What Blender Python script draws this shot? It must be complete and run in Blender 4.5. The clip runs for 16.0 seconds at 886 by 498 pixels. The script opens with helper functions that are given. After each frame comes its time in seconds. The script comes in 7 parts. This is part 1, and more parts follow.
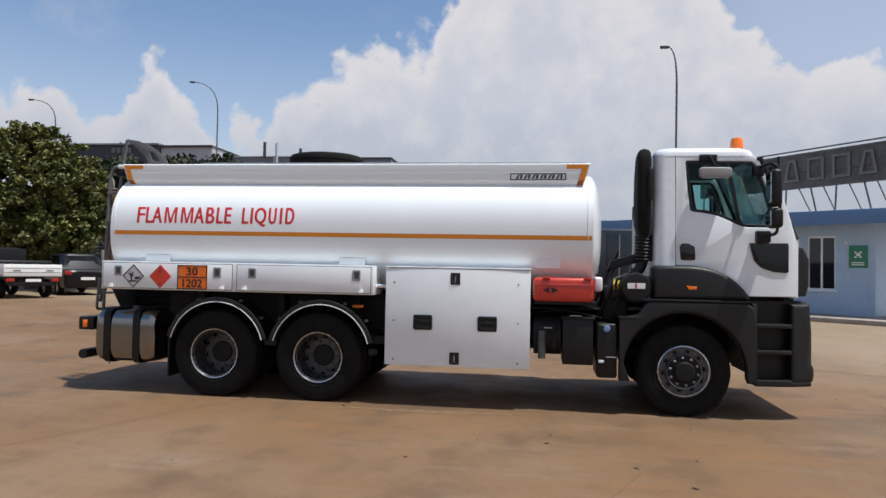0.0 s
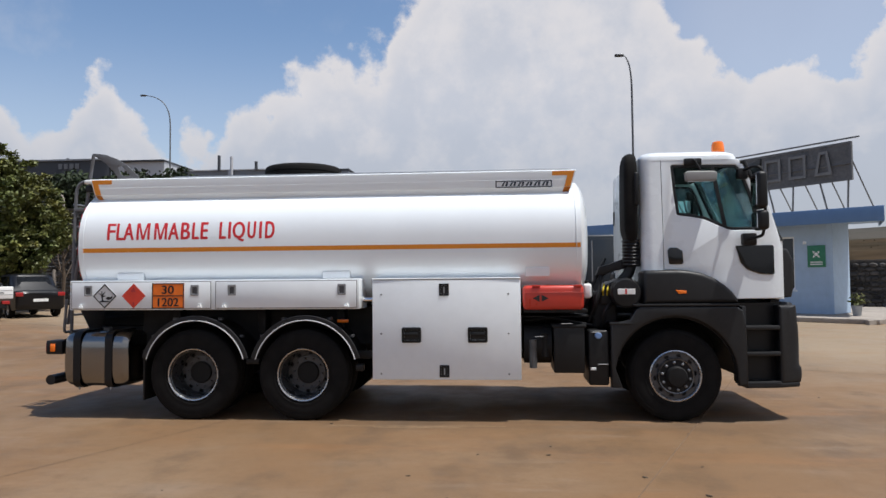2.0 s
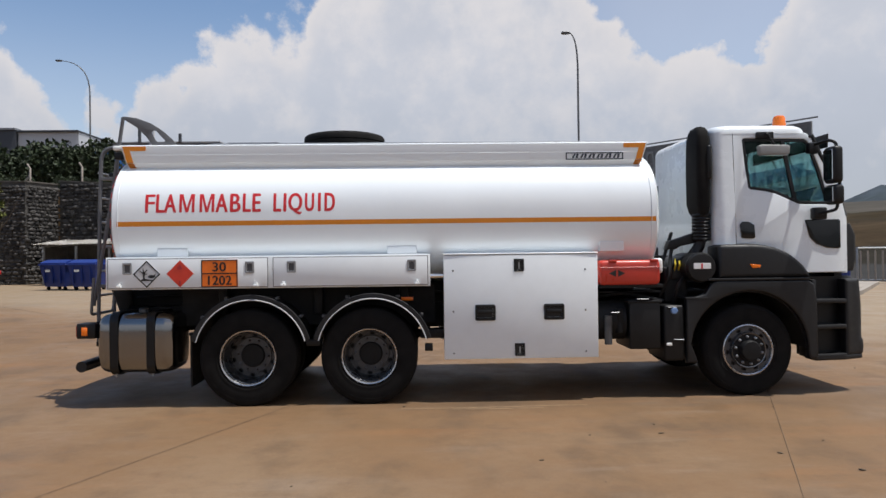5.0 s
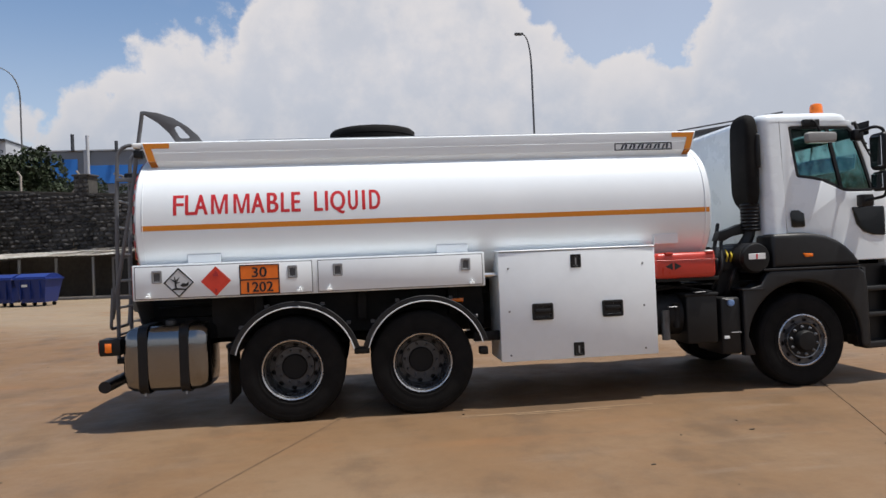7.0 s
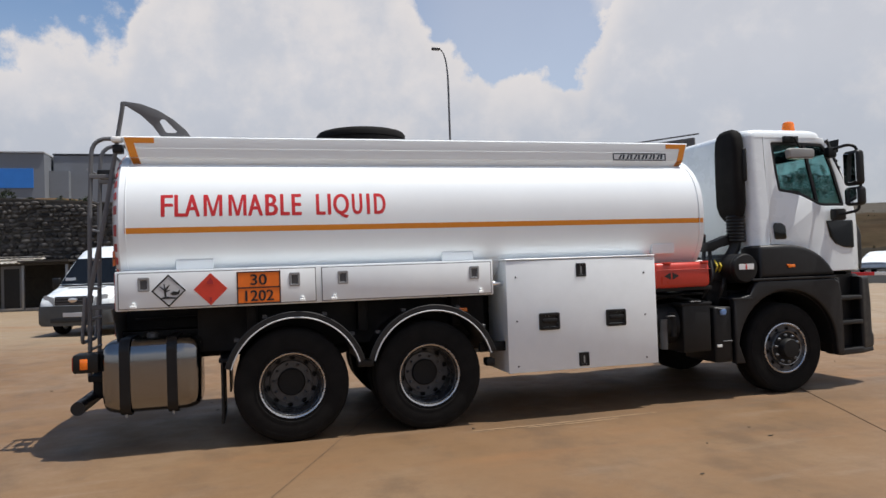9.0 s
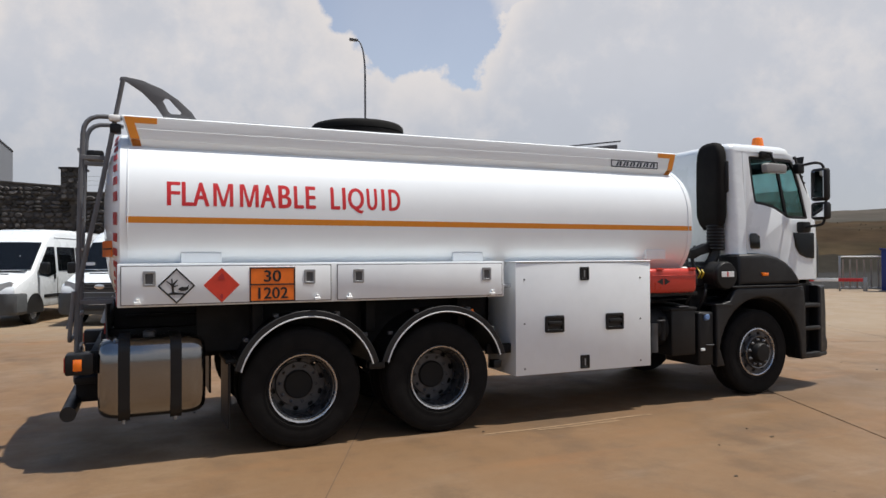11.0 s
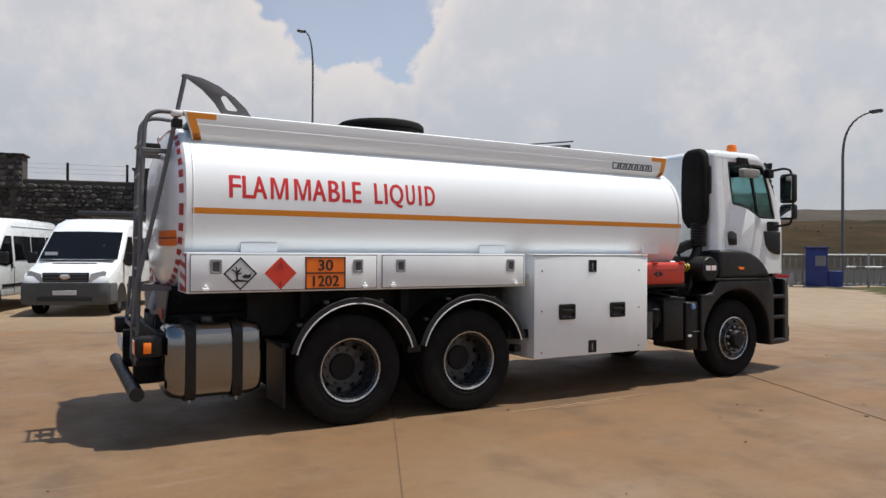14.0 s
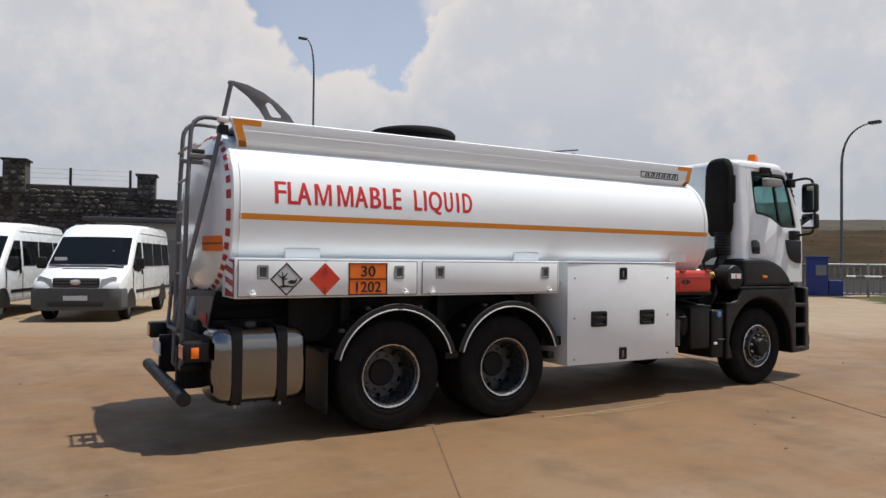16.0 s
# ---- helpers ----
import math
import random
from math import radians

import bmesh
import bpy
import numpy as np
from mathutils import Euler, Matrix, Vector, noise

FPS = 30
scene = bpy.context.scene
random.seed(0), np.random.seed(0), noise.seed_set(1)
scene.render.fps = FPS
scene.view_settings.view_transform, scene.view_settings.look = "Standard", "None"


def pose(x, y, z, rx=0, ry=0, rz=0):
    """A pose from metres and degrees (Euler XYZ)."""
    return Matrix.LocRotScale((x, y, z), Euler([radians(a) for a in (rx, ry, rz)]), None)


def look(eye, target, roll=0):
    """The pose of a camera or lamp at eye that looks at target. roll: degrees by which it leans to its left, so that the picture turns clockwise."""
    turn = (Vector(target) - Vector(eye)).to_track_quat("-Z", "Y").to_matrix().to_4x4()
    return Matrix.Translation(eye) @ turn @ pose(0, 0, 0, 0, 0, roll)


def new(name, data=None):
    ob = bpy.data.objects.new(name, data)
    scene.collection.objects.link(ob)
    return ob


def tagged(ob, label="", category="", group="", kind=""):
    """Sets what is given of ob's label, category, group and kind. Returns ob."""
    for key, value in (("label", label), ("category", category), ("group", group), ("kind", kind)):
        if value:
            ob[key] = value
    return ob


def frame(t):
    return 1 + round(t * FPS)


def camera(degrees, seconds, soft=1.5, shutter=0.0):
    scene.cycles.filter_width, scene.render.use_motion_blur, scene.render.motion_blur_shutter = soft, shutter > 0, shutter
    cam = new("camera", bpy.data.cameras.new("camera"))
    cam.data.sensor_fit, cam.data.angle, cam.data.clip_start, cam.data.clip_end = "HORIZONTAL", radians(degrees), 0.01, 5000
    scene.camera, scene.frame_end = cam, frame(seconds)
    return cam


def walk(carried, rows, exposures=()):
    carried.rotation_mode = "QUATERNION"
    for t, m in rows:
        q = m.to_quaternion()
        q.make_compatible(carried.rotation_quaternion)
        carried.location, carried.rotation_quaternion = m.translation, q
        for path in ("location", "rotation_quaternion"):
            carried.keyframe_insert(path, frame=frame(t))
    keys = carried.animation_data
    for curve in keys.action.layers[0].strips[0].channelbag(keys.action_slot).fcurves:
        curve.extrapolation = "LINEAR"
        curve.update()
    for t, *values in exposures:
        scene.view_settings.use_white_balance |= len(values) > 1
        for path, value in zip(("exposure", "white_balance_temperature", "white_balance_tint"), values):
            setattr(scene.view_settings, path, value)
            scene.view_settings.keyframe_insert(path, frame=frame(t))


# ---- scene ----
cam = camera(64.9, 16.0)
PATH = [
    (0, (2.764, -9.601, 1.683), (2.483, -7.622, 1.735), 1.1),
    (0.5, (2.739, -9.6, 1.68), (2.482, -7.619, 1.777), 1.3),
    (1, (2.655, -9.582, 1.69), (2.423, -7.597, 1.765), 0.4),
    (1.5, (2.532, -9.596, 1.664), (2.307, -7.609, 1.723), -0.1),
    (2, (2.397, -9.472, 1.691), (2.236, -7.48, 1.772), -0.5),
    (2.5, (2.155, -9.336, 1.69), (1.958, -7.346, 1.747), -0.0),
    (3, (1.898, -9.334, 1.671), (1.827, -7.336, 1.712), -1.2),
    (3.5, (1.565, -9.334, 1.682), (1.557, -7.334, 1.73), -0.1),
    (4, (1.283, -9.138, 1.695), (1.251, -7.138, 1.739), -1.0),
    (4.5, (1.001, -9.125, 1.68), (1.023, -7.126, 1.757), 0.0),
    (5, (0.643, -9.136, 1.69), (0.705, -7.137, 1.702), -0.7),
    (5.2, (0.541, -9.105, 1.677), (0.59, -7.106, 1.695), -0.2),
    (7.3, (-0.681, -8.575, 1.658), (-0.415, -6.593, 1.678), -1.7),
    (7.5, (-0.766, -8.552, 1.655), (-0.471, -6.574, 1.677), -0.5),
    (8, (-1.078, -8.524, 1.651), (-0.67, -6.566, 1.654), -1.3),
    (8.5, (-1.363, -8.398, 1.662), (-0.913, -6.45, 1.704), -1.3),
    (8.7, (-1.463, -8.298, 1.633), (-0.985, -6.356, 1.686), -1.6),
    (10.8, (-2.523, -7.569, 1.742), (-1.783, -5.711, 1.747), -0.5),
    (11, (-2.682, -7.613, 1.717), (-1.883, -5.779, 1.744), -0.3),
    (11.5, (-3.046, -7.618, 1.681), (-2.121, -5.844, 1.66), -0.4),
    (12, (-3.272, -7.56, 1.656), (-2.384, -5.769, 1.717), -1.5),
    (12.5, (-3.405, -7.377, 1.71), (-2.484, -5.603, 1.751), -1.7),
    (13, (-3.659, -7.491, 1.708), (-2.611, -5.787, 1.735), -3.1),
    (13.5, (-3.792, -7.579, 1.704), (-2.743, -5.876, 1.71), -1.4),
    (14, (-3.857, -7.66, 1.692), (-2.881, -5.914, 1.703), 0.3),
    (14.5, (-3.932, -7.803, 1.687), (-2.986, -6.041, 1.673), -0.1),
    (15, (-3.989, -7.684, 1.7), (-3.014, -5.938, 1.685), 0.6),
    (15.5, (-4.22, -7.668, 1.68), (-3.189, -5.955, 1.703), -1.0),
    (16, (-4.29, -7.473, 1.679), (-3.297, -5.738, 1.712), 0.6),
]
walk(cam, [(t, look(eye, target, roll)) for t, eye, target, roll in PATH],
     [(0, 0, 6500, 10), (5, 0, 6580, 10), (8.5, 0, 6720, 10), (11, 0, 6830, 10), (16, 0, 6890, 10)])

# ---- world, sun, exposure ----
SUN_TO = Vector((0.325, -0.10, 1.0)).normalized()
world = bpy.data.worlds.new("sky_world")
scene.world = world
world.use_nodes = True


def sky_nodes():
    nt = world.node_tree
    N, L = nt.nodes, nt.links
    N.clear()

    def math(op, a, b=None, c=None):
        n = N.new("ShaderNodeMath")
        n.operation = op
        for i, v in enumerate((a, b, c)):
            if v is None:
                continue
            if isinstance(v, (int, float)):
                n.inputs[i].default_value = v
            else:
                L.new(v, n.inputs[i])
        return n.outputs[0]

    def ramp(src, stops):
        n = N.new("ShaderNodeValToRGB")
        e = n.color_ramp.elements
        while len(e) < len(stops):
            e.new(0.5)
        for k, (p, v) in zip(e, stops):
            k.position, k.color = p, (v, v, v, 1)
        L.new(src, n.inputs[0])
        return n.outputs[0]

    def step(v, a, b):
        n = N.new("ShaderNodeMapRange")
        n.interpolation_type = "SMOOTHSTEP"
        L.new(v, n.inputs[0])
        n.inputs[1].default_value, n.inputs[2].default_value = a, b
        return n.outputs[0]

    co = N.new("ShaderNodeTexCoord").outputs["Generated"]
    sep = N.new("ShaderNodeSeparateXYZ")
    L.new(co, sep.inputs[0])
    x, y, z = sep.outputs
    az = math("MULTIPLY", math("ARCTAN2", x, y), 57.2958)       # 0 at +y, growing to +x
    el = math("MULTIPLY", math("ARCSINE", z), 57.2958)

    def fbm(scale, detail, rough, w=0.0):
        n = N.new("ShaderNodeTexNoise")
        n.noise_dimensions = "4D"
        n.inputs["Scale"].default_value, n.inputs["Detail"].default_value, n.inputs["Roughness"].default_value = scale, detail, rough
        n.inputs["W"].default_value = w
        L.new(co, n.inputs["Vector"])
        return n.outputs[0]

    big, puff, fine = fbm(3.2, 2, 0.5, 1.3), fbm(12, 6, 0.6, 4.2), fbm(30, 5, 0.65, 7.7)
    vor = N.new("ShaderNodeTexVoronoi")
    vor.feature = "SMOOTH_F1"
    vor.inputs["Scale"].default_value, vor.inputs["Detail"].default_value, vor.inputs["Smoothness"].default_value = 17, 1.6, 0.25
    warp = N.new("ShaderNodeMix")
    warp.data_type = "VECTOR"
    warp.inputs[0].default_value = 0.035
    wn = N.new("ShaderNodeTexNoise")
    wn.inputs["Scale"].default_value = 9
    L.new(co, wn.inputs["Vector"])
    L.new(co, warp.inputs[4])
    L.new(wn.outputs["Color"], warp.inputs[5])
    L.new(warp.outputs[1], vor.inputs["Vector"])
    billow = math("SUBTRACT", 0.55, vor.outputs["Distance"])
    # height of the cumulus bank, in degrees / 40, round the compass from -60 to 80 degrees
    pos = lambda a: (a + 60) / 140
    bank = ramp(math("DIVIDE", math("ADD", math("ADD", az, math("MULTIPLY", math("SUBTRACT", puff, 0.5), 3)), 60), 140), [
        (0.0, 0.42), (pos(-50), 0.36), (pos(-43), 0.27), (pos(-37.5), 0.315), (pos(-35.2), 0.28), (pos(-33.6), 0.262), (pos(-32.3), 0.37), (pos(-31.2), 0.43),
        (pos(-30.1), 0.405), (pos(-29.2), 0.335), (pos(-26.6), 0.28), (pos(-25.9), 0.25), (pos(-25.0), 0.28), (pos(-22.4), 0.305), (pos(-21.3), 0.355), (pos(-19.6), 0.345),
        (pos(-16.8), 0.41), (pos(-14.5), 0.445), (pos(-9.3), 0.455), (pos(-8.3), 0.51), (pos(-6.5), 0.60), (pos(-2), 0.75), (pos(8), 0.75), (pos(13.6), 0.50), (pos(15.2), 0.45),
        (pos(17.6), 0.42), (pos(19.4), 0.37), (pos(23), 0.395), (pos(26.5), 0.39), (pos(29), 0.5), (pos(36), 0.70), (1.0, 0.6)])
    n_b = N.new("ShaderNodeSeparateColor")
    L.new(bank, n_b.inputs[0])
    bank = math("MULTIPLY", n_b.outputs[0], 40)
    rough = math("ADD", math("ADD", math("MULTIPLY", math("SUBTRACT", puff, 0.5), 4), math("MULTIPLY", math("SUBTRACT", fine, 0.5), 5)), math("ADD", math("MULTIPLY", billow, 3.5), 1.0))
    edge = math("ADD", math("SUBTRACT", bank, el), rough)
    mask = step(edge, -0.5, 1.5)
    # a soft veil closes the blue gap from the right; low haze everywhere
    gap = math("ADD", math("SUBTRACT", az, 26.5), math("ADD", math("MULTIPLY", math("SUBTRACT", el, 19.7), 1.15), math("MULTIPLY", math("SUBTRACT", puff, 0.5), 12)))
    veil = math("MULTIPLY", math("MULTIPLY", step(gap, -3, 6), step(el, 40, 26)), math("ADD", 0.62, math("MULTIPLY", big, 0.5)))
    haze = step(el, 21, 0)
    thin = math("MULTIPLY", step(math("ADD", fbm(5, 6, 0.6, 2.0), math("MULTIPLY", step(az, -15, 20), 0.10)), 0.54, 0.85), 0.3)
    cover = math("MULTIPLY", mask, math("SUBTRACT", 0.97, math("MULTIPLY", haze, 0.05)))
    cover = math("MAXIMUM", cover, math("MINIMUM", veil, 0.92))
    cover = math("MAXIMUM", cover, thin)
    cover = math("MAXIMUM", cover, math("MULTIPLY", step(az, 4, 18), 0.34))
    cover = math("MAXIMUM", cover, math("MULTIPLY", haze, 0.50))
    # shading inside the clouds: bright warm tops, pale blue-grey bodies
    mass = math("ADD", math("ADD", math("MULTIPLY", puff, 0.5), math("MULTIPLY", fine, 0.2)), math("ADD", math("MULTIPLY", big, 0.3), math("MULTIPLY", billow, 0.08)))
    low = step(el, 16, 2)
    body = math("MULTIPLY", math("ADD", 0.25, math("MULTIPLY", step(mass, 0.60, 0.40), 0.6)), step(edge, -0.5, 5))
    body = math("MINIMUM", 1.0, math("ADD", body, math("MULTIPLY", low, 0.6)))
    lum = math("ADD", math("SUBTRACT", math("SUBTRACT", 1.0, math("MULTIPLY", low, 0.16)), math("MULTIPLY", body, 0.10)), math("MULTIPLY", math("SUBTRACT", puff, 0.5), 0.12))
    shade = N.new("ShaderNodeMix")
    shade.data_type = "RGBA"
    L.new(body, shade.inputs[0])
    shade.inputs[6].default_value, shade.inputs[7].default_value = (1.0, 0.962, 0.968, 1), (0.79, 0.845, 0.97, 1)

    sky = N.new("ShaderNodeTexSky")
    sky.sky_type, sky.sun_disc = "NISHITA", False
    sky.sun_elevation = math_asin(SUN_TO.z)
    sky.sun_rotation = math_atan2(SUN_TO.x, SUN_TO.y)
    sky.dust_density, sky.ozone_density, sky.air_density = 0.3, 2.6, 1.0
    clear, cloud = N.new("ShaderNodeBackground"), N.new("ShaderNodeBackground")
    L.new(sky.outputs[0], clear.inputs[0])
    clear.inputs[1].default_value = 0.132
    L.new(shade.outputs[2], cloud.inputs[0])
    L.new(math("MULTIPLY", lum, 0.765), cloud.inputs[1])
    mix, out = N.new("ShaderNodeMixShader"), N.new("ShaderNodeOutputWorld")
    L.new(cover, mix.inputs[0])
    L.new(clear.outputs[0], mix.inputs[1])
    L.new(cloud.outputs[0], mix.inputs[2])
    L.new(mix.outputs[0], out.inputs[0])


math_asin, math_atan2 = math.asin, math.atan2
sky_nodes()
sun = new("sun", bpy.data.lights.new("sun", "SUN"))
sun.data.energy, sun.data.angle, sun.data.color = 5.0, radians(0.53), (1.0, 0.985, 0.955)
sun.matrix_world = look(SUN_TO * 60, (0, 0, 0))

# ---- materials ----


def material(name, color, rough=0.5, metal=0.0, var=0.06, scale=6.0, bump=0.0, bump_scale=40.0, coat=0.0, second=None, trans=0.0,
             ior=1.45, spec=0.5, var2=0.0, scale2=1.0, rough_var=0.0, per_object=0.0, island=0.0, emit=0.0, stretch=None):
    m = bpy.data.materials.new(name)
    m.use_nodes = True
    nt = m.node_tree
    N, L = nt.nodes, nt.links
    b = N["Principled BSDF"]
    b.inputs["Roughness"].default_value, b.inputs["Metallic"].default_value = rough, metal
    b.inputs["Coat Weight"].default_value, b.inputs["Coat Roughness"].default_value = coat, 0.05
    b.inputs["Transmission Weight"].default_value, b.inputs["IOR"].default_value = trans, ior
    b.inputs["Specular IOR Level"].default_value = spec
    co = N.new("ShaderNodeTexCoord").outputs["Object"]
    if stretch:
        mp = N.new("ShaderNodeMapping")
        mp.inputs["Scale"].default_value = stretch
        L.new(co, mp.inputs[0])
        co = mp.outputs[0]

    def noise_tex(s, detail=5, r=0.6):
        n = N.new("ShaderNodeTexNoise")
        n.inputs["Scale"].default_value, n.inputs["Detail"].default_value, n.inputs["Roughness"].default_value = s, detail, r
        L.new(co, n.inputs["Vector"])
        return n.outputs[0]

    def mapped(v, lo, hi, a=0.3, c=0.7):
        n = N.new("ShaderNodeMapRange")
        L.new(v, n.inputs[0])
        n.inputs[1].default_value, n.inputs[2].default_value, n.inputs[3].default_value, n.inputs[4].default_value = a, c, lo, hi
        return n.outputs[0]

    def mixed(fac, a, c, kind="MIX"):
        n = N.new("ShaderNodeMix")
        n.data_type, n.blend_type = "RGBA", kind
        for k, v in ((0, fac), (6, a), (7, c)):
            if isinstance(v, (int, float)):
                n.inputs[k].default_value = v
            elif isinstance(v, tuple):
                n.inputs[k].default_value = (*v, 1)
            else:
                L.new(v, n.inputs[k])
        return n.outputs[2]

    grain = noise_tex(scale)
    base = tuple(color)
    if second:
        base = mixed(mapped(noise_tex(scale2, 6), 0, 1, 0.38, 0.64), tuple(color), tuple(second))
    grey = N.new("ShaderNodeCombineColor")
    value = mapped(grain, 1 - var, 1 + var)
    if var2:
        mm = N.new("ShaderNodeMath")
        mm.operation = "MULTIPLY"
        L.new(value, mm.inputs[0])
        L.new(mapped(noise_tex(scale2 * 0.37, 3), 1 - var2, 1 + var2), mm.inputs[1])
        value = mm.outputs[0]
    if per_object or island:
        src = N.new("ShaderNodeObjectInfo").outputs["Random"] if per_object else N.new("ShaderNodeNewGeometry").outputs["Random Per Island"]
        mm = N.new("ShaderNodeMath")
        mm.operation = "MULTIPLY"
        L.new(value, mm.inputs[0])
        k = per_object or island
        L.new(mapped(src, 1 - k, 1 + k, 0, 1), mm.inputs[1])
        value = mm.outputs[0]
    for i in range(3):
        L.new(value, grey.inputs[i])
    L.new(mixed(1.0, base, grey.outputs[0], "MULTIPLY"), b.inputs["Base Color"])
    if rough_var:
        L.new(mapped(noise_tex(scale * 0.7), max(0.02, rough - rough_var), min(1, rough + rough_var)), b.inputs["Roughness"])
    if bump:
        bp = N.new("ShaderNodeBump")
        bp.inputs["Strength"].default_value, bp.inputs["Distance"].default_value = bump, 0.01
        L.new(noise_tex(bump_scale), bp.inputs["Height"])
        L.new(bp.outputs[0], b.inputs["Normal"])
    if emit:
        b.inputs["Emission Color"].default_value, b.inputs["Emission Strength"].default_value = (*color, 1), emit
    return m


def yard_concrete():
    """Iron-stained concrete: tan ground, rusty washes, dark damp-looking blotches, pale scuffs and grit."""
    m = bpy.data.materials.new("stained_yard_concrete")
    m.use_nodes = True
    nt = m.node_tree
    N, L = nt.nodes, nt.links
    b = N["Principled BSDF"]
    b.inputs["Specular IOR Level"].default_value = 0.28
    co = N.new("ShaderNodeTexCoord").outputs["Object"]

    def tex(scale, detail=6, r=0.62, stretch=(1, 1, 1), turn=0.0):
        mp, n = N.new("ShaderNodeMapping"), N.new("ShaderNodeTexNoise")
        mp.inputs["Scale"].default_value, mp.inputs["Rotation"].default_value = stretch, (0, 0, radians(turn))
        n.inputs["Scale"].default_value, n.inputs["Detail"].default_value, n.inputs["Roughness"].default_value = scale, detail, r
        L.new(co, mp.inputs[0])
        L.new(mp.outputs[0], n.inputs["Vector"])
        return n.outputs[0]

    def ranged(v, a, c, lo=0.0, hi=1.0):
        n = N.new("ShaderNodeMapRange")
        n.interpolation_type = "SMOOTHSTEP"
        L.new(v, n.inputs[0])
        n.inputs[1].default_value, n.inputs[2].default_value, n.inputs[3].default_value, n.inputs[4].default_value = a, c, lo, hi
        return n.outputs[0]

    def mixed(fac, a, c, kind="MIX"):
        n = N.new("ShaderNodeMix")
        n.data_type, n.blend_type = "RGBA", kind
        for k, v in ((0, fac), (6, a), (7, c)):
            if isinstance(v, (int, float)):
                n.inputs[k].default_value = v
            elif isinstance(v, tuple):
                n.inputs[k].default_value = (*v, 1)
            else:
                L.new(v, n.inputs[k])
        return n.outputs[2]

    col = mixed(ranged(tex(0.30, 7, 0.62), 0.32, 0.58), (0.208, 0.136, 0.079), (0.174, 0.101, 0.050))
    col = mixed(ranged(tex(0.9, 8, 0.66, (1.0, 0.7, 1), 24), 0.47, 0.69, 0, 0.70), col, (0.096, 0.062, 0.037))
    col = mixed(ranged(tex(0.55, 8, 0.7, (0.5, 1.3, 1), 24), 0.54, 0.74, 0, 0.55), col, (0.225, 0.170, 0.124))
    col = mixed(ranged(tex(3.4, 6, 0.7), 0.50, 0.74, 0, 0.45), col, (0.105, 0.064, 0.037))
    col = mixed(ranged(tex(0.22, 3, 0.5, (0.12, 1.6, 1), -2), 0.56, 0.70, 0, 0.4), col, (0.090, 0.060, 0.037))
    sep = N.new("ShaderNodeSeparateXYZ")
    L.new(co, sep.inputs[0])

    def calc(op, a, c):
        n = N.new("ShaderNodeMath")
        n.operation = op
        for k, v in enumerate((a, c)):
            if isinstance(v, (int, float)):
                n.inputs[k].default_value = v
            else:
                L.new(v, n.inputs[k])
        return n.outputs[0]

    # the concrete turns gradually paler on the slabs beyond the parking bay
    across = calc("ADD", calc("ADD", calc("MULTIPLY", sep.outputs[0], 0.40), calc("MULTIPLY", sep.outputs[1], 0.917)), calc("MULTIPLY", tex(0.5, 5, 0.6), 3.0))
    col = mixed(ranged(across, 5.0, 11.0, 0, 0.72), col, (0.285, 0.222, 0.152))
    # rusty orange washes drawn out along the slabs, and pale dusty tyre-worn bands
    col = mixed(ranged(tex(0.7, 7, 0.68, (0.35, 1.6, 1), 20), 0.52, 0.70, 0, 0.55), col, (0.235, 0.118, 0.050))
    col = mixed(ranged(tex(1.6, 8, 0.72, (0.25, 1.8, 1), 8), 0.55, 0.72, 0, 0.45), col, (0.255, 0.192, 0.140))
    grain = mixed(tex(42, 5, 0.7), (0.80, 0.80, 0.80), (1.20, 1.20, 1.20))
    col = mixed(1.0, col, grain, "MULTIPLY")
    speck = ranged(tex(120, 2, 0.5), 0.66, 0.74, 0, 0.5)
    L.new(mixed(speck, col, (0.06, 0.043, 0.030)), b.inputs["Base Color"])
    L.new(ranged(tex(1.2, 6, 0.65), 0.3, 0.7, 0.50, 0.78), b.inputs["Roughness"])
    bp = N.new("ShaderNodeBump")
    bp.inputs["Strength"].default_value, bp.inputs["Distance"].default_value = 0.14, 0.01
    L.new(tex(55, 6, 0.65), bp.inputs["Height"])
    L.new(bp.outputs[0], b.inputs["Normal"])
    return m


WHITE = material("white_vehicle_paint", (0.745, 0.785, 0.805), 0.28, var=0.015, scale=3, coat=0.6, rough_var=0.05)
TANKWHITE = material("white_tank_enamel", (0.79, 0.83, 0.85), 0.22, var=0.02, scale=2.0, coat=0.4, rough_var=0.06, bump=0.02, bump_scale=3)
BOXWHITE = material("white_powder_coat", (0.755, 0.79, 0.805), 0.38, var=0.025, scale=5, rough_var=0.06, bump=0.03, bump_scale=120)
ALU = material("painted_aluminium", (0.80, 0.845, 0.865), 0.32, metal=0.0, var=0.04, scale=8, stretch=(0.3, 4, 8))
PLASTIC = material("dark_grey_plastic", (0.0075, 0.0076, 0.0085), 0.5, var=0.10, scale=14, bump=0.08, bump_scale=300, rough_var=0.1)
BLACK = material("black_plastic", (0.0090, 0.0090, 0.0095), 0.45, spec=0.35, var=0.15, scale=10, bump=0.05, bump_scale=200)
CHASSIS = material("black_chassis_paint", (0.0085, 0.0085, 0.009), 0.6, spec=0.3, var=0.25, scale=6, rough_var=0.15)
RUBBER = material("tyre_rubber", (0.0072, 0.0070, 0.0069), 0.85, spec=0.2, var=0.2, scale=9, bump=0.12, bump_scale=90, second=(0.0105, 0.0096, 0.009), scale2=4)
RIM = material("silver_painted_rim", (0.46, 0.463, 0.47), 0.26, metal=0.85, var=0.12, scale=12, rough_var=0.1)
RIMWELL = material("grey_rim_well", (0.17, 0.172, 0.177), 0.28, metal=0.9, var=0.12, scale=12, rough_var=0.1)
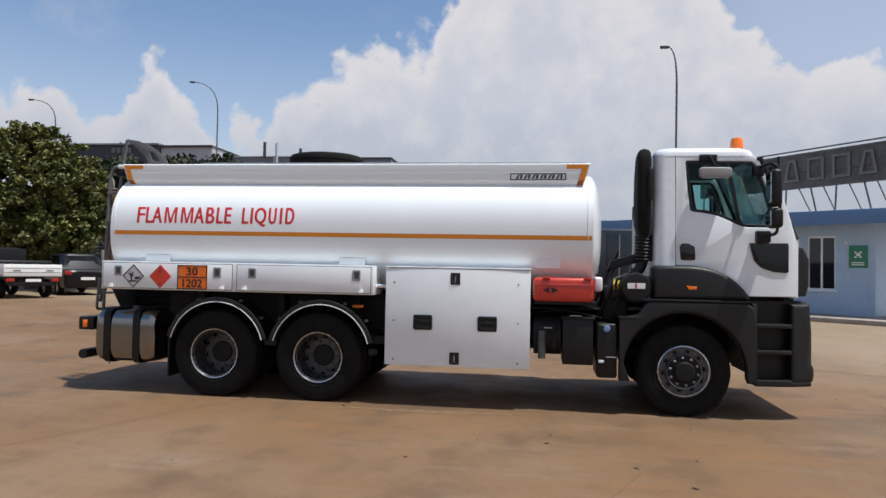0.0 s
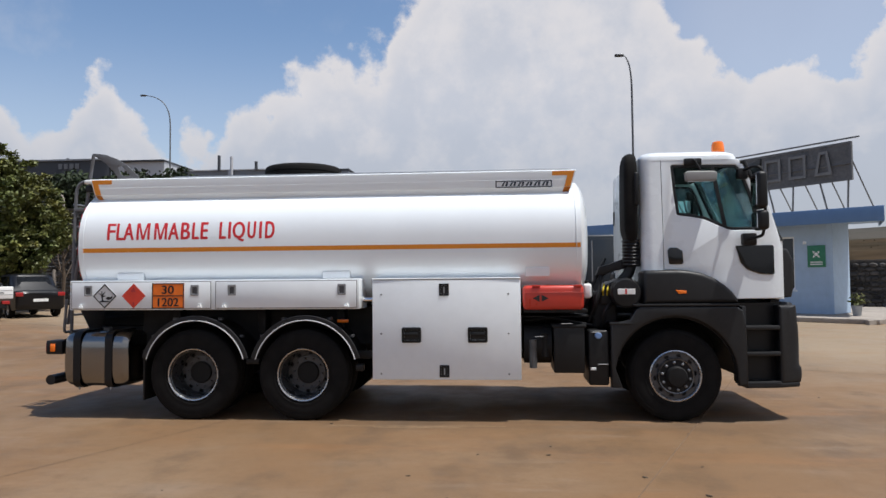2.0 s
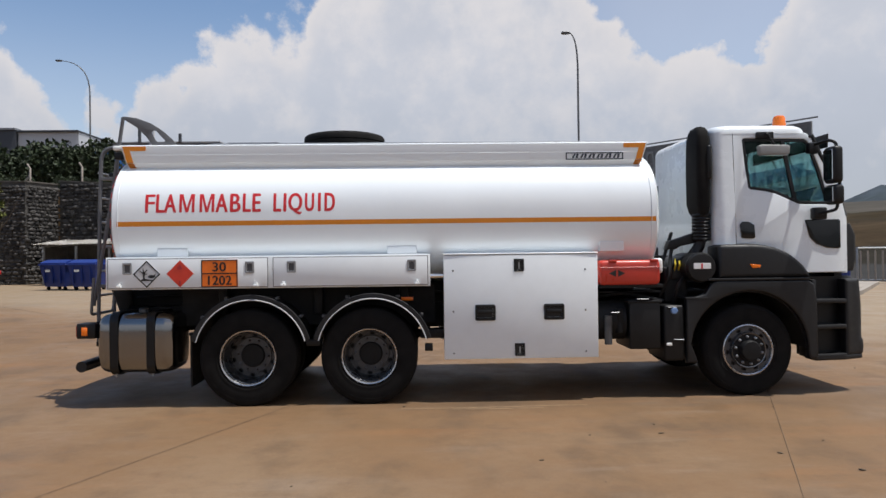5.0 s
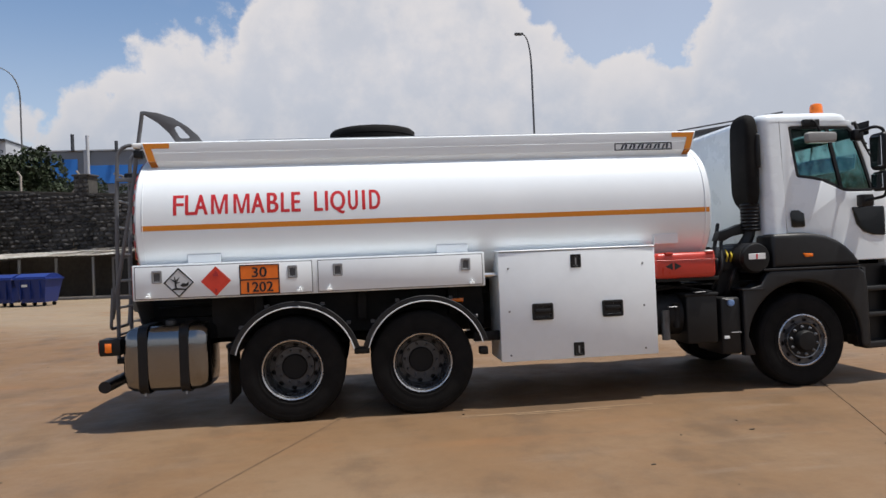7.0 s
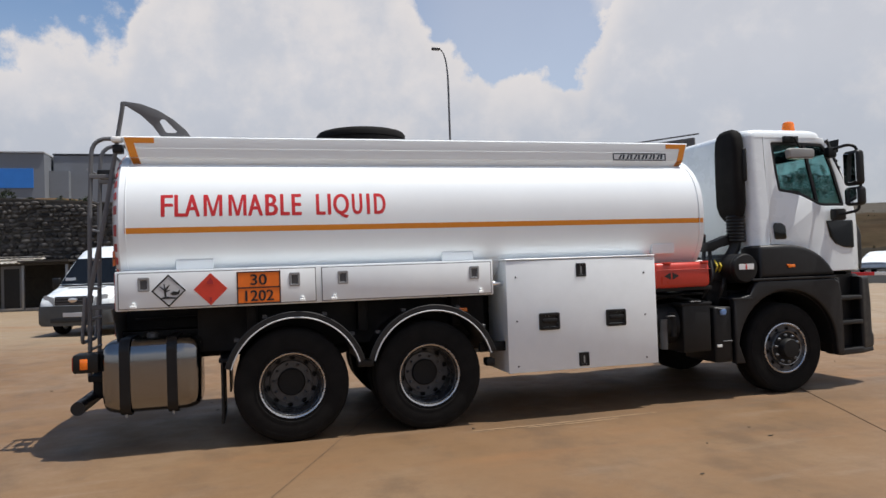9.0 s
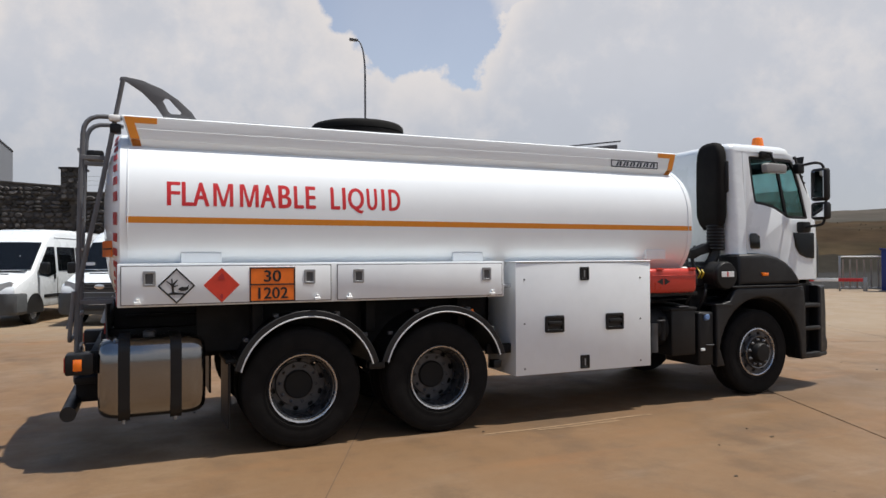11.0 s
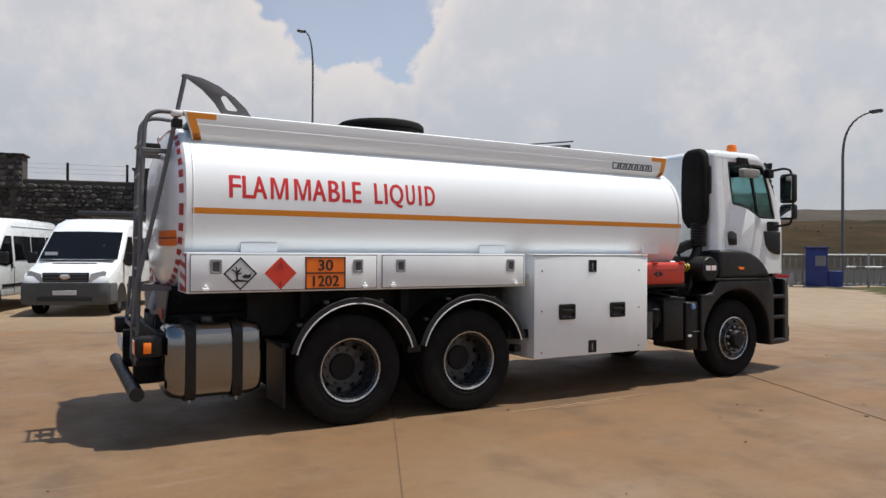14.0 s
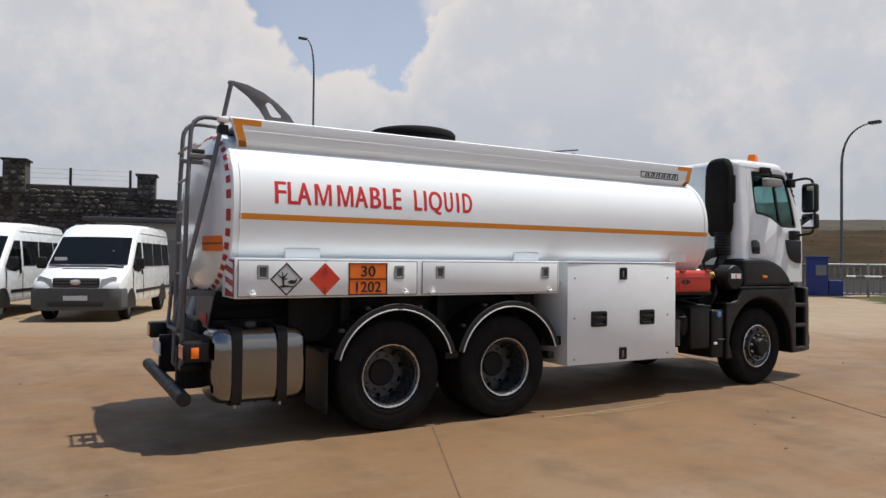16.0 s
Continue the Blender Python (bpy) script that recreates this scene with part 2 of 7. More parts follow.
RIMDARK = material("dull_steel_disc", (0.082, 0.083, 0.087), 0.42, metal=0.35, var=0.2, scale=10, rough_var=0.12)
STEEL = material("galvanised_steel", (0.30, 0.31, 0.32), 0.42, metal=0.6, var=0.12, scale=20)
GREYPAINT = material("grey_painted_steel", (0.125, 0.128, 0.135), 0.45, var=0.06, scale=10)
STAINLESS = material("brushed_stainless_steel", (0.245, 0.242, 0.238), 0.17, metal=1.0, var=0.05, scale=30, stretch=(0.5, 6, 20), rough_var=0.06)
ORANGE = material("orange_reflective_tape", (0.62, 0.21, 0.012), 0.45, var=0.05, scale=30)
REDINK = material("red_vinyl", (0.56, 0.022, 0.026), 0.4, var=0.05, scale=15)
MARKRED = material("red_marking_tape", (0.36, 0.025, 0.028), 0.4, var=0.1, scale=30)
PLACARD = material("orange_plate", (0.80, 0.165, 0.012), 0.45, var=0.06, scale=18)
PLACRED = material("red_placard", (0.58, 0.045, 0.022), 0.42, var=0.08, scale=12)
PLACSILVER = material("silver_grey_placard", (0.52, 0.53, 0.54), 0.4, var=0.06, scale=15)
GLOSSBLACK = material("glossy_black_moulding", (0.004, 0.004, 0.005), 0.16, var=0.05, coat=0.3)
MATTGREY = material("matt_grey_moulding", (0.27, 0.27, 0.262), 0.55, var=0.05, scale=8)
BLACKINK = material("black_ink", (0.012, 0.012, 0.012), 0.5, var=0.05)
REDBOX = material("red_moulded_plastic", (0.50, 0.040, 0.024), 0.34, var=0.06, scale=8, coat=0.2, rough_var=0.08)
NAMEINK = material("dark_blue_ink", (0.025, 0.04, 0.06), 0.45, var=0.05)
AMBER = material("amber_lens", (0.95, 0.20, 0.01), 0.15, var=0.08, scale=30, coat=0.6)
REDLENS = material("red_lens", (0.35, 0.015, 0.015), 0.15, var=0.1, coat=0.5)
CLEARLENS = material("headlamp_lens", (0.34, 0.355, 0.36), 0.08, var=0.15, scale=20, coat=0.8)
CHROME = material("chrome", (0.75, 0.76, 0.78), 0.1, metal=1.0, var=0.03)
MIRRORGLASS = material("mirror_glass", (0.75, 0.77, 0.79), 0.02, metal=1.0, var=0.0)
SEAT = material("seat_fabric", (0.035, 0.037, 0.042), 0.9, var=0.2, scale=60)
CABGLASS = material("tinted_cab_glass", (0.46, 0.70, 0.69), 0.0, var=0.0, trans=1.0, ior=1.05, spec=0.5, coat=0.15)
DARKGLASS = material("dark_tinted_glass", (0.010, 0.012, 0.014), 0.05, var=0.1, coat=0.4)
GREENSIGN = material("green_sign_paint", (0.035, 0.20, 0.11), 0.4, var=0.06)
SIGNWHITE = material("white_sign_print", (0.78, 0.79, 0.78), 0.45, var=0.03)
CONCRETE = yard_concrete()
EARTH = material("dry_earth_and_scrub", (0.048, 0.032, 0.018), 0.95, var=0.35, scale=0.25, second=(0.030, 0.025, 0.014), scale2=0.05, var2=0.3, bump=0.4, bump_scale=1.2, spec=0.05)
TERRACE = material("orange_terrace_soil", (0.115, 0.070, 0.038), 0.95, var=0.25, scale=0.8, second=(0.075, 0.050, 0.028), scale2=0.2, bump=0.3, bump_scale=3, spec=0.05)
ASPHALT = material("worn_asphalt", (0.034, 0.033, 0.032), 0.95, spec=0.05, var=0.2, scale=3, var2=0.15, scale2=0.4, bump=0.2, bump_scale=60)
VERGE = material("dark_roadside_verge", (0.024, 0.021, 0.016), 0.95, var=0.35, scale=0.6, bump=0.4, bump_scale=2, spec=0.05)
FARSLOPE = material("greyish_upper_slope", (0.075, 0.066, 0.055), 0.95, var=0.25, scale=0.08, second=(0.058, 0.054, 0.046), scale2=0.02, spec=0.05)
GRASS = material("short_dry_grass", (0.060, 0.068, 0.026), 0.9, var=0.35, scale=3, second=(0.085, 0.072, 0.036), scale2=0.6, bump=0.5, bump_scale=30, spec=0.1)
# far woods, with the blue of distance haze put into their colour
FARHILL = material("haze_blued_wooded_hill", (0.046, 0.058, 0.070), 0.95, var=0.3, scale=0.05, second=(0.036, 0.048, 0.050), scale2=0.01, spec=0.05)
# air haze is mixed straight into this ridge's base colour
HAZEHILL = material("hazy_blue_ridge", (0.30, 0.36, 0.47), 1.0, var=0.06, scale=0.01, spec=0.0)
JOINT = material("bitumen_joint", (0.055, 0.036, 0.024), 0.9, var=0.25, scale=5)
SEAM = material("old_joint_filler", (0.150, 0.096, 0.056), 0.9, var=0.3, scale=5)
# brighter concrete colour for the streak of reflected sun
SUNSTREAK = material("sun_streak_concrete", (0.245, 0.160, 0.090), 0.8, var=0.3, scale=9)
FINEJOINT = material("dusty_hairline_joint", (0.085, 0.056, 0.035), 0.9, var=0.3, scale=5)
KERB = material("concrete_kerb", (0.33, 0.29, 0.25), 0.85, var=0.12, scale=6, second=(0.24, 0.21, 0.18), scale2=1.2, bump=0.15, bump_scale=60)
COPING = material("weathered_coping", (0.13, 0.118, 0.105), 0.9, var=0.25, scale=3, second=(0.075, 0.068, 0.06), scale2=0.7)
BASALT = material("dark_basalt_stone", (0.060, 0.056, 0.053), 0.85, var=0.35, scale=5, bump=0.4, bump_scale=14, island=0.7)
STONE = material("dark_basalt_block", (0.062, 0.058, 0.055), 0.85, var=0.35, scale=5, bump=0.4, bump_scale=14, per_object=0.7)
MORTAR = material("dull_mortar", (0.072, 0.067, 0.061), 0.95, var=0.25, scale=4, bump=0.3, bump_scale=30)
WALLBLUE = material("pale_blue_render", (0.40, 0.52, 0.66), 0.8, var=0.05, scale=4, second=(0.37, 0.48, 0.61), scale2=0.8, bump=0.08, bump_scale=80)
FASCIA = material("blue_fascia_sheet", (0.105, 0.20, 0.37), 0.42, var=0.05, scale=3)
BLUEPAINT = material("blue_steel_paint", (0.013, 0.032, 0.175), 0.42, var=0.08, scale=6)
SIGNMESH = material("grey_sign_mesh", (0.108, 0.111, 0.114), 0.6, var=0.2, scale=12, second=(0.135, 0.135, 0.138), scale2=2)
SIGNLETTER = material("pale_sign_outline", (0.185, 0.19, 0.195), 0.5, var=0.08)
ROOFTIN = material("corrugated_roof_sheet", (0.62, 0.61, 0.58), 0.5, var=0.15, scale=3, second=(0.38, 0.33, 0.28), scale2=0.8)
FACTGREY = material("grey_factory_cladding", (0.20, 0.215, 0.24), 0.6, var=0.05, scale=0.5)
FACTBLUE = material("blue_factory_cladding", (0.03, 0.20, 0.62), 0.5, var=0.05, scale=0.5)
FACTWHITE = material("white_factory_cladding", (0.50, 0.51, 0.53), 0.6, var=0.04, scale=0.5)
FACTDARK = material("dark_factory_cladding", (0.055, 0.060, 0.070), 0.6, var=0.08, scale=0.5)
BARK = material("bark", (0.095, 0.070, 0.050), 0.9, var=0.3, scale=12, bump=0.4, bump_scale=30)
LEAF = material("broad_leaves", (0.080, 0.104, 0.024), 0.6, var=0.2, scale=2, island=0.55, second=(0.125, 0.117, 0.024), scale2=0.5)
PINE = material("pine_foliage", (0.026, 0.040, 0.015), 0.7, var=0.3, scale=1.5, island=0.5)
SCRUB = material("dry_scrub", (0.040, 0.034, 0.018), 0.9, var=0.3, scale=3, island=0.5)
REDCAR = material("red_car_paint", (0.35, 0.015, 0.018), 0.3, var=0.05, coat=0.5)
BLACKCAR = material("black_car_paint", (0.006, 0.006, 0.0075), 0.35, var=0.1, coat=0.2, spec=0.3)
DARKVAN = material("dark_slate_van_paint", (0.018, 0.024, 0.030), 0.4, var=0.08, scale=4, coat=0.3)
# the open shed's inner shade as a dark colour; beam and end roof share it
DARKROOM = material("shed_shade_brown", (0.05, 0.045, 0.04), 0.95, var=0.2)
TERRACOTTA = material("plastic_flower_pot", (0.35, 0.36, 0.36), 0.6, var=0.1)

# ---- mesh helpers ----


def mesh_of(bm, name, smooth=True, angle=35):
    me = bpy.data.meshes.new(name)
    bmesh.ops.recalc_face_normals(bm, faces=bm.faces)
    for e in bm.edges:
        if len(e.link_faces) == 2 and e.calc_face_angle(0) > radians(angle):
            e.smooth = False
    for f in bm.faces:
        f.smooth = smooth
    bm.to_mesh(me)
    bm.free()
    return me


def part(name, bm, mat, parent=None, label=""):
    me = bm if isinstance(bm, bpy.types.Mesh) else mesh_of(bm, name)
    me.materials.clear()
    me.materials.append(mat)
    ob = new(name, me)
    if parent is not None:
        ob.parent = parent
    return tagged(ob, label)


def thing(name, label, category, at=(0, 0, 0), rz=0.0, group="", kind=""):
    ob = new(name)
    ob.empty_display_size = 0.2
    ob.matrix_basis = pose(*at, 0, 0, rz)
    return tagged(ob, label, category, group, kind)


def box(x0, x1, y0, y1, z0, z1, bevel=0.0, seg=2, bm=None):
    bm = bm or bmesh.new()
    m = Matrix.LocRotScale(((x0 + x1) / 2, (y0 + y1) / 2, (z0 + z1) / 2), None, (abs(x1 - x0), abs(y1 - y0), abs(z1 - z0)))
    v = bmesh.ops.create_cube(bm, size=1, matrix=m)["verts"]
    if bevel:
        bmesh.ops.bevel(bm, geom=list({e for q in v for e in q.link_edges}), offset=bevel, segments=seg, profile=0.5, affect="EDGES")
    return bm


def tube(points, r, seg=10, bm=None, closed=False, cap=True):
    """A round bar swept along points."""
    bm = bm or bmesh.new()
    P = [Vector(p) for p in points]
    n, rings, side = len(P), [], None
    for i, p in enumerate(P):
        a, c = (P[i - 1] if (i or closed) else P[i]), (P[(i + 1) % n] if (i < n - 1 or closed) else P[i])
        t = (c - a).normalized()
        if side is None:
            side = t.cross(Vector((0, 0, 1)) if abs(t.z) < 0.9 else Vector((1, 0, 0))).normalized()
        side = (side - t * side.dot(t)).normalized()
        up = side.cross(t)
        rr = r[i] if isinstance(r, (list, tuple)) else r
        rings.append([bm.verts.new(p + (side * math.cos(k * math.tau / seg) + up * math.sin(k * math.tau / seg)) * rr) for k in range(seg)])
    pairs = list(zip(rings, rings[1:])) + ([(rings[-1], rings[0])] if closed else [])
    for a, c in pairs:
        for k in range(seg):
            bm.faces.new((a[k], a[(k + 1) % seg], c[(k + 1) % seg], c[k]))
    if cap and not closed:
        bm.faces.new(rings[0][::-1])
        bm.faces.new(rings[-1])
    return bm


def arc(p0, p1, p2, n=6):
    """Points of a bend from p0 to p2 round the corner p1."""
    a, b, c = Vector(p0), Vector(p1), Vector(p2)
    return [(1 - t) ** 2 * a + 2 * t * (1 - t) * b + t * t * c for t in [i / n for i in range(n + 1)]]


def bent(points, r, n=5):
    """The points with each inner corner rounded by r."""
    P = [Vector(p) for p in points]
    out = [P[0]]
    for a, b, c in zip(P, P[1:], P[2:]):
        out += arc(b + (a - b).normalized() * r, b, b + (c - b).normalized() * r, n)
    return out + [P[-1]]


def lathe(profile, seg=40, axis="Y", closed=False, bm=None):
    """Turn a profile of (radius, along) round an axis through the origin."""
    bm = bm or bmesh.new()
    rings = []
    for r, a in profile:
        ring = []
        for k in range(seg):
            c, s = math.cos(k * math.tau / seg) * r, math.sin(k * math.tau / seg) * r
            ring.append(bm.verts.new({"Y": (c, a, s), "Z": (c, s, a), "X": (a, c, s)}[axis]))
        rings.append(ring)
    for a, b in list(zip(rings, rings[1:])) + ([(rings[-1], rings[0])] if closed else []):
        for k in range(seg):
            bm.faces.new((a[k], a[(k + 1) % seg], b[(k + 1) % seg], b[k]))
    if not closed:
        for ring in (rings[0], rings[-1]):
            bm.faces.new(ring)
    return bm


def plate(outer, holes=(), depth=0.02, plane="XZ", at=0.0, bevel=0.0, res=2):
    """A flat plate cut from an outline with holes, as a mesh; at: where its middle lies across the plane."""
    cu = bpy.data.curves.new("outline", "CURVE")
    cu.dimensions, cu.fill_mode, cu.extrude, cu.bevel_depth, cu.bevel_resolution, cu.offset = "2D", "BOTH", max(depth / 2 - bevel, 0.0005), bevel, res, -bevel
    for loop in (outer, *holes):
        sp = cu.splines.new("POLY")
        sp.points.add(len(loop) - 1)
        for q, (a, b) in zip(sp.points, loop):
            q.co = (a, b, 0, 1)
        sp.use_cyclic_u = True
    return outline_mesh(cu, plane, at)


def outline_mesh(cu, plane, at):
    ob = bpy.data.objects.new("outline", cu)
    scene.collection.objects.link(ob)
    dg = bpy.context.evaluated_depsgraph_get()
    dg.update()
    me = bpy.data.meshes.new_from_object(ob.evaluated_get(dg))
    bpy.data.objects.remove(ob)
    bpy.data.curves.remove(cu)
    for v in me.vertices:
        a, b, c = v.co
        v.co = {"XZ": (a, at - c, b), "YZ": (at + c, a, b), "XY": (a, b, at + c)}[plane]
    bm = bmesh.new()
    bm.from_mesh(me)
    bpy.data.meshes.remove(me)
    bmesh.ops.remove_doubles(bm, verts=bm.verts, dist=0.0002)
    return bm


def lettering(text, width, height, depth=0.003, bold=0.0, spacing=1.0):
    """Words in the built-in font, in the XZ plane, their lower left corner at the origin."""
    cu = bpy.data.curves.new("words", "FONT")
    cu.body, cu.extrude, cu.space_character, cu.resolution_u = text, depth / 2, spacing, 4
    bm = outline_mesh(cu, "XZ", 0.0)
    xs, zs = [v.co.x for v in bm.verts], [v.co.z for v in bm.verts]
    for v in bm.verts:
        v.co.x = (v.co.x - min(xs)) / (max(xs) - min(xs)) * width
        v.co.z = (v.co.z - min(zs)) / (max(zs) - min(zs)) * height
    if bold:          # heavier strokes: the same outlines struck again a little aside
        first = list(bm.verts) + list(bm.edges) + list(bm.faces)
        for dx, dy, dz in ((-bold, 0.0001, 0), (bold, 0.0002, 0), (0, 0.0003, bold * 0.5), (0, 0.0004, -bold * 0.5)):
            extra = bmesh.ops.duplicate(bm, geom=first)["geom"]
            for v in extra:
                if isinstance(v, bmesh.types.BMVert):
                    v.co += Vector((dx, dy, dz))
    return bm


def moved(bm, x=0, y=0, z=0, rz=0, sx=1, sy=1, sz=1):
    bmesh.ops.transform(bm, matrix=pose(x, y, z, 0, 0, rz) @ Matrix.Diagonal((sx, sy, sz, 1)), verts=bm.verts)
    return bm


def round_rect(x0, x1, y0, y1, r, n=5):
    out = []
    for cx, cy, a in ((x1 - r, y1 - r, 0), (x0 + r, y1 - r, 90), (x0 + r, y0 + r, 180), (x1 - r, y0 + r, 270)):
        out += [(cx + r * math.cos(radians(a + 90 * k / n)), cy + r * math.sin(radians(a + 90 * k / n))) for k in range(n + 1)]
    return out


def loft(rings, cap=True, bm=None):
    bm = bm or bmesh.new()
    R = [[bm.verts.new(p) for p in ring] for ring in rings]
    n = len(R[0])
    for a, b in zip(R, R[1:]):
        for k in range(n):
            bm.faces.new((a[k], a[(k + 1) % n], b[(k + 1) % n], b[k]))
    if cap:
        bm.faces.new(R[0][::-1])
        bm.faces.new(R[-1])
    return bm


def smooth01(t):
    t = min(1.0, max(0.0, t))
    return t * t * (3 - 2 * t)

# ---- ground ----


def ground_z(x, y):
    """The yard rises gently behind the parked truck; beyond its edges the land climbs."""
    lift = 0.20 + 0.08 * smooth01((8 - x) / 12)
    z = lift * smooth01((y - 1.5) / 8)
    z -= 0.22 * smooth01((x + 12) / 3) * smooth01((4 - x) / 3) * smooth01((21 - y) / 5) * smooth01((y - 2) / 8)      # a shallow dip where the minibuses stand
    return z


# ---- the tanker truck: x runs forward, its near side faces -y ----
truck = thing("tanker_truck", "white six-wheel fuel tanker truck parked on the concrete yard", "truck")

TANK_Z, TANK_A, TANK_B, TANK_E = 2.12, 1.185, 0.80, 2.5


def tank_y(z):
    q = min(1.0, abs(z - TANK_Z) / TANK_B)
    return TANK_A * (1 - q ** TANK_E) ** (1 / TANK_E)


def tank_ring(x, s, n=144):
    out = []
    for k in range(n):
        a = k * math.tau / n
        c, d = math.cos(a), math.sin(a)
        e = 2 / TANK_E
        out.append((x, TANK_A * s * math.copysign(abs(c) ** e, c), TANK_Z + TANK_B * s * math.copysign(abs(d) ** e, d)))
    return out


TX0, TX1 = -2.835, 3.365


def build_tank():
    rings = []
    for s, d in ((0.25, 0.155), (0.5, 0.14), (0.72, 0.11), (0.86, 0.075), (0.94, 0.045), (0.985, 0.015)):
        rings.append(tank_ring(TX0 - d, s))
    xs = np.linspace(TX0, TX1, 9)
    rings += [tank_ring(x, 1.0) for x in xs]
    for s, d in ((0.985, 0.015), (0.94, 0.045), (0.86, 0.075), (0.72, 0.11), (0.5, 0.14), (0.25, 0.155)):
        rings.append(tank_ring(TX1 + d, s))
    return part("tank", loft(rings), TANKWHITE, truck, "glossy white oval fuel tank with domed ends")


tank = build_tank()


def on_tank(bm, lift=0.004):
    """Lay a flat piece that faces -y onto the tank's side."""
    for v in bm.verts:
        v.co.y = v.co.y - tank_y(v.co.z) - lift
    return bm


def strip_on_tank(x0, x1, z0, z1, nx=8, nz=3, lift=0.0010):
    bm = bmesh.new()
    for off in (0,):
        g = [[bm.verts.new((x0 + (x1 - x0) * i / nx, 0, z0 + (z1 - z0) * j / nz)) for i in range(nx + 1)] for j in range(nz + 1)]
        for j in range(nz):
            for i in range(nx):
                bm.faces.new((g[j][i], g[j][i + 1], g[j + 1][i + 1], g[j + 1][i]))
    r = bmesh.ops.extrude_face_region(bm, geom=list(bm.faces))
    for v in [q for q in r["geom"] if isinstance(q, bmesh.types.BMVert)]:
        v.co.y = -0.0008
    return on_tank(bm, lift)


part("side_stripe", strip_on_tank(-2.785, 3.352, 2.032, 2.086), ORANGE, tank, "orange reflective stripe")
far_stripe = strip_on_tank(-2.785, 3.352, 2.032, 2.086)
part("side_stripe", moved(far_stripe, sy=-1), ORANGE, tank, "orange reflective stripe")


def letter_m(w, h, s):
    """An upright M with straight legs."""
    return plate([(0, 0), (0, h), (1.35 * s, h), (w / 2, 0.24 * h), (w - 1.35 * s, h), (w, h), (w, 0), (w - s, 0), (w - s, 0.76 * h),
                  (w / 2 + 0.5 * s, 0), (w / 2 - 0.5 * s, 0), (s, 0.76 * h), (s, 0)], depth=0.0012)


LETTERS = (("FLAMMABLE", "F -2.51 -2.40, L -2.385 -2.295, A -2.295 -2.16, M -2.13 -1.945, M -1.90 -1.72, A -1.71 -1.575, B -1.545 -1.43, L -1.40 -1.315, E -1.29 -1.20"),
           ("LIQUID", "L -1.05 -0.965, I -0.935 -0.908, Q -0.88 -0.725, U -0.69 -0.59, I -0.54 -0.513, D -0.465 -0.35"))
for word, spans in LETTERS:
    bm = bmesh.new()
    for span in spans.split(", "):
        ch, a, b = span.split()
        a, b = float(a), float(b)
        low = 2.152 if ch == "Q" else 2.187        # the tail of the Q hangs below the line
        a, b = (-2.466 + (v + 2.51) * 0.986 for v in (a, b))
        if ch == "M":
            one = moved(letter_m(b - a - 0.012, 2.393 - low, 0.030), a + 0.006, 0, low)
        else:
            one = moved(lettering(ch, b - a - 0.006, 2.393 - low, 0.0006, 0.0035 if ch == "F" else 0.0065), a + 0.003, 0, low)
        for z in np.arange(2.16, 2.40, 0.024):     # cross cuts let the letters follow the tank
            bmesh.ops.bisect_plane(one, geom=list(one.verts) + list(one.edges) + list(one.faces), plane_co=(0, 0, z), plane_no=(0, 0, 1))
        bm.from_mesh(mesh_of(one, "letter"))
    part("lettering", on_tank(bm, 0.0012), REDINK, tank, "red capital letters reading " + word)
for x in (-2.775, 3.305):        # rolled weld seams
    ring = [(x, y * 1.003, TANK_Z + (z - TANK_Z) * 1.003) for _, y, z in tank_ring(0, 1.0)]
    part("weld_seam", tube(ring, 0.0035, 6, closed=True), TANKWHITE, tank)
for x in (-2.35, 0.25):        # saddle pads above the lockers
    part("saddle_pad", box(x, x + 0.34, -1.140, -1.05, 1.687, 1.778, 0.004, 1), TANKWHITE, tank)
part("data_plate", box(2.70, 2.985, -1.15, -1.05, 1.69, 1.80, 0.004, 1), SIGNWHITE, tank, "pale grey data plate")
# rear head: dashed contour marking and an orange plate
for k in range(40):
    a0, a1 = radians(k * 9), radians(k * 9 + 4.8)
    bm = bmesh.new()
    quad = []
    for s, a in ((0.945, a0), (0.982, a0), (0.982, a1), (0.945, a1)):
        c, d, e = math.cos(a), math.sin(a), 2 / TANK_E
        quad.append((TX0 - (0.047 if s < 0.95 else 0.022), TANK_A * s * math.copysign(abs(c) ** e, c), TANK_Z + TANK_B * s * math.copysign(abs(d) ** e, d)))
    vs = [bm.verts.new(p) for p in quad] + [bm.verts.new((p[0] - 0.006, p[1], p[2])) for p in quad]
    for f in ((0, 1, 2, 3), (4, 5, 6, 7), (0, 1, 5, 4), (1, 2, 6, 5), (2, 3, 7, 6), (3, 0, 4, 7)):
        bm.faces.new([vs[i] for i in f])
    part("contour_dash", bm, MARKRED, tank, "red reflective dash")
rp = [(-2.894, -1.03), (-2.935, -0.88), (-2.965, -0.74), (-2.984, -0.60)]
bm = bmesh.new()
loft([[(x, y, 1.745), (x, y, 1.885), (x - 0.006, y, 1.885), (x - 0.006, y, 1.745)] for x, y in rp], bm=bm)
rear_plate = part("rear_plate", bm, PLACARD, tank, "orange rear warning plate")
part("plate_bar", loft([[(x - 0.006, y, 1.809), (x - 0.006, y, 1.821), (x - 0.009, y, 1.821), (x - 0.009, y, 1.809)] for x, y in rp]), BLACKINK, rear_plate)


def board_y(z):
    """Where the side board's outer face lies at a height."""
    return -0.957 if z > 2.775 else -0.957 + (2.775 - z) * 0.9


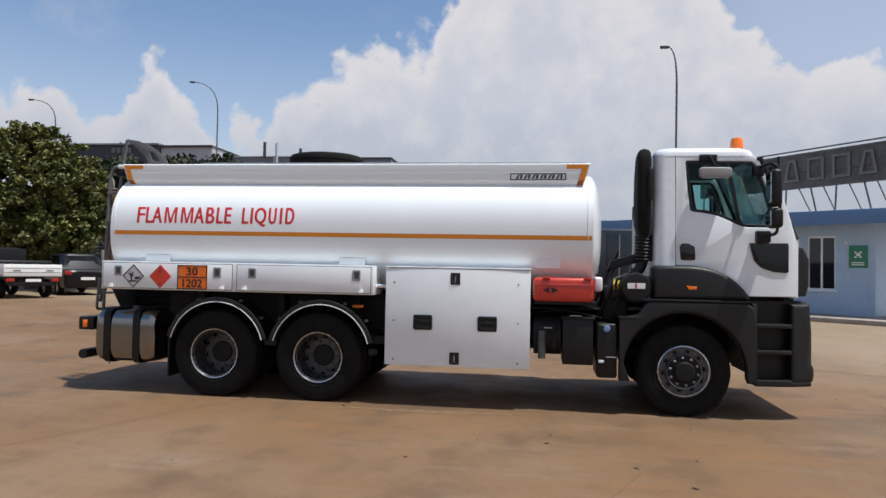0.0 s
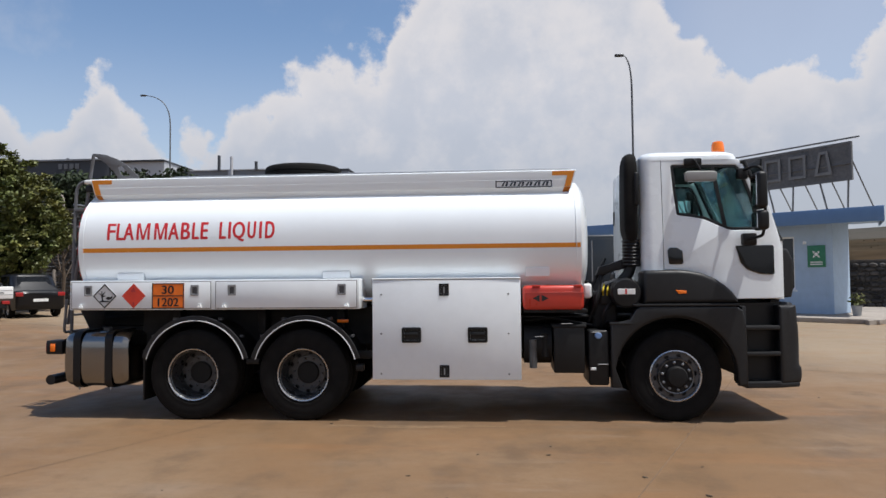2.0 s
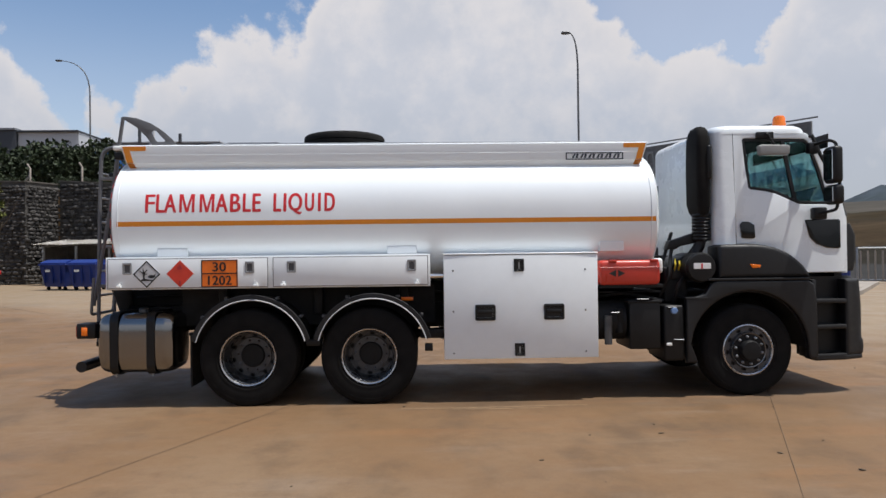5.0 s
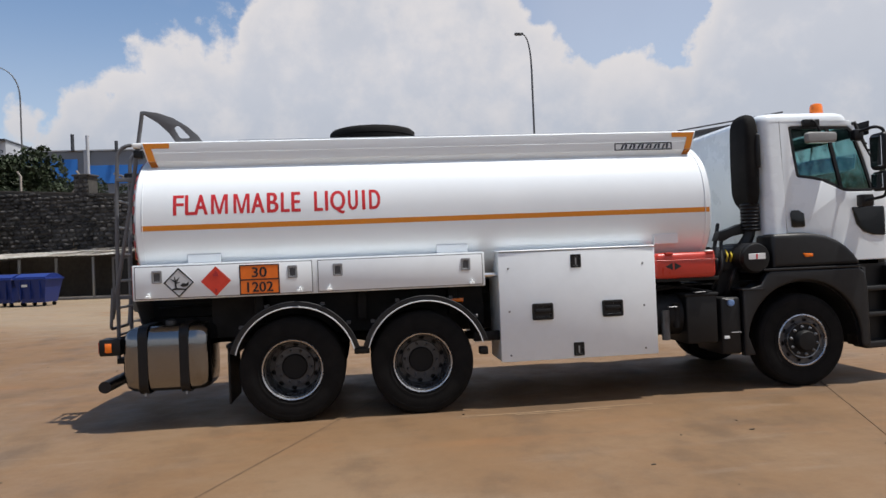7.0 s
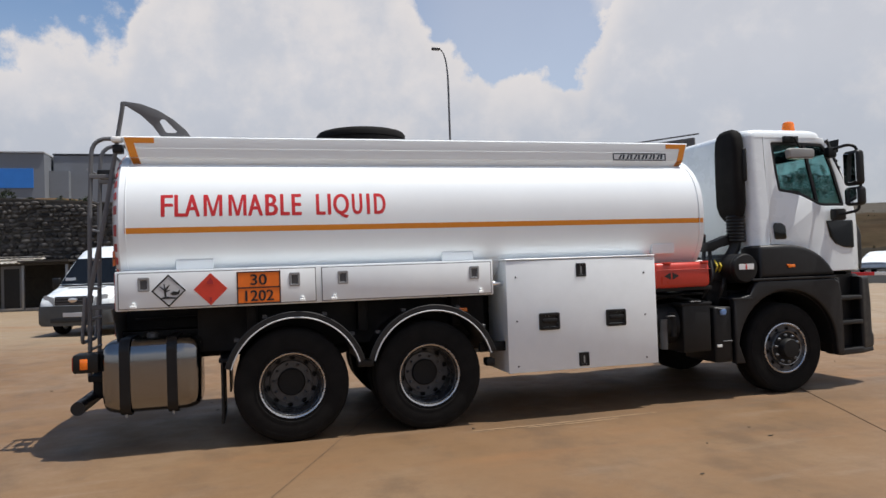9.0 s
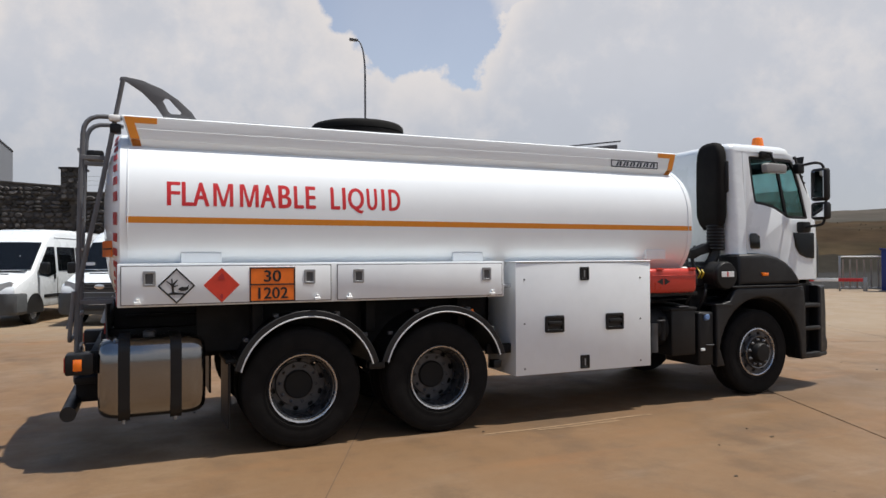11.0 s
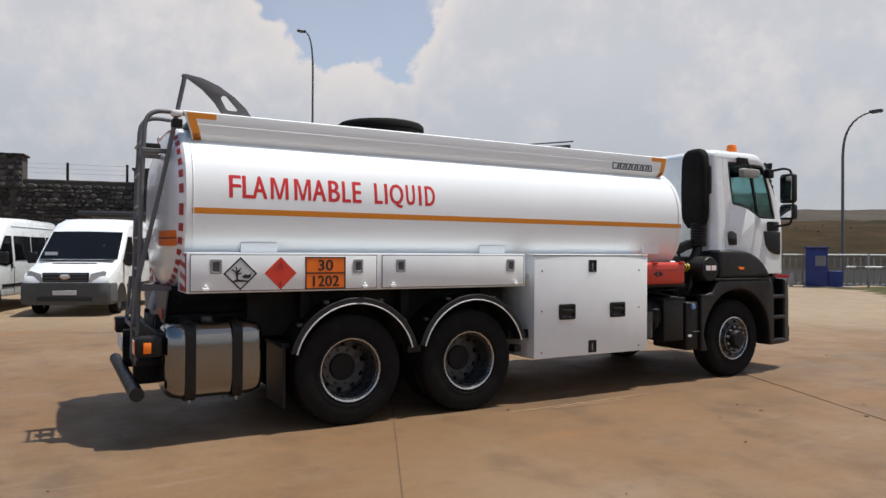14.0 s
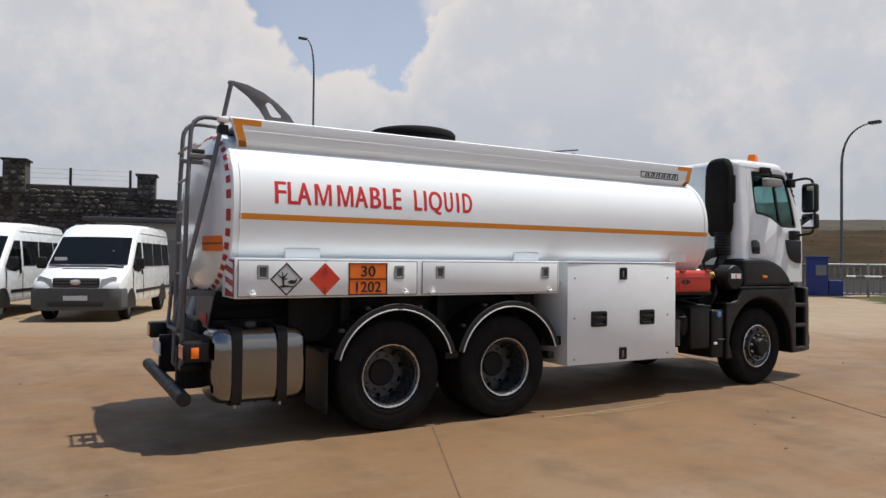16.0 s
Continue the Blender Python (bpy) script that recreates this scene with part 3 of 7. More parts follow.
def rave_rail(side):
    """Folded side board on top of the tank with corner markings."""
    prof = [(-0.945, 2.985), (-0.957, 2.975), (-0.957, 2.785), (-0.950, 2.772), (-0.88, 2.69), (-0.87, 2.70), (-0.93, 2.785), (-0.93, 2.96), (-0.75, 2.965), (-0.75, 2.985)]
    rings = []
    for x, tilt in ((-2.83, 1), (3.34, -1)):
        rings.append([(x + tilt * (2.985 - z) * 0.32, y, z) for y, z in prof])
    rail = part("side_board", loft(rings), ALU, truck, "silver-white folded side board")
    part("fold_line", tube([(-2.79, -0.957, 2.868), (3.30, -0.957, 2.868)], 0.0022, 6), ALU, rail)
    t = 0.004
    for x0, s in ((-2.83, 1), (3.34, -1)):
        top = plate([(x0 + s * 0.022, 2.970), (x0 + s * 0.29, 2.970), (x0 + s * 0.29, 2.918), (x0 + s * 0.108, 2.918), (x0 + s * 0.148, 2.779), (x0 + s * 0.076, 2.779)], depth=t, at=-0.960)
        part("corner_marking", top, ORANGE, rail, "orange corner tape")
        low = bmesh.new()
        rows = [[low.verts.new((x0 + s * (a + 0.317 * (2.832 - z)), board_y(z) - 0.004, z)) for a in (0.058, 0.130)] for z in (2.774, 2.722)]
        for p, q in zip(rows, rows[1:]):
            low.faces.new((p[0], p[1], q[1], q[0]))
        bmesh.ops.solidify(low, geom=list(low.faces), thickness=0.003)
        part("corner_marking", low, ORANGE, rail, "orange corner tape")
    name = part("name_frame", plate([(2.36, 2.862), (3.045, 2.862), (3.045, 2.777), (2.36, 2.777)], [[(2.374, 2.850), (3.031, 2.850), (3.031, 2.789), (2.374, 2.789)]], 0.003, "XZ", 0.0), NAMEINK, rail, "dark framed maker's plate with slanted block shapes")
    for v in name.data.vertices:
        v.co.y += board_y(v.co.z) - 0.003
    for i in range(6):
        x = 2.43 + i * 0.098
        bars = plate([(x, 2.795), (x + 0.026, 2.795), (x + 0.045, 2.838), (x + 0.060, 2.838), (x + 0.048, 2.795), (x + 0.074, 2.795), (x + 0.086, 2.846), (x + 0.03, 2.846)], depth=0.003, at=0.0)
        mark = part("maker_shape", bars, NAMEINK, rail)
        for v in mark.data.vertices:
            v.co.y += board_y(v.co.z) - 0.003
    if side > 0:
        for ob in (rail, *rail.children):
            for v in ob.data.vertices:
                v.co.y *= -1
            ob.data.flip_normals()
    return rail


rave_rail(-1)
rave_rail(1)
part("walkway", box(-2.75, 3.28, -0.74, 0.74, 2.918, 2.94), STEEL, truck, "chequered walkway on the tank top")
for x in (-2.3, -1.35, 0.75, 1.6, 2.45):
    hatch = part("manhole_cover", moved(lathe([(0.26, 2.94), (0.27, 2.96), (0.26, 2.985), (0.1, 3.0)], 24, "Z"), x, 0.05, 0), STEEL, truck, "round steel manhole cover")
# folding guard rail: pipes along the top, a curved fin at the back and its push rod
for y in (-0.62, 0.62):
    part("folded_handrail", tube(bent([(-1.9, y, 2.95), (-1.9, y, 3.035), (3.32, y, 3.035), (3.32, y, 2.95)], 0.05), 0.017, 8), STEEL, truck, "thin galvanised handrail folded flat")
fin_outer = [(-2.845, 3.295), (-2.835, 3.325), (-2.80, 3.33), (-2.66, 3.31), (-2.50, 3.25), (-2.36, 3.16), (-2.25, 3.06), (-2.19, 2.97), (-2.47, 2.97), (-2.55, 3.09), (-2.66, 3.20), (-2.79, 3.285)]
fin_hole = [(-2.47, 3.165), (-2.44, 3.16), (-2.335, 3.045), (-2.345, 3.03), (-2.42, 3.03), (-2.445, 3.05), (-2.49, 3.14)]
for y in (-0.90,):
    part("rail_fin", plate(fin_outer, [fin_hole], 0.012, "XZ", y, 0.002), GREYPAINT, truck, "curved grey fin with a cut-out")
part("push_rod", tube([(-2.815, -0.915, 3.30), (-3.00, -0.83, 2.30), (-3.25, -0.74, 1.12)], 0.021, 10), GREYPAINT, truck, "slanting grey push rod")
part("hinge_block", box(-2.92, -2.83, -0.92, -0.80, 2.83, 2.91, 0.012), BLACK, truck, "black work lamp bracket")
part("marker_lamp", box(-2.93, -2.83, -0.94, -0.85, 2.93, 2.985, 0.018), SIGNWHITE, truck, "small white marker lamp")


# ---- wheels ----
def tyre_profile(w=0.155, r=0.53):
    g, k = 0.012, r - 0.52
    return [(0.285, -w * 0.84), (0.30, -w * 0.95), (0.40, -w * 1.02), (0.455 + k, -w * 1.0), (0.492 + k, -w * 0.93), (0.508 + k, -w * 0.84), (r, -w * 0.72),
            (r, -0.062), (r - g, -0.058), (r - g, -0.048), (r, -0.044), (r, -0.008), (r - g, -0.005), (r - g, 0.005), (r, 0.008),
            (r, 0.044), (r - g, 0.048), (r - g, 0.058), (r, 0.062), (r, w * 0.72), (0.508 + k, w * 0.84), (0.492 + k, w * 0.93), (0.455 + k, w), (0.40, w * 1.02), (0.30, w * 0.95), (0.285, w * 0.84)]


def disc_with_holes(r_out, r_in, y, holes, hr, rc, oval=1.0):
    outer = [(r_out * math.cos(k * math.tau / 48), r_out * math.sin(k * math.tau / 48)) for k in range(48)]
    hs = []
    for h in range(holes):
        a = (h + 0.5) * math.tau / holes
        loop = []
        for k in range(12):
            u, v = hr * math.cos(k * math.tau / 12), hr * oval * math.sin(k * math.tau / 12)
            loop.append((math.cos(a) * (rc + u) - math.sin(a) * v, math.sin(a) * (rc + u) + math.cos(a) * v))
        hs.append(loop)
    return plate(outer, hs, 0.014, "XZ", y)


def wheel(x, y, front, side):
    """A wheel whose outside faces -y, turned for the far side."""
    hub = new("front_wheel" if front else "rear_wheel")
    hub.parent = truck
    hub.matrix_basis = pose(x, y, 0.526 if front else 0.541, 0, 11 if front else 4, 180 if side > 0 else 0)
    hub.empty_display_size = 0.1
    tagged(hub, "black-tyred front wheel with a flanged steel rim" if front else "twin black-tyred rear wheel with a dished steel rim")
    part("tyre", lathe(tyre_profile(r=0.53 if front else 0.545), 56, closed=True), RUBBER, hub)
    for rr, yy in ((0.475, -0.152), (0.345, -0.156)):     # moulded rings on the side wall
        part("sidewall_ring", lathe([(rr - 0.004, yy), (rr, yy - 0.004), (rr + 0.004, yy)], 48, closed=True), RUBBER, hub)
    if front:
        part("rim", lathe([(0.295, -0.120), (0.298, -0.152), (0.286, -0.158), (0.276, -0.150), (0.272, -0.13), (0.28, -0.12)], 48, closed=True), RIM, hub, "thin bright steel rim")
        part("rim_well", lathe([(0.29, -0.115), (0.272, -0.128), (0.262, -0.12), (0.262, 0.12), (0.29, 0.13)], 48, closed=True), RIMDARK, hub)
        part("wheel_disc", disc_with_holes(0.266, 0.1, -0.118, 10, 0.020, 0.232, 1.5), RIMDARK, hub)
        part("hub_ring", lathe([(0.21, -0.118), (0.208, -0.165), (0.20, -0.176), (0.19, -0.172), (0.19, -0.118)], 40, closed=True), RIMWELL, hub)
        part("hub_face", lathe([(0.19, -0.12), (0.19, -0.166), (0.02, -0.166)], 40), CHASSIS, hub)
        part("hub_cap", lathe([(0.12, -0.14), (0.118, -0.225), (0.104, -0.246), (0.03, -0.25)], 32), CHASSIS, hub, "black hub cap")
        nuts, rn, yn = 10, 0.158, -0.166
        part("brake_drum", lathe([(0.25, -0.10), (0.25, 0.10)], 32), CHASSIS, hub)
    else:
        part("rim", lathe([(0.300, -0.118), (0.318, -0.146), (0.311, -0.157), (0.299, -0.152), (0.291, -0.135)], 48, closed=True), RIM, hub, "bright steel rim flange")
        part("rim_well", lathe([(0.298, -0.115), (0.291, -0.134), (0.281, -0.125), (0.277, -0.075), (0.268, -0.055), (0.262, 0.02), (0.254, 0.12), (0.296, 0.14)], 48, closed=True), RIMWELL, hub, "deep stepped rim well")
        part("wheel_disc", disc_with_holes(0.262, 0.1, 0.135, 10, 0.021, 0.232, 1.4), RIMDARK, hub)
        part("hub_ring", lathe([(0.212, 0.13), (0.206, 0.100), (0.135, 0.096), (0.125, 0.13)], 40, closed=True), RIMDARK, hub, "raised steel bolt ring")
        part("hub_cap", lathe([(0.136, 0.12), (0.134, 0.078), (0.122, 0.068), (0.03, 0.066)], 32), CHASSIS, hub, "black hub end")
        nuts, rn, yn = 10, 0.172, 0.098
        inner = part("tyre", lathe(tyre_profile(r=0.545), 48, closed=True), RUBBER, hub)
        inner.location = (0, 0.335, 0)
        part("brake_drum", lathe([(0.245, 0.16), (0.245, 0.46)], 32), CHASSIS, hub)
    nut = mesh_of(lathe([(0.016, 0.0), (0.016, -0.014), (0.010, -0.018), (0.008, -0.034), (0.003, -0.037)], 8), "nut")
    for k in range(nuts):
        a = k * math.tau / nuts
        o = part("wheel_nut", nut, STEEL if front else RIMDARK, hub)
        o.location = (rn * math.cos(a), yn, rn * math.sin(a))
    return hub


for side in (-1, 1):
    for x in (-1.31, 0.045):
        wheel(x, side * 1.12, False, side)
    wheel(4.415, side * 1.015, True, side)


def mudguard(x, s, r=0.622, zc=0.572, a0=15, a1=165):
    """Arched guard: a shell, an upright outer band and a pale rubber lip; s is the truck's side."""
    def ring(r0, r1):
        return [(x + rr * math.cos(radians(a)), zc + rr * math.sin(radians(a))) for rr, aa in ((r1, np.linspace(a0, a1, 29)), (r0, np.linspace(a1, a0, 29))) for a in aa]
    g = part("mudguard", plate(ring(r, r + 0.016), depth=0.74, at=s * 0.955), BLACK, truck, "black arched mudguard with a pale edge")
    part("outer_band", plate(ring(r + 0.008, r + 0.056), depth=0.018, at=s * 1.318, bevel=0.004), PLASTIC, g, "dark grey ribbed band")
    part("band_bead", tube([(x + (r + 0.052) * math.cos(radians(a)), s * 1.322, zc + (r + 0.052) * math.sin(radians(a))) for a in np.linspace(a0, a1, 29)], 0.009, 6), PLASTIC, g)
    part("edge_trim", tube([(x + r * math.cos(radians(a)), s * 1.332, zc + r * math.sin(radians(a))) for a in np.linspace(a0, a1, 29)], 0.0075, 6), PLACSILVER, g, "pale rubber edge")
    for a in (38, 66, 114, 142):
        cx, cz = x + (r + 0.075) * math.cos(radians(a)), zc + (r + 0.075) * math.sin(radians(a))
        part("guard_clip", box(cx - 0.022, cx + 0.022, *sorted((s * 1.26, s * 1.19)), cz - 0.016, cz + 0.016, 0.004, 1), RIMDARK, g)
    return g


for s in (-1, 1):
    mudguard(-1.268, s)
    mudguard(0.085, s)
    yo = s * 1.22
    part("mudguard_bracket", box(-0.67, -0.51, min(yo, yo + 0.12 * -s), max(yo, yo + 0.12 * -s), 0.66, 0.73, 0.01), BLACK, truck)
    part("mudguard_bracket", box(0.67, 0.76, min(yo, yo + 0.12 * -s), max(yo, yo + 0.12 * -s), 0.58, 0.66, 0.01), BLACK, truck)
    for xf in (-1.955,):
        part("mud_flap", box(xf - 0.012, xf + 0.012, *sorted((s * 1.22, s * 0.62)), 0.22, 0.80, 0.006, 1), BLACK, truck, "hanging black rubber mud flap")
        part("flap_bracket", box(xf - 0.03, xf + 0.06, *sorted((s * 1.2, s * 0.62)), 0.79, 0.83, 0.008), CHASSIS, truck)
    for dx in (-1.72, -0.62, 0.38):      # tank bearer brackets seen above the wheels
        part("bearer_bracket", box(dx, dx + 0.10, *sorted((s * 0.95, s * 0.45)), 1.0, 1.34, 0.015), CHASSIS, truck)

# ---- chassis ----
for y in (-0.43, 0.43):
    part("frame_rail", box(-3.0, 5.3, y - 0.04, y + 0.04, 0.78, 1.08, 0.01), CHASSIS, truck, "black chassis rail")
    part("sub_frame", box(-2.9, 3.3, y - 0.05, y + 0.05, 1.085, 1.36, 0.01), CHASSIS, truck)
for x in (-2.95, -1.9, -0.67, 0.9, 2.4, 3.5, 5.0):
    part("cross_member", box(x - 0.06, x + 0.06, -0.385, 0.385, 0.82, 1.04, 0.01), CHASSIS, truck)
for x in (-1.345, 0.005):
    part("rear_axle", moved(lathe([(0.07, -0.9), (0.09, -0.4), (0.20, -0.16), (0.22, 0), (0.20, 0.16), (0.09, 0.4), (0.07, 0.9)], 20), x, 0, 0.52), CHASSIS, truck)
part("front_axle", box(4.34, 4.46, -0.9, 0.9, 0.40, 0.52, 0.03), CHASSIS, truck)
part("drive_shaft", tube([(0.1, 0, 0.62), (3.4, 0, 0.82)], 0.055, 12), CHASSIS, truck)
for y in (-0.43, 0.43):
    part("leaf_spring", tube([(3.5, y, 0.72), (4.4, y, 0.60), (5.2, y, 0.74)], 0.05, 8), CHASSIS, truck)
    part("leaf_spring", tube([(-1.4, y * 1.1, 0.62), (-0.67, y * 1.1, 0.80), (0.05, y * 1.1, 0.62)], 0.06, 8), CHASSIS, truck)
part("skirt_panel", box(-2.2, 0.8, -0.78, -0.74, 0.86, 1.33, 0.004, 1), CHASSIS, truck)
part("skirt_panel", box(-2.2, 0.8, 0.74, 0.78, 0.86, 1.33, 0.004, 1), CHASSIS, truck)
for x in (0.72,):
    part("side_marker", box(0.40, 0.54, -1.02, -0.99, 1.145, 1.185, 0.006), AMBER, truck, "small amber side marker lamp")
part("pipe_stub", tube([(0.70, -1.15, 1.43), (0.90, -1.15, 1.43)], 0.028, 12), CHROME, truck, "short bright pipe coupling")
part("guard_bar", box(0.62, 0.92, -1.16, -1.10, 0.72, 0.82, 0.008), CHASSIS, truck)


# ---- side lockers with placards ----
def locker(y_side):
    s = y_side
    lk = part("side_locker", box(-2.865, 0.725, *sorted((s * 1.285, s * 0.80)), 1.325, 1.685, 0.008), BOXWHITE, truck, "long white side locker with two flap doors")
    yf = s * 1.288
    for x0, x1 in ((-2.835, -1.085), (-1.02, 0.695)):
        dr = part("locker_door", box(x0, x1, *sorted((yf, yf + s * 0.012)), 1.345, 1.662, 0.006), BOXWHITE, lk)
        yd = yf + s * 0.012
        part("door_gap", plate([(x0 - 0.006, 1.339), (x1 + 0.006, 1.339), (x1 + 0.006, 1.668), (x0 - 0.006, 1.668)], [[(x0 + 0.004, 1.349), (x1 - 0.004, 1.349), (x1 - 0.004, 1.658), (x0 + 0.004, 1.658)]], 0.004, "XZ", yd - s * 0.004), GREYPAINT, dr)
        xl = (-2.672, -1.33) if x0 < -2 else (-0.87, 0.468)
        for x in xl:
            la = part("latch", plate(round_rect(x, x + 0.10, 1.495, 1.625, 0.012), [round_rect(x + 0.02, x + 0.08, 1.515, 1.60, 0.008)], 0.012, "XZ", yd + s * 0.004, 0.002), STEEL, dr, "recessed steel paddle latch")
            part("paddle", box(x + 0.021, x + 0.079, *sorted((yd - s * 0.002, yd + s * 0.004)), 1.516, 1.599, 0.003, 1), RIMDARK, dr)
        for x in ((-2.72, -1.22) if x0 < -2 else (-0.92, 0.57)):
            part("hinge", box(x - 0.02, x + 0.035, *sorted((yd, yd + s * 0.028)), 1.345, 1.372, 0.004, 1), SIGNWHITE, dr)
            part("hinge", box(x - 0.002, x + 0.025, *sorted((yd, yd + s * 0.02)), 1.372, 1.395, 0.003, 1), SIGNWHITE, dr)
    part("end_marking", box(-2.872, -2.866, *sorted((s * 1.27, s * 0.95)), 1.34, 1.67, 0.002, 1), MARKRED, lk, "red and white end marking")
    for k in range(3):
        z = 1.38 + k * 0.105
        q = plate([(s * 1.25, z), (s * 1.25, z + 0.05), (s * 0.97, z + 0.09), (s * 0.97, z + 0.04)], depth=0.004, plane="YZ", at=-2.874)
        part("white_chevron", q, SIGNWHITE, lk)
    lk.location = (0.014, s * 0.032, 0)
    return lk, yf + s * 0.012


lk, yd = locker(-1)
locker(1)
yp = yd - 0.003


def diamond(x, z, r, mat, label):
    d = part("hazard_placard", plate([(x, z + r), (x + r, z), (x, z - r), (x - r, z)], depth=0.004, at=yp), mat, lk, label)
    return d


d1 = diamond(-2.41, 1.497, 0.150, PLACSILVER, "silver diamond placard with a black rim and a dead tree and fish symbol")
part("placard_rim", plate([(-2.41, 1.647), (-2.26, 1.497), (-2.41, 1.347), (-2.56, 1.497)], [[(-2.41, 1.629), (-2.278, 1.497), (-2.41, 1.365), (-2.542, 1.497)]], 0.003, at=yp - 0.003), BLACKINK, d1)
part("symbol", plate([(-2.445, 1.445), (-2.452, 1.50), (-2.49, 1.535), (-2.484, 1.54), (-2.45, 1.515), (-2.452, 1.56), (-2.443, 1.56), (-2.438, 1.52), (-2.405, 1.55), (-2.40, 1.545), (-2.43, 1.50), (-2.40, 1.505), (-2.398, 1.498), (-2.432, 1.485), (-2.428, 1.445), (-2.33, 1.43), (-2.33, 1.422), (-2.48, 1.422), (-2.48, 1.43)], depth=0.003, at=yp - 0.003), BLACKINK, d1)
part("symbol", plate([(-2.40, 1.47), (-2.37, 1.49), (-2.335, 1.485), (-2.31, 1.505), (-2.318, 1.465), (-2.34, 1.455), (-2.375, 1.452)], depth=0.003, at=yp - 0.003), BLACKINK, d1)
d2 = diamond(-2.045, 1.497, 0.150, PLACRED, "red diamond placard with a flame symbol")
part("symbol", plate([(-2.045, 1.605), (-2.025, 1.575), (-2.02, 1.545), (-2.07, 1.545), (-2.078, 1.565), (-2.06, 1.58)], depth=0.003, at=yp - 0.003), MARKRED, d2)
part("symbol", plate([(-2.055, 1.38), (-2.035, 1.38), (-2.035, 1.42), (-2.055, 1.42)], depth=0.003, at=yp - 0.003), MARKRED, d2)
hz = part("hazard_plate", plate([(-1.812, 1.342), (-1.412, 1.342), (-1.412, 1.648), (-1.812, 1.648)], depth=0.006, at=yp), PLACARD, lk, "orange hazard plate numbered 30 over 1202")
part("plate_rim", plate([(-1.812, 1.342), (-1.412, 1.342), (-1.412, 1.648), (-1.812, 1.648)], [[(-1.80, 1.354), (-1.424, 1.354), (-1.424, 1.489), (-1.80, 1.489)], [(-1.80, 1.501), (-1.424, 1.501), (-1.424, 1.636), (-1.80, 1.636)]], 0.004, at=yp - 0.004), BLACKINK, hz)
for word, x, w, z in (("30", -1.685, 0.145, 1.523), ("1202", -1.735, 0.255, 1.373)):
    part("numerals", moved(lettering(word, w, 0.100, bold=0.003), x, yp - 0.005, z - 0.004), BLACKINK, hz, "black numerals " + word)


# ---- valve cabinet ----
def cabinet(s):
    cab_y = s * 1.262
    bodyp = part("valve_cabinet", box(0.905, 2.625, *sorted((cab_y, s * 0.62)), 0.488, 1.668, 0.008), BOXWHITE, truck, "large white valve cabinet between the axles")
    dr = part("cabinet_door", box(0.89, 2.638, *sorted((cab_y + s * 0.003, cab_y + s * 0.028)), 0.492, 1.662, 0.006), BOXWHITE, bodyp)
    part("cabinet_lid", box(0.885, 2.642, *sorted((cab_y + s * 0.034, s * 0.62)), 1.669, 1.684, 0.005, 1), BOXWHITE, bodyp)
    yf = cab_y + s * 0.028
    for z in (1.545, 0.592):
        part("latch", plate(round_rect(1.685, 1.80, z - 0.072, z + 0.072, 0.008), [round_rect(1.705, 1.78, z - 0.052, z + 0.052, 0.006)], 0.014, "XZ", yf + s * 0.005, 0.002), BLACK, dr, "black recessed slam latch")
        part("latch_tongue", box(1.706, 1.779, *sorted((yf - s * 0.001, yf + s * 0.003)), z - 0.051, z + 0.051), BLACKINK, dr)
        part("latch_pin", box(1.735, 1.75, *sorted((yf + s * 0.003, yf + s * 0.009)), z - 0.04, z + 0.035), STEEL, dr)
    for x in (1.355, 2.134):
        h = part("grab_handle", plate(round_rect(x - 0.115, x + 0.115, 0.925, 1.105, 0.02), [round_rect(x - 0.088, x + 0.088, 0.955, 1.07, 0.012)], 0.03, "XZ", yf + s * 0.012, 0.005), BLACK, dr, "black recessed grab handle")
        part("handle_bar", box(x - 0.085, x + 0.085, *sorted((yf + s * 0.012, yf + s * 0.034)), 1.0, 1.045, 0.008), BLACK, dr)
        part("handle_cup", box(x - 0.086, x + 0.086, *sorted((yf + s * 0.001, yf + s * 0.004)), 0.957, 1.068), BLACKINK, dr)
    for x in (0.995, 2.495):
        for z in (1.49, 1.03, 0.56):
            part("screw", moved(lathe([(0.011, 0), (0.009, s * 0.005), (0.003, s * 0.006)], 8), x, yf, z), RIMDARK, dr)


cabinet(-1)
cabinet(1)

# ---- fire extinguisher box ----
ext = part("extinguisher_box", box(2.665, 3.378, -1.245, -0.98, 1.300, 1.585, 0.05, 4), REDBOX, truck, "bright red plastic fire extinguisher box")
part("box_lid_seam", box(2.67, 3.373, -1.251, -0.98, 1.500, 1.507, 0.002, 1), REDBOX, ext)
for x in (2.78, 3.26):
    part("box_clip", box(x, x + 0.09, -1.255, -1.19, 1.565, 1.592, 0.006), REDBOX, ext)
part("box_shelf", box(2.68, 3.42, -1.20, -0.5, 1.265, 1.305, 0.004), CHASSIS, truck)
for s in (-1, 1):
    part("arrow_mark", plate([(2.872 + 0.012 * s, 1.395), (2.872 + 0.012 * s, 1.475), (2.872 + 0.095 * s, 1.435)], depth=0.004, at=-1.248), BLACKINK, ext)

# ---- rear diesel tank, lamps, bumper, ladder ----


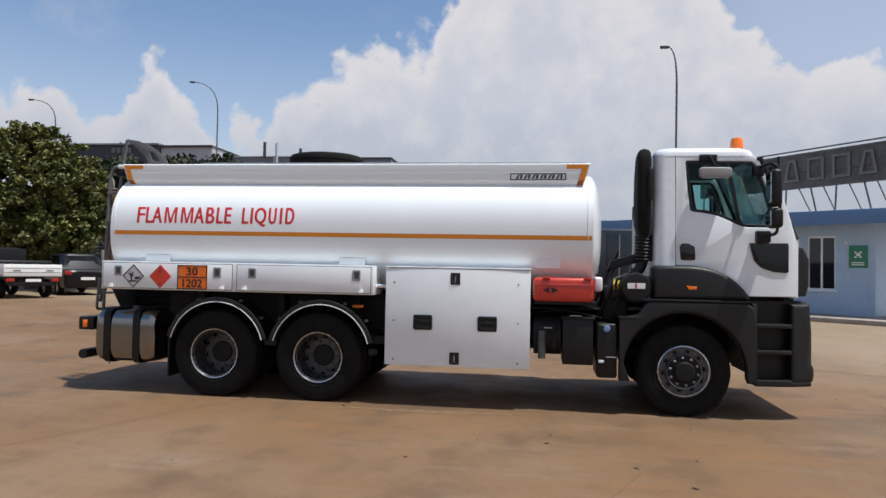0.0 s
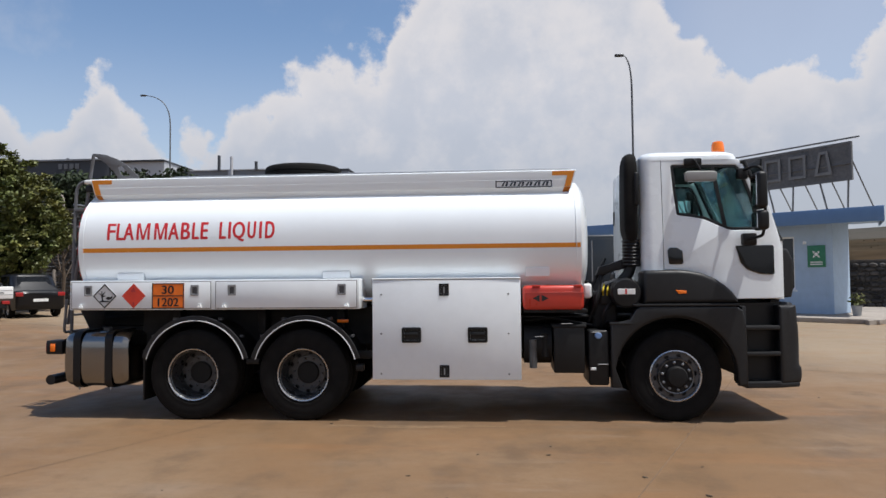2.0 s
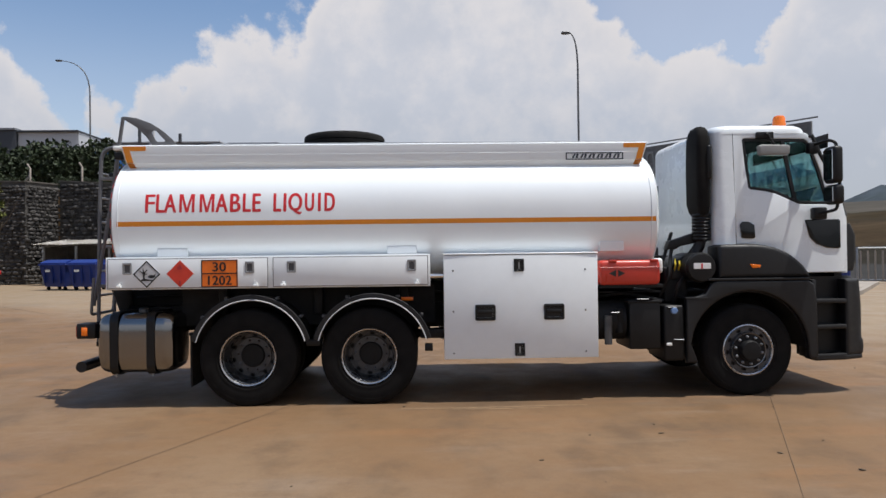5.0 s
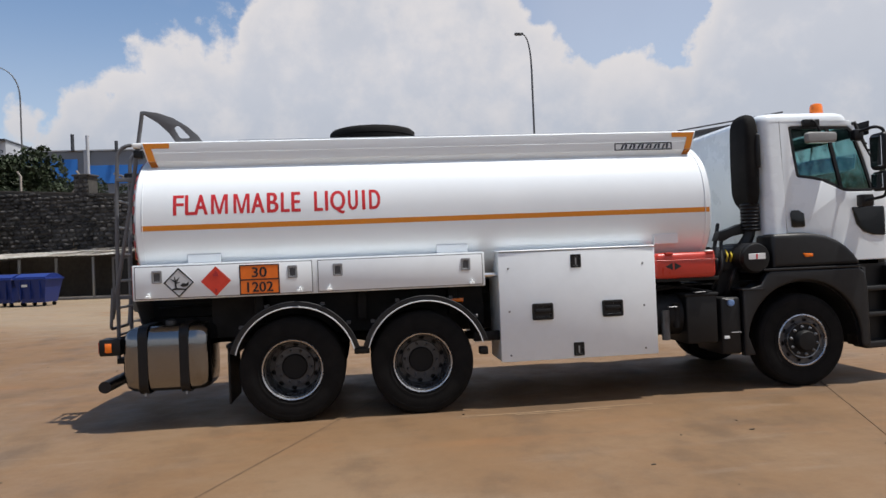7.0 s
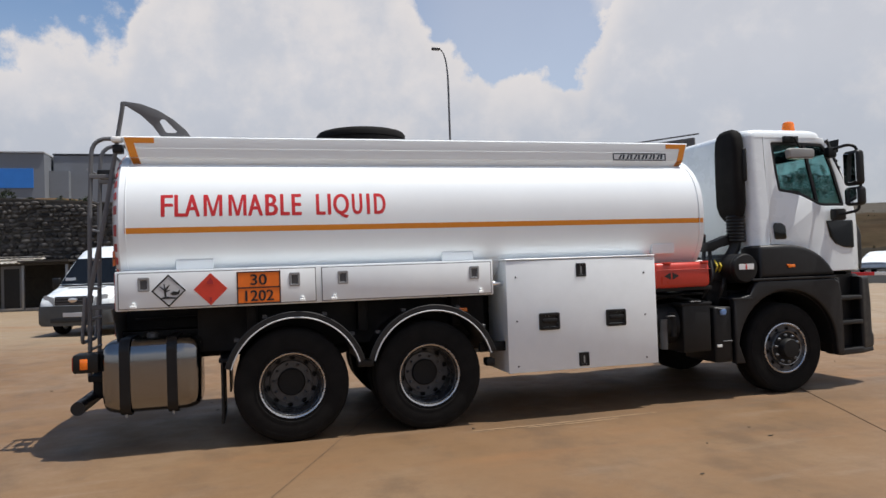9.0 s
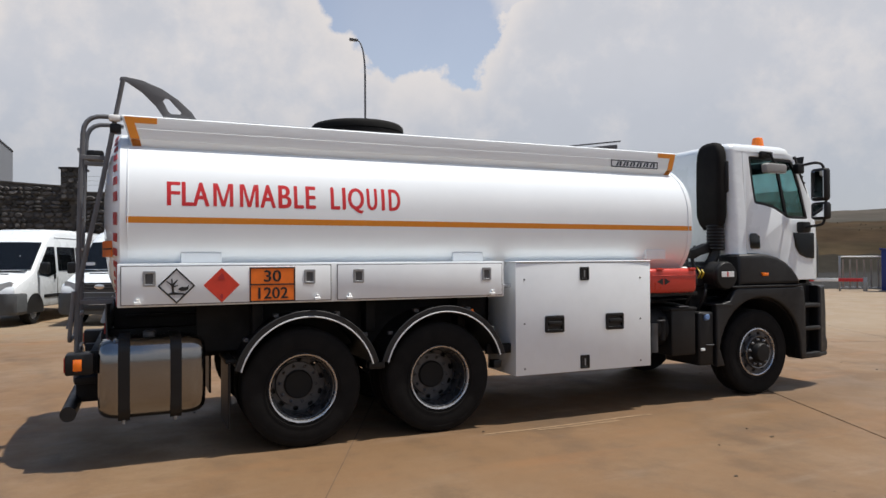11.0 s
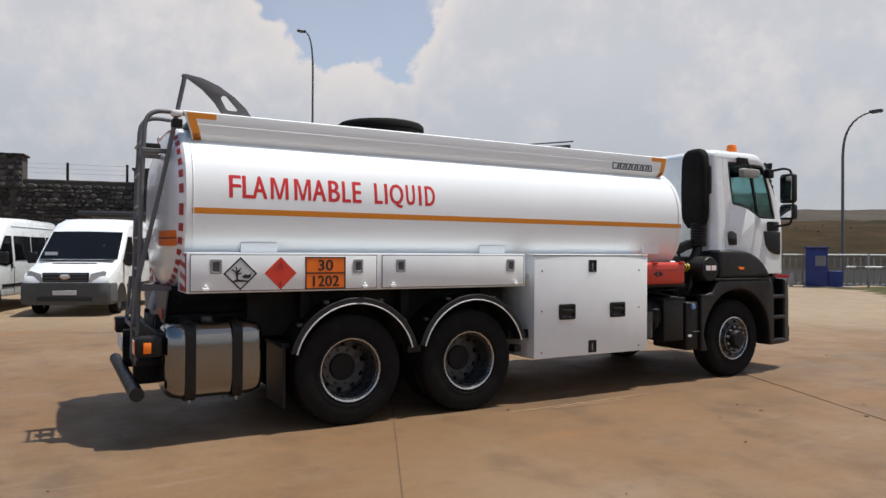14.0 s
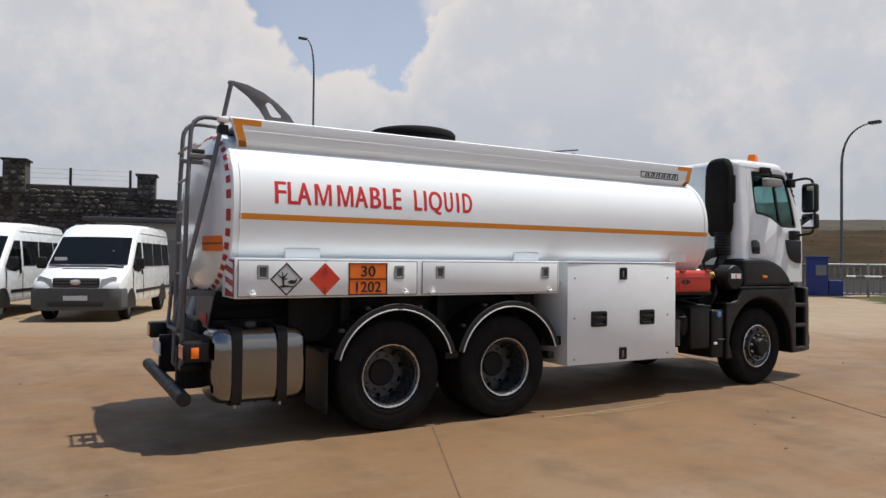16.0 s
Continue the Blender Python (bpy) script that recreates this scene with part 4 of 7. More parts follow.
def stainless_tank(s):
    rings = []
    for x, k in ((-3.0, 0.74), (-2.995, 0.82), (-2.98, 0.89), (-2.95, 0.95), (-2.91, 0.985), (-2.86, 1.0), (-2.29, 1.0), (-2.24, 0.985), (-2.20, 0.95), (-2.17, 0.89), (-2.155, 0.82), (-2.15, 0.74)):
        rr = [(-0.93 + 0.31 * math.copysign(abs(math.cos(a)) ** 0.44, math.cos(a)), 0.715 + 0.34 * math.copysign(abs(math.sin(a)) ** 0.44, math.sin(a))) for a in np.linspace(0, math.tau, 48, endpoint=False)]
        rings.append([(x, s * -1 * (-0.93 + (a + 0.93) * k), 0.715 + (b - 0.715) * k) for a, b in rr])
    tk = part("fuel_tank", loft(rings), STAINLESS, truck, "polished stainless steel diesel tank with black straps")
    for x in (-2.80, -2.395):
        rr = round_rect(-1.252, -0.608, 0.363, 1.067, 0.12, 6)
        ri = round_rect(-1.240, -0.620, 0.375, 1.055, 0.11, 6)
        st = plate([(s * -1 * a, b) for a, b in rr], [[(s * -1 * a, b) for a, b in ri]], 0.09, "YZ", x)
        part("strap", st, BLACK, tk, "black steel strap")
        part("strap_bolt", tube([(x, s * 1.18, 0.345), (x, s * 1.18, 0.40)], 0.012, 8), STEEL, tk)
    part("filler_cap", moved(lathe([(0.055, 1.055), (0.055, 1.085), (0.04, 1.095)], 20, "Z"), -2.6, s * 0.90, 0), RIMDARK, tk)
    return tk


stainless_tank(-1)
part("air_reservoir", tube([(-2.9, 0.9, 0.85), (-2.2, 0.9, 0.85)], 0.16, 20), CHASSIS, truck)
part("rear_bumper", tube([(-3.22, -1.12, 0.45), (-3.22, 1.25, 0.45)], 0.062, 18), PLASTIC, truck, "round dark steel underrun bar")
for y in (-0.55, 0.55):
    part("bumper_arm", box(-3.20, -2.9, y - 0.05, y + 0.05, 0.45, 0.85, 0.01), CHASSIS, truck)
part("rear_beam", box(-3.06, -2.98, -1.1, 1.15, 0.78, 0.96, 0.01), CHASSIS, truck)
for s in (-1, 1):
    lam = part("tail_lamp", box(-3.24, -3.03, *sorted((s * 1.19, s * 0.96)), 0.775, 0.945, 0.015), BLACK, truck, "black tail lamp housing with amber side lens")
    part("side_lens", box(-3.18, -3.115, *sorted((s * 1.19, s * 1.199)), 0.81, 0.905, 0.006), AMBER, lam, "amber side lens")
    part("rear_lens", box(-3.248, -3.238, *sorted((s * 1.18, s * 0.97)), 0.80, 0.92, 0.004, 1), REDLENS, lam, "red rear lens")
part("number_plate", box(-3.24, -3.225, 0.25, 0.77, 0.66, 0.80, 0.004, 1), SIGNWHITE, truck, "white number plate with blank bars")
part("rear_skirt", plate([(-0.95, 1.33), (0.95, 1.33), (0.7, 1.02), (-0.7, 1.02)], depth=0.012, plane="YZ", at=-2.95), GREYPAINT, truck, "grey folded rear apron")
part("red_reflector", box(-2.97, -2.958, -0.72, -0.40, 1.06, 1.16, 0.004, 1), MARKRED, truck)
part("discharge_pipe", tube(bent([(-2.6, -0.05, 1.36), (-2.92, -0.05, 1.30), (-2.98, -0.05, 1.1)], 0.06), 0.055, 14), STEEL, truck)
for y in (-0.7, 0.7):
    part("tank_foot", box(-2.75, -2.60, y - 0.06, y + 0.06, 1.33, 1.52, 0.01), TANKWHITE, truck)
lad = new("ladder")
lad.parent = truck
tagged(lad, "grey tubular ladder on the tank's rear end")
for y in (-0.76, -0.34):
    part("ladder_rail", tube(bent([(-2.82, y, 2.985), (-3.13, y, 3.0), (-3.16, y, 2.3), (-3.19, y, 0.66)], 0.17), 0.021, 12), GREYPAINT, lad)
for z in np.arange(0.95, 2.75, 0.29):
    part("rung", tube([(-3.17, -0.76, z), (-3.17, -0.34, z)], 0.014, 8), STEEL, lad)
for z in (1.35, 2.62):
    for y in (-0.76, -0.34):
        part("ladder_bracket", box(-3.16, -2.93 if z > 2 else -2.9, y - 0.025, y + 0.025, z - 0.02, z + 0.02, 0.004, 1), GREYPAINT, lad)
part("step_frame", tube(bent([(-3.20, -0.84, 1.45), (-3.235, -0.84, 1.02), (-3.235, -0.26, 1.02), (-3.20, -0.26, 1.45)], 0.06), 0.018, 8), GREYPAINT, lad)
part("work_lamp", box(-3.12, -2.98, -0.62, -0.48, 2.62, 2.71, 0.015), BLACK, lad)
part("ladder_foot", box(-3.20, -3.0, -0.80, -0.30, 0.64, 0.70, 0.008), CHASSIS, lad)

# ---- spare wheel on the tank top ----
sp = new("spare_wheel")
sp.parent = truck
sp.matrix_basis = pose(-0.36, 0.18, 3.105, 90, 0, 0)
tagged(sp, "black spare tyre lying flat on the tank top")
part("tyre", lathe(tyre_profile(), 56, closed=True), RUBBER, sp)
part("rim", disc_with_holes(0.29, 0.1, 0.0, 10, 0.022, 0.226, 1.4), RIMDARK, sp)
part("spare_cradle", box(-0.8, 0.1, 0.05, 0.3, 2.92, 2.965, 0.005), STEEL, truck)

# ---- cab ----
cab = new("cab")
cab.parent = truck
cab.empty_display_size = 0.3
tagged(cab, "white flat-fronted truck cab with dark grey lower trim")
CY = 1.105


def lean(ob):
    """The cab's sides lean in towards the roof."""
    for v in ob.data.vertices:
        v.co.y *= 1 - 0.055 * smooth01((v.co.z - 2.0) / 1.1)
    return ob


def cpart(name, bm, mat, label="", parent=None):
    return lean(part(name, bm, mat, parent or cab, label))


side_outline = [(4.325, 1.755), (4.325, 3.075), (5.10, 3.075), (5.22, 3.06), (5.30, 2.99), (5.40, 2.83), (5.54, 2.48), (5.645, 2.10), (5.665, 1.95), (5.665, 1.42), (5.645, 1.41), (5.135, 1.41),
                (5.07, 1.495), (4.98, 1.58), (4.87, 1.655), (4.73, 1.715), (4.58, 1.745), (4.45, 1.755)]
window_hole = [(4.435, 2.985), (4.455, 2.70), (4.485, 2.415), (4.51, 2.395), (4.66, 2.375), (4.80, 2.345), (4.93, 2.285), (5.06, 2.225), (5.13, 2.215), (5.43, 2.215), (5.445, 2.235), (5.36, 2.62), (5.285, 2.85), (5.235, 2.955), (5.19, 2.99), (4.46, 3.0)]


def inset(loop, d):
    c = Vector((sum(p[0] for p in loop) / len(loop), sum(p[1] for p in loop) / len(loop)))
    n, out = len(loop), []
    for i in range(n):
        a, b, q = Vector(loop[i - 1]), Vector(loop[i]), Vector(loop[(i + 1) % n])
        t1, t2 = (b - a).normalized(), (q - b).normalized()
        nn = Vector((-(t1 + t2).y, (t1 + t2).x)).normalized()
        if nn.dot(c - b) < 0:
            nn = -nn
        out.append(tuple(b + nn * d))
    return out


for s in (-1, 1):
    door = cpart("door", plate(side_outline, [window_hole], 0.05, "XZ", s * (CY - 0.025), 0.010), WHITE, "white cab door with a dipped window line")
    cpart("window_rubber", plate(window_hole, [inset(window_hole, 0.035)], 0.03, "XZ", s * (CY - 0.018), 0.004), BLACK, "", door)
    pane = cpart("window_pane", plate(inset(window_hole, 0.03), depth=0.005, at=s * (CY - 0.028)), CABGLASS, "teal tinted window pane", door)
    pane.visible_shadow = False
    cpart("window_divider", plate([(4.895, 2.985), (4.935, 2.985), (5.065, 2.225), (5.025, 2.225)], depth=0.03, at=s * (CY - 0.02)), BLACK, "", door)
    cpart("door_handle", plate([(4.38, 1.83), (4.365, 1.98), (4.39, 2.015), (4.47, 2.015), (4.535, 1.975), (4.545, 1.835), (4.525, 1.82), (4.395, 1.82)], depth=0.012, at=s * (CY + 0.006), bevel=0.003), GLOSSBLACK, "recessed black door handle", door)
    cpart("air_intake", plate([(5.145, 2.03), (5.545, 2.035), (5.56, 2.015), (5.56, 1.70), (5.53, 1.69), (5.40, 1.70), (5.28, 1.745), (5.20, 1.83)], depth=0.012, at=s * (CY + 0.006), bevel=0.003), GLOSSBLACK, "black glossy air intake panel", door)
    cpart("door_seam", box(4.318, 4.326, *sorted((s * (CY - 0.05), s * (CY - 0.004))), 1.755, 3.07), BLACKINK, "", door)
    for px, pz in ((5.26, 3.02), (5.31, 2.955), (5.40, 2.78), (5.43, 2.70)):
        o = cpart("bolt_cap", moved(lathe([(0.020, 0), (0.017, s * 0.008), (0.006, s * 0.010)], 10), px, s * CY, pz), BLACK, "", door)
    # rear quarter panel with a rounded corner
    q = []
    R = 0.13
    for z in (1.70, 2.2, 2.7, 3.075):
        ring = [(4.318, s * CY, z), (4.08 + R, s * CY, z)] + [(4.08 + R - R * math.sin(radians(a)), s * (CY - R + R * math.cos(radians(a))), z) for a in (15, 30, 45, 60, 75, 90)]
        ring += [(4.12, s * (CY - R), z)] + [(4.12 + 0.09 - 0.09 * math.sin(radians(a)), s * (CY - R + 0.09 * math.cos(radians(a))), z) for a in (75, 45, 15)] + [(4.318, s * (CY - 0.04), z)]
        q.append(ring)
    cpart("quarter_panel", loft(q), WHITE, "white rear quarter panel")
cpart("rear_wall", box(4.08, 4.12, -(CY - 0.13), CY - 0.13, 1.62, 3.075), WHITE, "plain white cab back")
cpart("cab_vent", box(4.066, 4.079, 0.86, 0.92, 2.42, 2.62, 0.005, 1), BLACK)
rings = []
for z, d in ((3.055, 0.0), (3.095, 0.004), (3.13, 0.022), (3.155, 0.06), (3.17, 0.13), (3.178, 0.26)):
    rings.append([(x, y * (1 - 0.055 * smooth01((3.05 - 2.0) / 1.1)), z) for x, y in round_rect(4.08 + d, 5.235 - d * 1.2, -(CY + 0.004 - d), CY + 0.004 - d, 0.14)])
roof = part("roof", loft(rings), WHITE, cab, "white rounded cab roof")
part("roof_hatch", box(4.55, 5.0, -0.3, 0.3, 3.17, 3.20, 0.01), WHITE, roof)
part("antenna_base", box(5.10, 5.22, -0.62, -0.52, 3.15, 3.195, 0.01), BLACK, roof, "small black roof bracket")
bea = part("beacon", moved(lathe([(0.070, 3.205), (0.080, 3.22), (0.074, 3.32), (0.062, 3.350), (0.04, 3.360)], 24, "Z"), 5.14, -0.55, 0), AMBER, roof, "orange rotating beacon")
part("beacon_base", moved(lathe([(0.076, 3.16), (0.076, 3.203)], 24, "Z"), 5.14, -0.55, 0), BLACK, roof)
# windscreen and front
fr = [[(5.255, y, 3.05), (5.64, y * 1.03, 2.08)] for y in np.linspace(-1.02, 1.02, 9)]
bm = bmesh.new()
g = [[bm.verts.new((p[0] + 0.07 * (1 - (p[1] / 1.09) ** 2), p[1], p[2])) for p in col] for col in fr]
for a, b in zip(g, g[1:]):
    bm.faces.new((a[0], b[0], b[1], a[1]))
bmesh.ops.solidify(bm, geom=list(bm.faces), thickness=0.006)
ws = part("windscreen", bm, CABGLASS, cab, "large curved windscreen")
ws.visible_shadow = False
for s in (-1, 1):
    part("screen_pillar", tube([(5.28, s * 1.02, 3.04), (5.66, s * 1.06, 2.08)], 0.035, 8), BLACK, cab)
part("sun_visor", plate([(-1.02, 3.06), (1.02, 3.06), (1.0, 2.90), (-1.0, 2.90)], depth=0.02, plane="YZ", at=5.48, bevel=0.005), BLACK, cab, "dark sun visor over the windscreen")
front = [[(5.665 + 0.07 * (1 - (y / 1.15) ** 4), y, z) for y in np.linspace(-1.07, 1.07, 17)] + [(5.60, 1.07, z), (5.60, -1.07, z)] for z in (1.40, 1.75, 2.08)]
fp = part("front_panel", loft(front), WHITE, cab, "white front panel with a black grille")
for k in range(5):
    z = 1.44 + k * 0.09
    part("grille_slat", tube([(5.672 + 0.07 * (1 - (y / 1.15) ** 4), y, z) for y in np.linspace(-1.05, 1.05, 13)], 0.026, 6), BLACK, fp, "black grille slat")
for s in (-1, 1):     # black corner deflectors
    part("corner_deflector", plate([(5.655, 1.42), (5.725, 1.42), (5.745, 1.55), (5.745, 1.85), (5.71, 1.99), (5.655, 2.0)], depth=0.10, at=s * 1.01, bevel=0.02), PLASTIC, cab, "dark grey corner air deflector")

# interior
cab_floor = part("cab_floor", box(4.13, 5.6, -0.98, 0.98, 1.72, 1.76), SEAT, cab)
part("dashboard", box(5.28, 5.62, -0.97, 0.97, 1.78, 2.20, 0.05, 3), SEAT, cab, "dark grey dashboard")
for y in (-0.55, 0.60):
    seat = part("seat", box(4.50, 5.02, y - 0.26, y + 0.26, 1.78, 2.08, 0.06, 3), SEAT, cab, "dark fabric cab seat")
    part("seat_back", moved(box(-0.07, 0.07, -0.26, 0.26, 0.0, 0.62, 0.05, 3), 4.48, y, 2.02), SEAT, seat)
    part("head_rest", box(4.43, 4.53, y - 0.13, y + 0.13, 2.66, 2.86, 0.04, 3), SEAT, seat)
ring = [(5.19 + 0.10 * math.sin(a), 0.60 + 0.22 * math.cos(a), 2.22 + 0.19 * math.sin(a)) for a in np.linspace(0, math.tau, 24, endpoint=False)]
part("steering_wheel", tube(ring, 0.017, 8, closed=True), BLACK, cab)
part("steering_column", tube([(5.19, 0.60, 2.22), (5.36, 0.60, 2.05)], 0.03, 8), BLACK, cab)
part("headliner", box(4.14, 5.2, -0.95, 0.95, 3.02, 3.045), SEAT, cab)
part("inner_rear_lining", box(4.125, 4.14, -0.94, 0.94, 1.75, 3.02), SEAT, cab)

# mirrors
for s in (-1, 1):
    arm = part("mirror_arm", tube(bent([(5.23, s * 1.13, 2.90), (5.30, s * 1.33, 2.93), (5.36, s * 1.38, 2.90), (5.39, s * 1.40, 2.5), (5.36, s * 1.38, 2.13), (5.24, s * 1.16, 2.09)], 0.05), 0.018, 10), BLACK, cab, "black tubular mirror arm")
    part("arm_mount", box(5.17, 5.29, *sorted((s * 1.075, s * 1.17)), 2.80, 2.93, 0.02), BLACK, arm)
    part("arm_mount", box(5.20, 5.36, *sorted((s * 1.10, s * 1.20)), 2.03, 2.17, 0.02), BLACK, arm)
    m1 = part("wing_mirror", box(5.28, 5.40, *sorted((s * 1.24, s * 1.47)), 2.43, 2.85, 0.045, 4), BLACK, cab, "tall black wing mirror")
    part("mirror_face", box(5.273, 5.281, *sorted((s * 1.265, s * 1.445)), 2.47, 2.81, 0.003, 1), MIRRORGLASS, m1)
    m2 = part("wide_angle_mirror", box(5.28, 5.41, *sorted((s * 1.24, s * 1.47)), 2.19, 2.415, 0.045, 4), BLACK, cab, "smaller black wide-angle mirror")
    part("mirror_face", box(5.273, 5.281, *sorted((s * 1.265, s * 1.445)), 2.22, 2.385, 0.003, 1), MIRRORGLASS, m2)
cm = part("kerb_mirror", plate([(4.575, 2.795), (4.565, 2.885), (4.60, 2.905), (4.90, 2.900), (4.93, 2.88), (4.925, 2.80), (4.90, 2.785), (4.60, 2.782)], depth=0.09, at=-1.16, bevel=0.018, res=3), MATTGREY, cab, "pale grey kerb mirror over the window")
part("kerb_mirror_face", box(4.60, 4.90, -1.20, -1.12, 2.776, 2.782, 0.002, 1), MIRRORGLASS, cm)
part("kerb_mirror_arm", tube(bent([(4.68, -1.08, 3.03), (4.68, -1.15, 3.05), (4.75, -1.17, 2.91)], 0.03), 0.014, 8), BLACK, cm)
part("kerb_mirror_mount", box(4.58, 4.78, -1.12, -1.065, 2.985, 3.065, 0.012), BLACK, cm)

# lower trim: fender bulge, wheel arch, steps, bumper


def arch_cut(cx, cz, r, a0, a1, n=18):
    return [(cx + r * math.cos(radians(a)), cz + r * math.sin(radians(a))) for a in np.linspace(a0, a1, n)]


bulge = [(4.06, 1.36), (4.06, 1.72), (4.09, 1.75), (4.45, 1.752), (4.58, 1.742), (4.73, 1.712), (4.87, 1.652), (4.98, 1.577), (5.07, 1.492), (5.13, 1.41), (5.13, 1.36)]
arch_outline = [(3.67, 0.40), (3.67, 1.13), (3.89, 1.18), (3.96, 1.30), (4.02, 1.335), (5.10, 1.33), (5.175, 1.28), (5.205, 1.12), (5.215, 0.42)] + [(5.11, 0.42)] + arch_cut(4.405, 0.525, 0.69, -3, 172) + [(3.80, 0.40)]
for s in (-1, 1):
    part("upper_fender", plate(bulge, depth=0.36, at=s * 1.05, bevel=0.05, res=4), PLASTIC, cab, "dark grey moulded fender under the door")
    part("side_indicator", plate([(4.42, 1.522), (4.54, 1.512), (4.54, 1.480), (4.45, 1.475)], depth=0.02, at=s * 1.232, bevel=0.005), AMBER, cab, "amber side indicator")
    ar = part("wheel_arch", plate(arch_outline, depth=0.10, at=s * 1.20, bevel=0.022, res=3), PLASTIC, cab, "dark grey plastic wheel arch")
    part("arch_ledge", box(3.93, 5.12, *sorted((s * 1.255, s * 0.95)), 1.335, 1.362, 0.008), PLASTIC, ar)
    part("arch_ledge", box(3.66, 3.92, *sorted((s * 1.255, s * 0.95)), 1.125, 1.15, 0.008), PLASTIC, ar)
    liner = arch_cut(4.405, 0.525, 0.70, 2, 172) + arch_cut(4.405, 0.525, 0.675, 172, 2)
    part("arch_liner", plate(liner, depth=0.58, at=s * 0.90), BLACK, ar)
    st = part("step_unit", box(5.19, 5.62, *sorted((s * 0.80, s * 1.02)), 0.42, 1.36), BLACK, cab, "black entry steps below the door")
    for z in (1.07, 0.77, 0.43):
        part("step_tread", box(5.205, 5.585, *sorted((s * 0.95, s * 1.19)), z - 0.02, z + 0.03, 0.012), PLASTIC, st, "ribbed dark step tread")
    part("step_side", box(5.165, 5.215, *sorted((s * 0.9, s * 1.21)), 0.41, 1.33, 0.01), PLASTIC, st)
    col = [(5.575, 0.42), (5.575, 1.33), (5.73, 1.33), (5.745, 1.0), (5.745, 0.64), (5.775, 0.60), (5.785, 0.52), (5.765, 0.44), (5.73, 0.42)]
    part("bumper_corner", plate(col, depth=0.30, at=s * 1.04, bevel=0.05, res=4), PLASTIC, cab, "dark grey bumper corner")
    part("bumper_foot", box(5.20, 5.74, *sorted((s * 1.19, s * 0.95)), 0.385, 0.44, 0.015), PLASTIC, cab)
    part("headlamp", box(5.745, 5.775, *sorted((s * 1.0, s * 0.68)), 0.72, 0.96, 0.02), CLEARLENS, cab, "clear headlamp")
bmp = part("front_bumper", box(5.58, 5.765, -0.97, 0.97, 0.44, 1.36, 0.05, 3), PLASTIC, cab, "dark grey front bumper")
part("front_plate", box(5.767, 5.777, -0.26, 0.26, 0.55, 0.66, 0.003, 1), SIGNWHITE, bmp)
part("bumper_gap_cover", box(5.55, 5.66, -0.98, 0.98, 1.30, 1.42), BLACK, cab)
part("under_cab", box(4.10, 5.55, -0.80, 0.80, 1.30, 1.72), BLACK, cab)


def round_nose(ob):
    """The cab narrows towards its front and its front corners are rounded in plan."""
    if ob.data and not ob.name.startswith(("wing", "wide", "mirror", "kerb", "arm_mount", "beacon", "steering", "head_rest")) and max(v.co.x for v in ob.data.vertices) > 5.0:
        bm = bmesh.new()
        bm.from_mesh(ob.data)
        for x in (5.05, 5.15, 5.25, 5.35, 5.45, 5.53, 5.60, 5.66, 5.72):
            bmesh.ops.bisect_plane(bm, geom=list(bm.verts) + list(bm.edges) + list(bm.faces), plane_co=(x, 0, 0), plane_no=(1, 0, 0), dist=0.0005)
        for v in bm.verts:
            x = v.co.x
            v.co.y *= 1 - 0.06 * smooth01((x - 4.9) / 0.9) - 0.115 * min(1.0, max(0.0, (x - 5.48) / 0.30)) ** 2
            v.co.x += 0.045 * smooth01((x - 5.2) / 0.5) + 0.085 * smooth01((x - 5.67) / 0.08)
        bm.to_mesh(ob.data)
        bm.free()
    for child in ob.children:
        round_nose(child)


for cab_part in cab.children:
    round_nose(cab_part)

# intake snorkel and the clutter behind the cab
snk = []
for z, x0, x1, dy in ((2.06, 3.93, 4.04, 0.06), (2.14, 3.89, 4.06, 0.02), (2.24, 3.868, 4.068, 0.0), (2.6, 3.864, 4.072, 0.0), (2.9, 3.87, 4.072, 0.0), (3.03, 3.875, 4.070, 0.01), (3.10, 3.885, 4.065, 0.035), (3.14, 3.90, 4.055, 0.075), (3.16, 3.93, 4.03, 0.13)):
    snk.append([(x, y, z) for x, y in round_rect(x0 + 0.018, x1 - 0.022, -1.08 + dy, -0.68 - dy, min(0.05, (x1 - x0) * 0.45), 4)])
sn = part("intake_snorkel", loft(snk), RUBBER, cab, "tall black air intake snorkel")
part("snorkel_side", box(4.00, 4.058, -1.096, -0.96, 2.52, 2.92, 0.025, 3), BLACK, sn)
bm = bmesh.new()
zz = np.linspace(1.80, 2.12, 17)
lo = [[(3.98 + (0.10 + 0.013 * (i % 2)) * math.cos(a), -0.93 + (0.10 + 0.013 * (i % 2)) * math.sin(a), z) for a in np.linspace(0, math.tau, 16, endpoint=False)] for i, z in enumerate(zz)]
part("bellows", loft(lo, bm=bm), BLACK, sn, "ribbed rubber bellows")
part("intake_elbow", tube(bent([(3.98, -0.93, 1.86), (3.95, -0.93, 1.72), (3.84, -0.95, 1.60)], 0.06), 0.065, 14), BLACK, truck)
af = part("air_filter", moved(lathe([(0.10, -1.24), (0.155, -1.235), (0.17, -1.21), (0.17, -0.62), (0.12, -0.6)], 32), 3.86, 0, 1.49), BLACK, truck, "round black air filter housing with a white label")
part("filter_band", moved(lathe([(0.174, -1.20), (0.176, -1.185), (0.174, -1.17)], 32), 3.86, 0, 1.49), PLASTIC, af)
part("filter_label", box(3.76, 3.96, -1.247, -1.24, 1.475, 1.54, 0.002, 1), SIGNWHITE, af, "white label with a red bar")
part("label_bar", box(3.845, 3.865, -1.249, -1.246, 1.478, 1.537), REDINK, af)
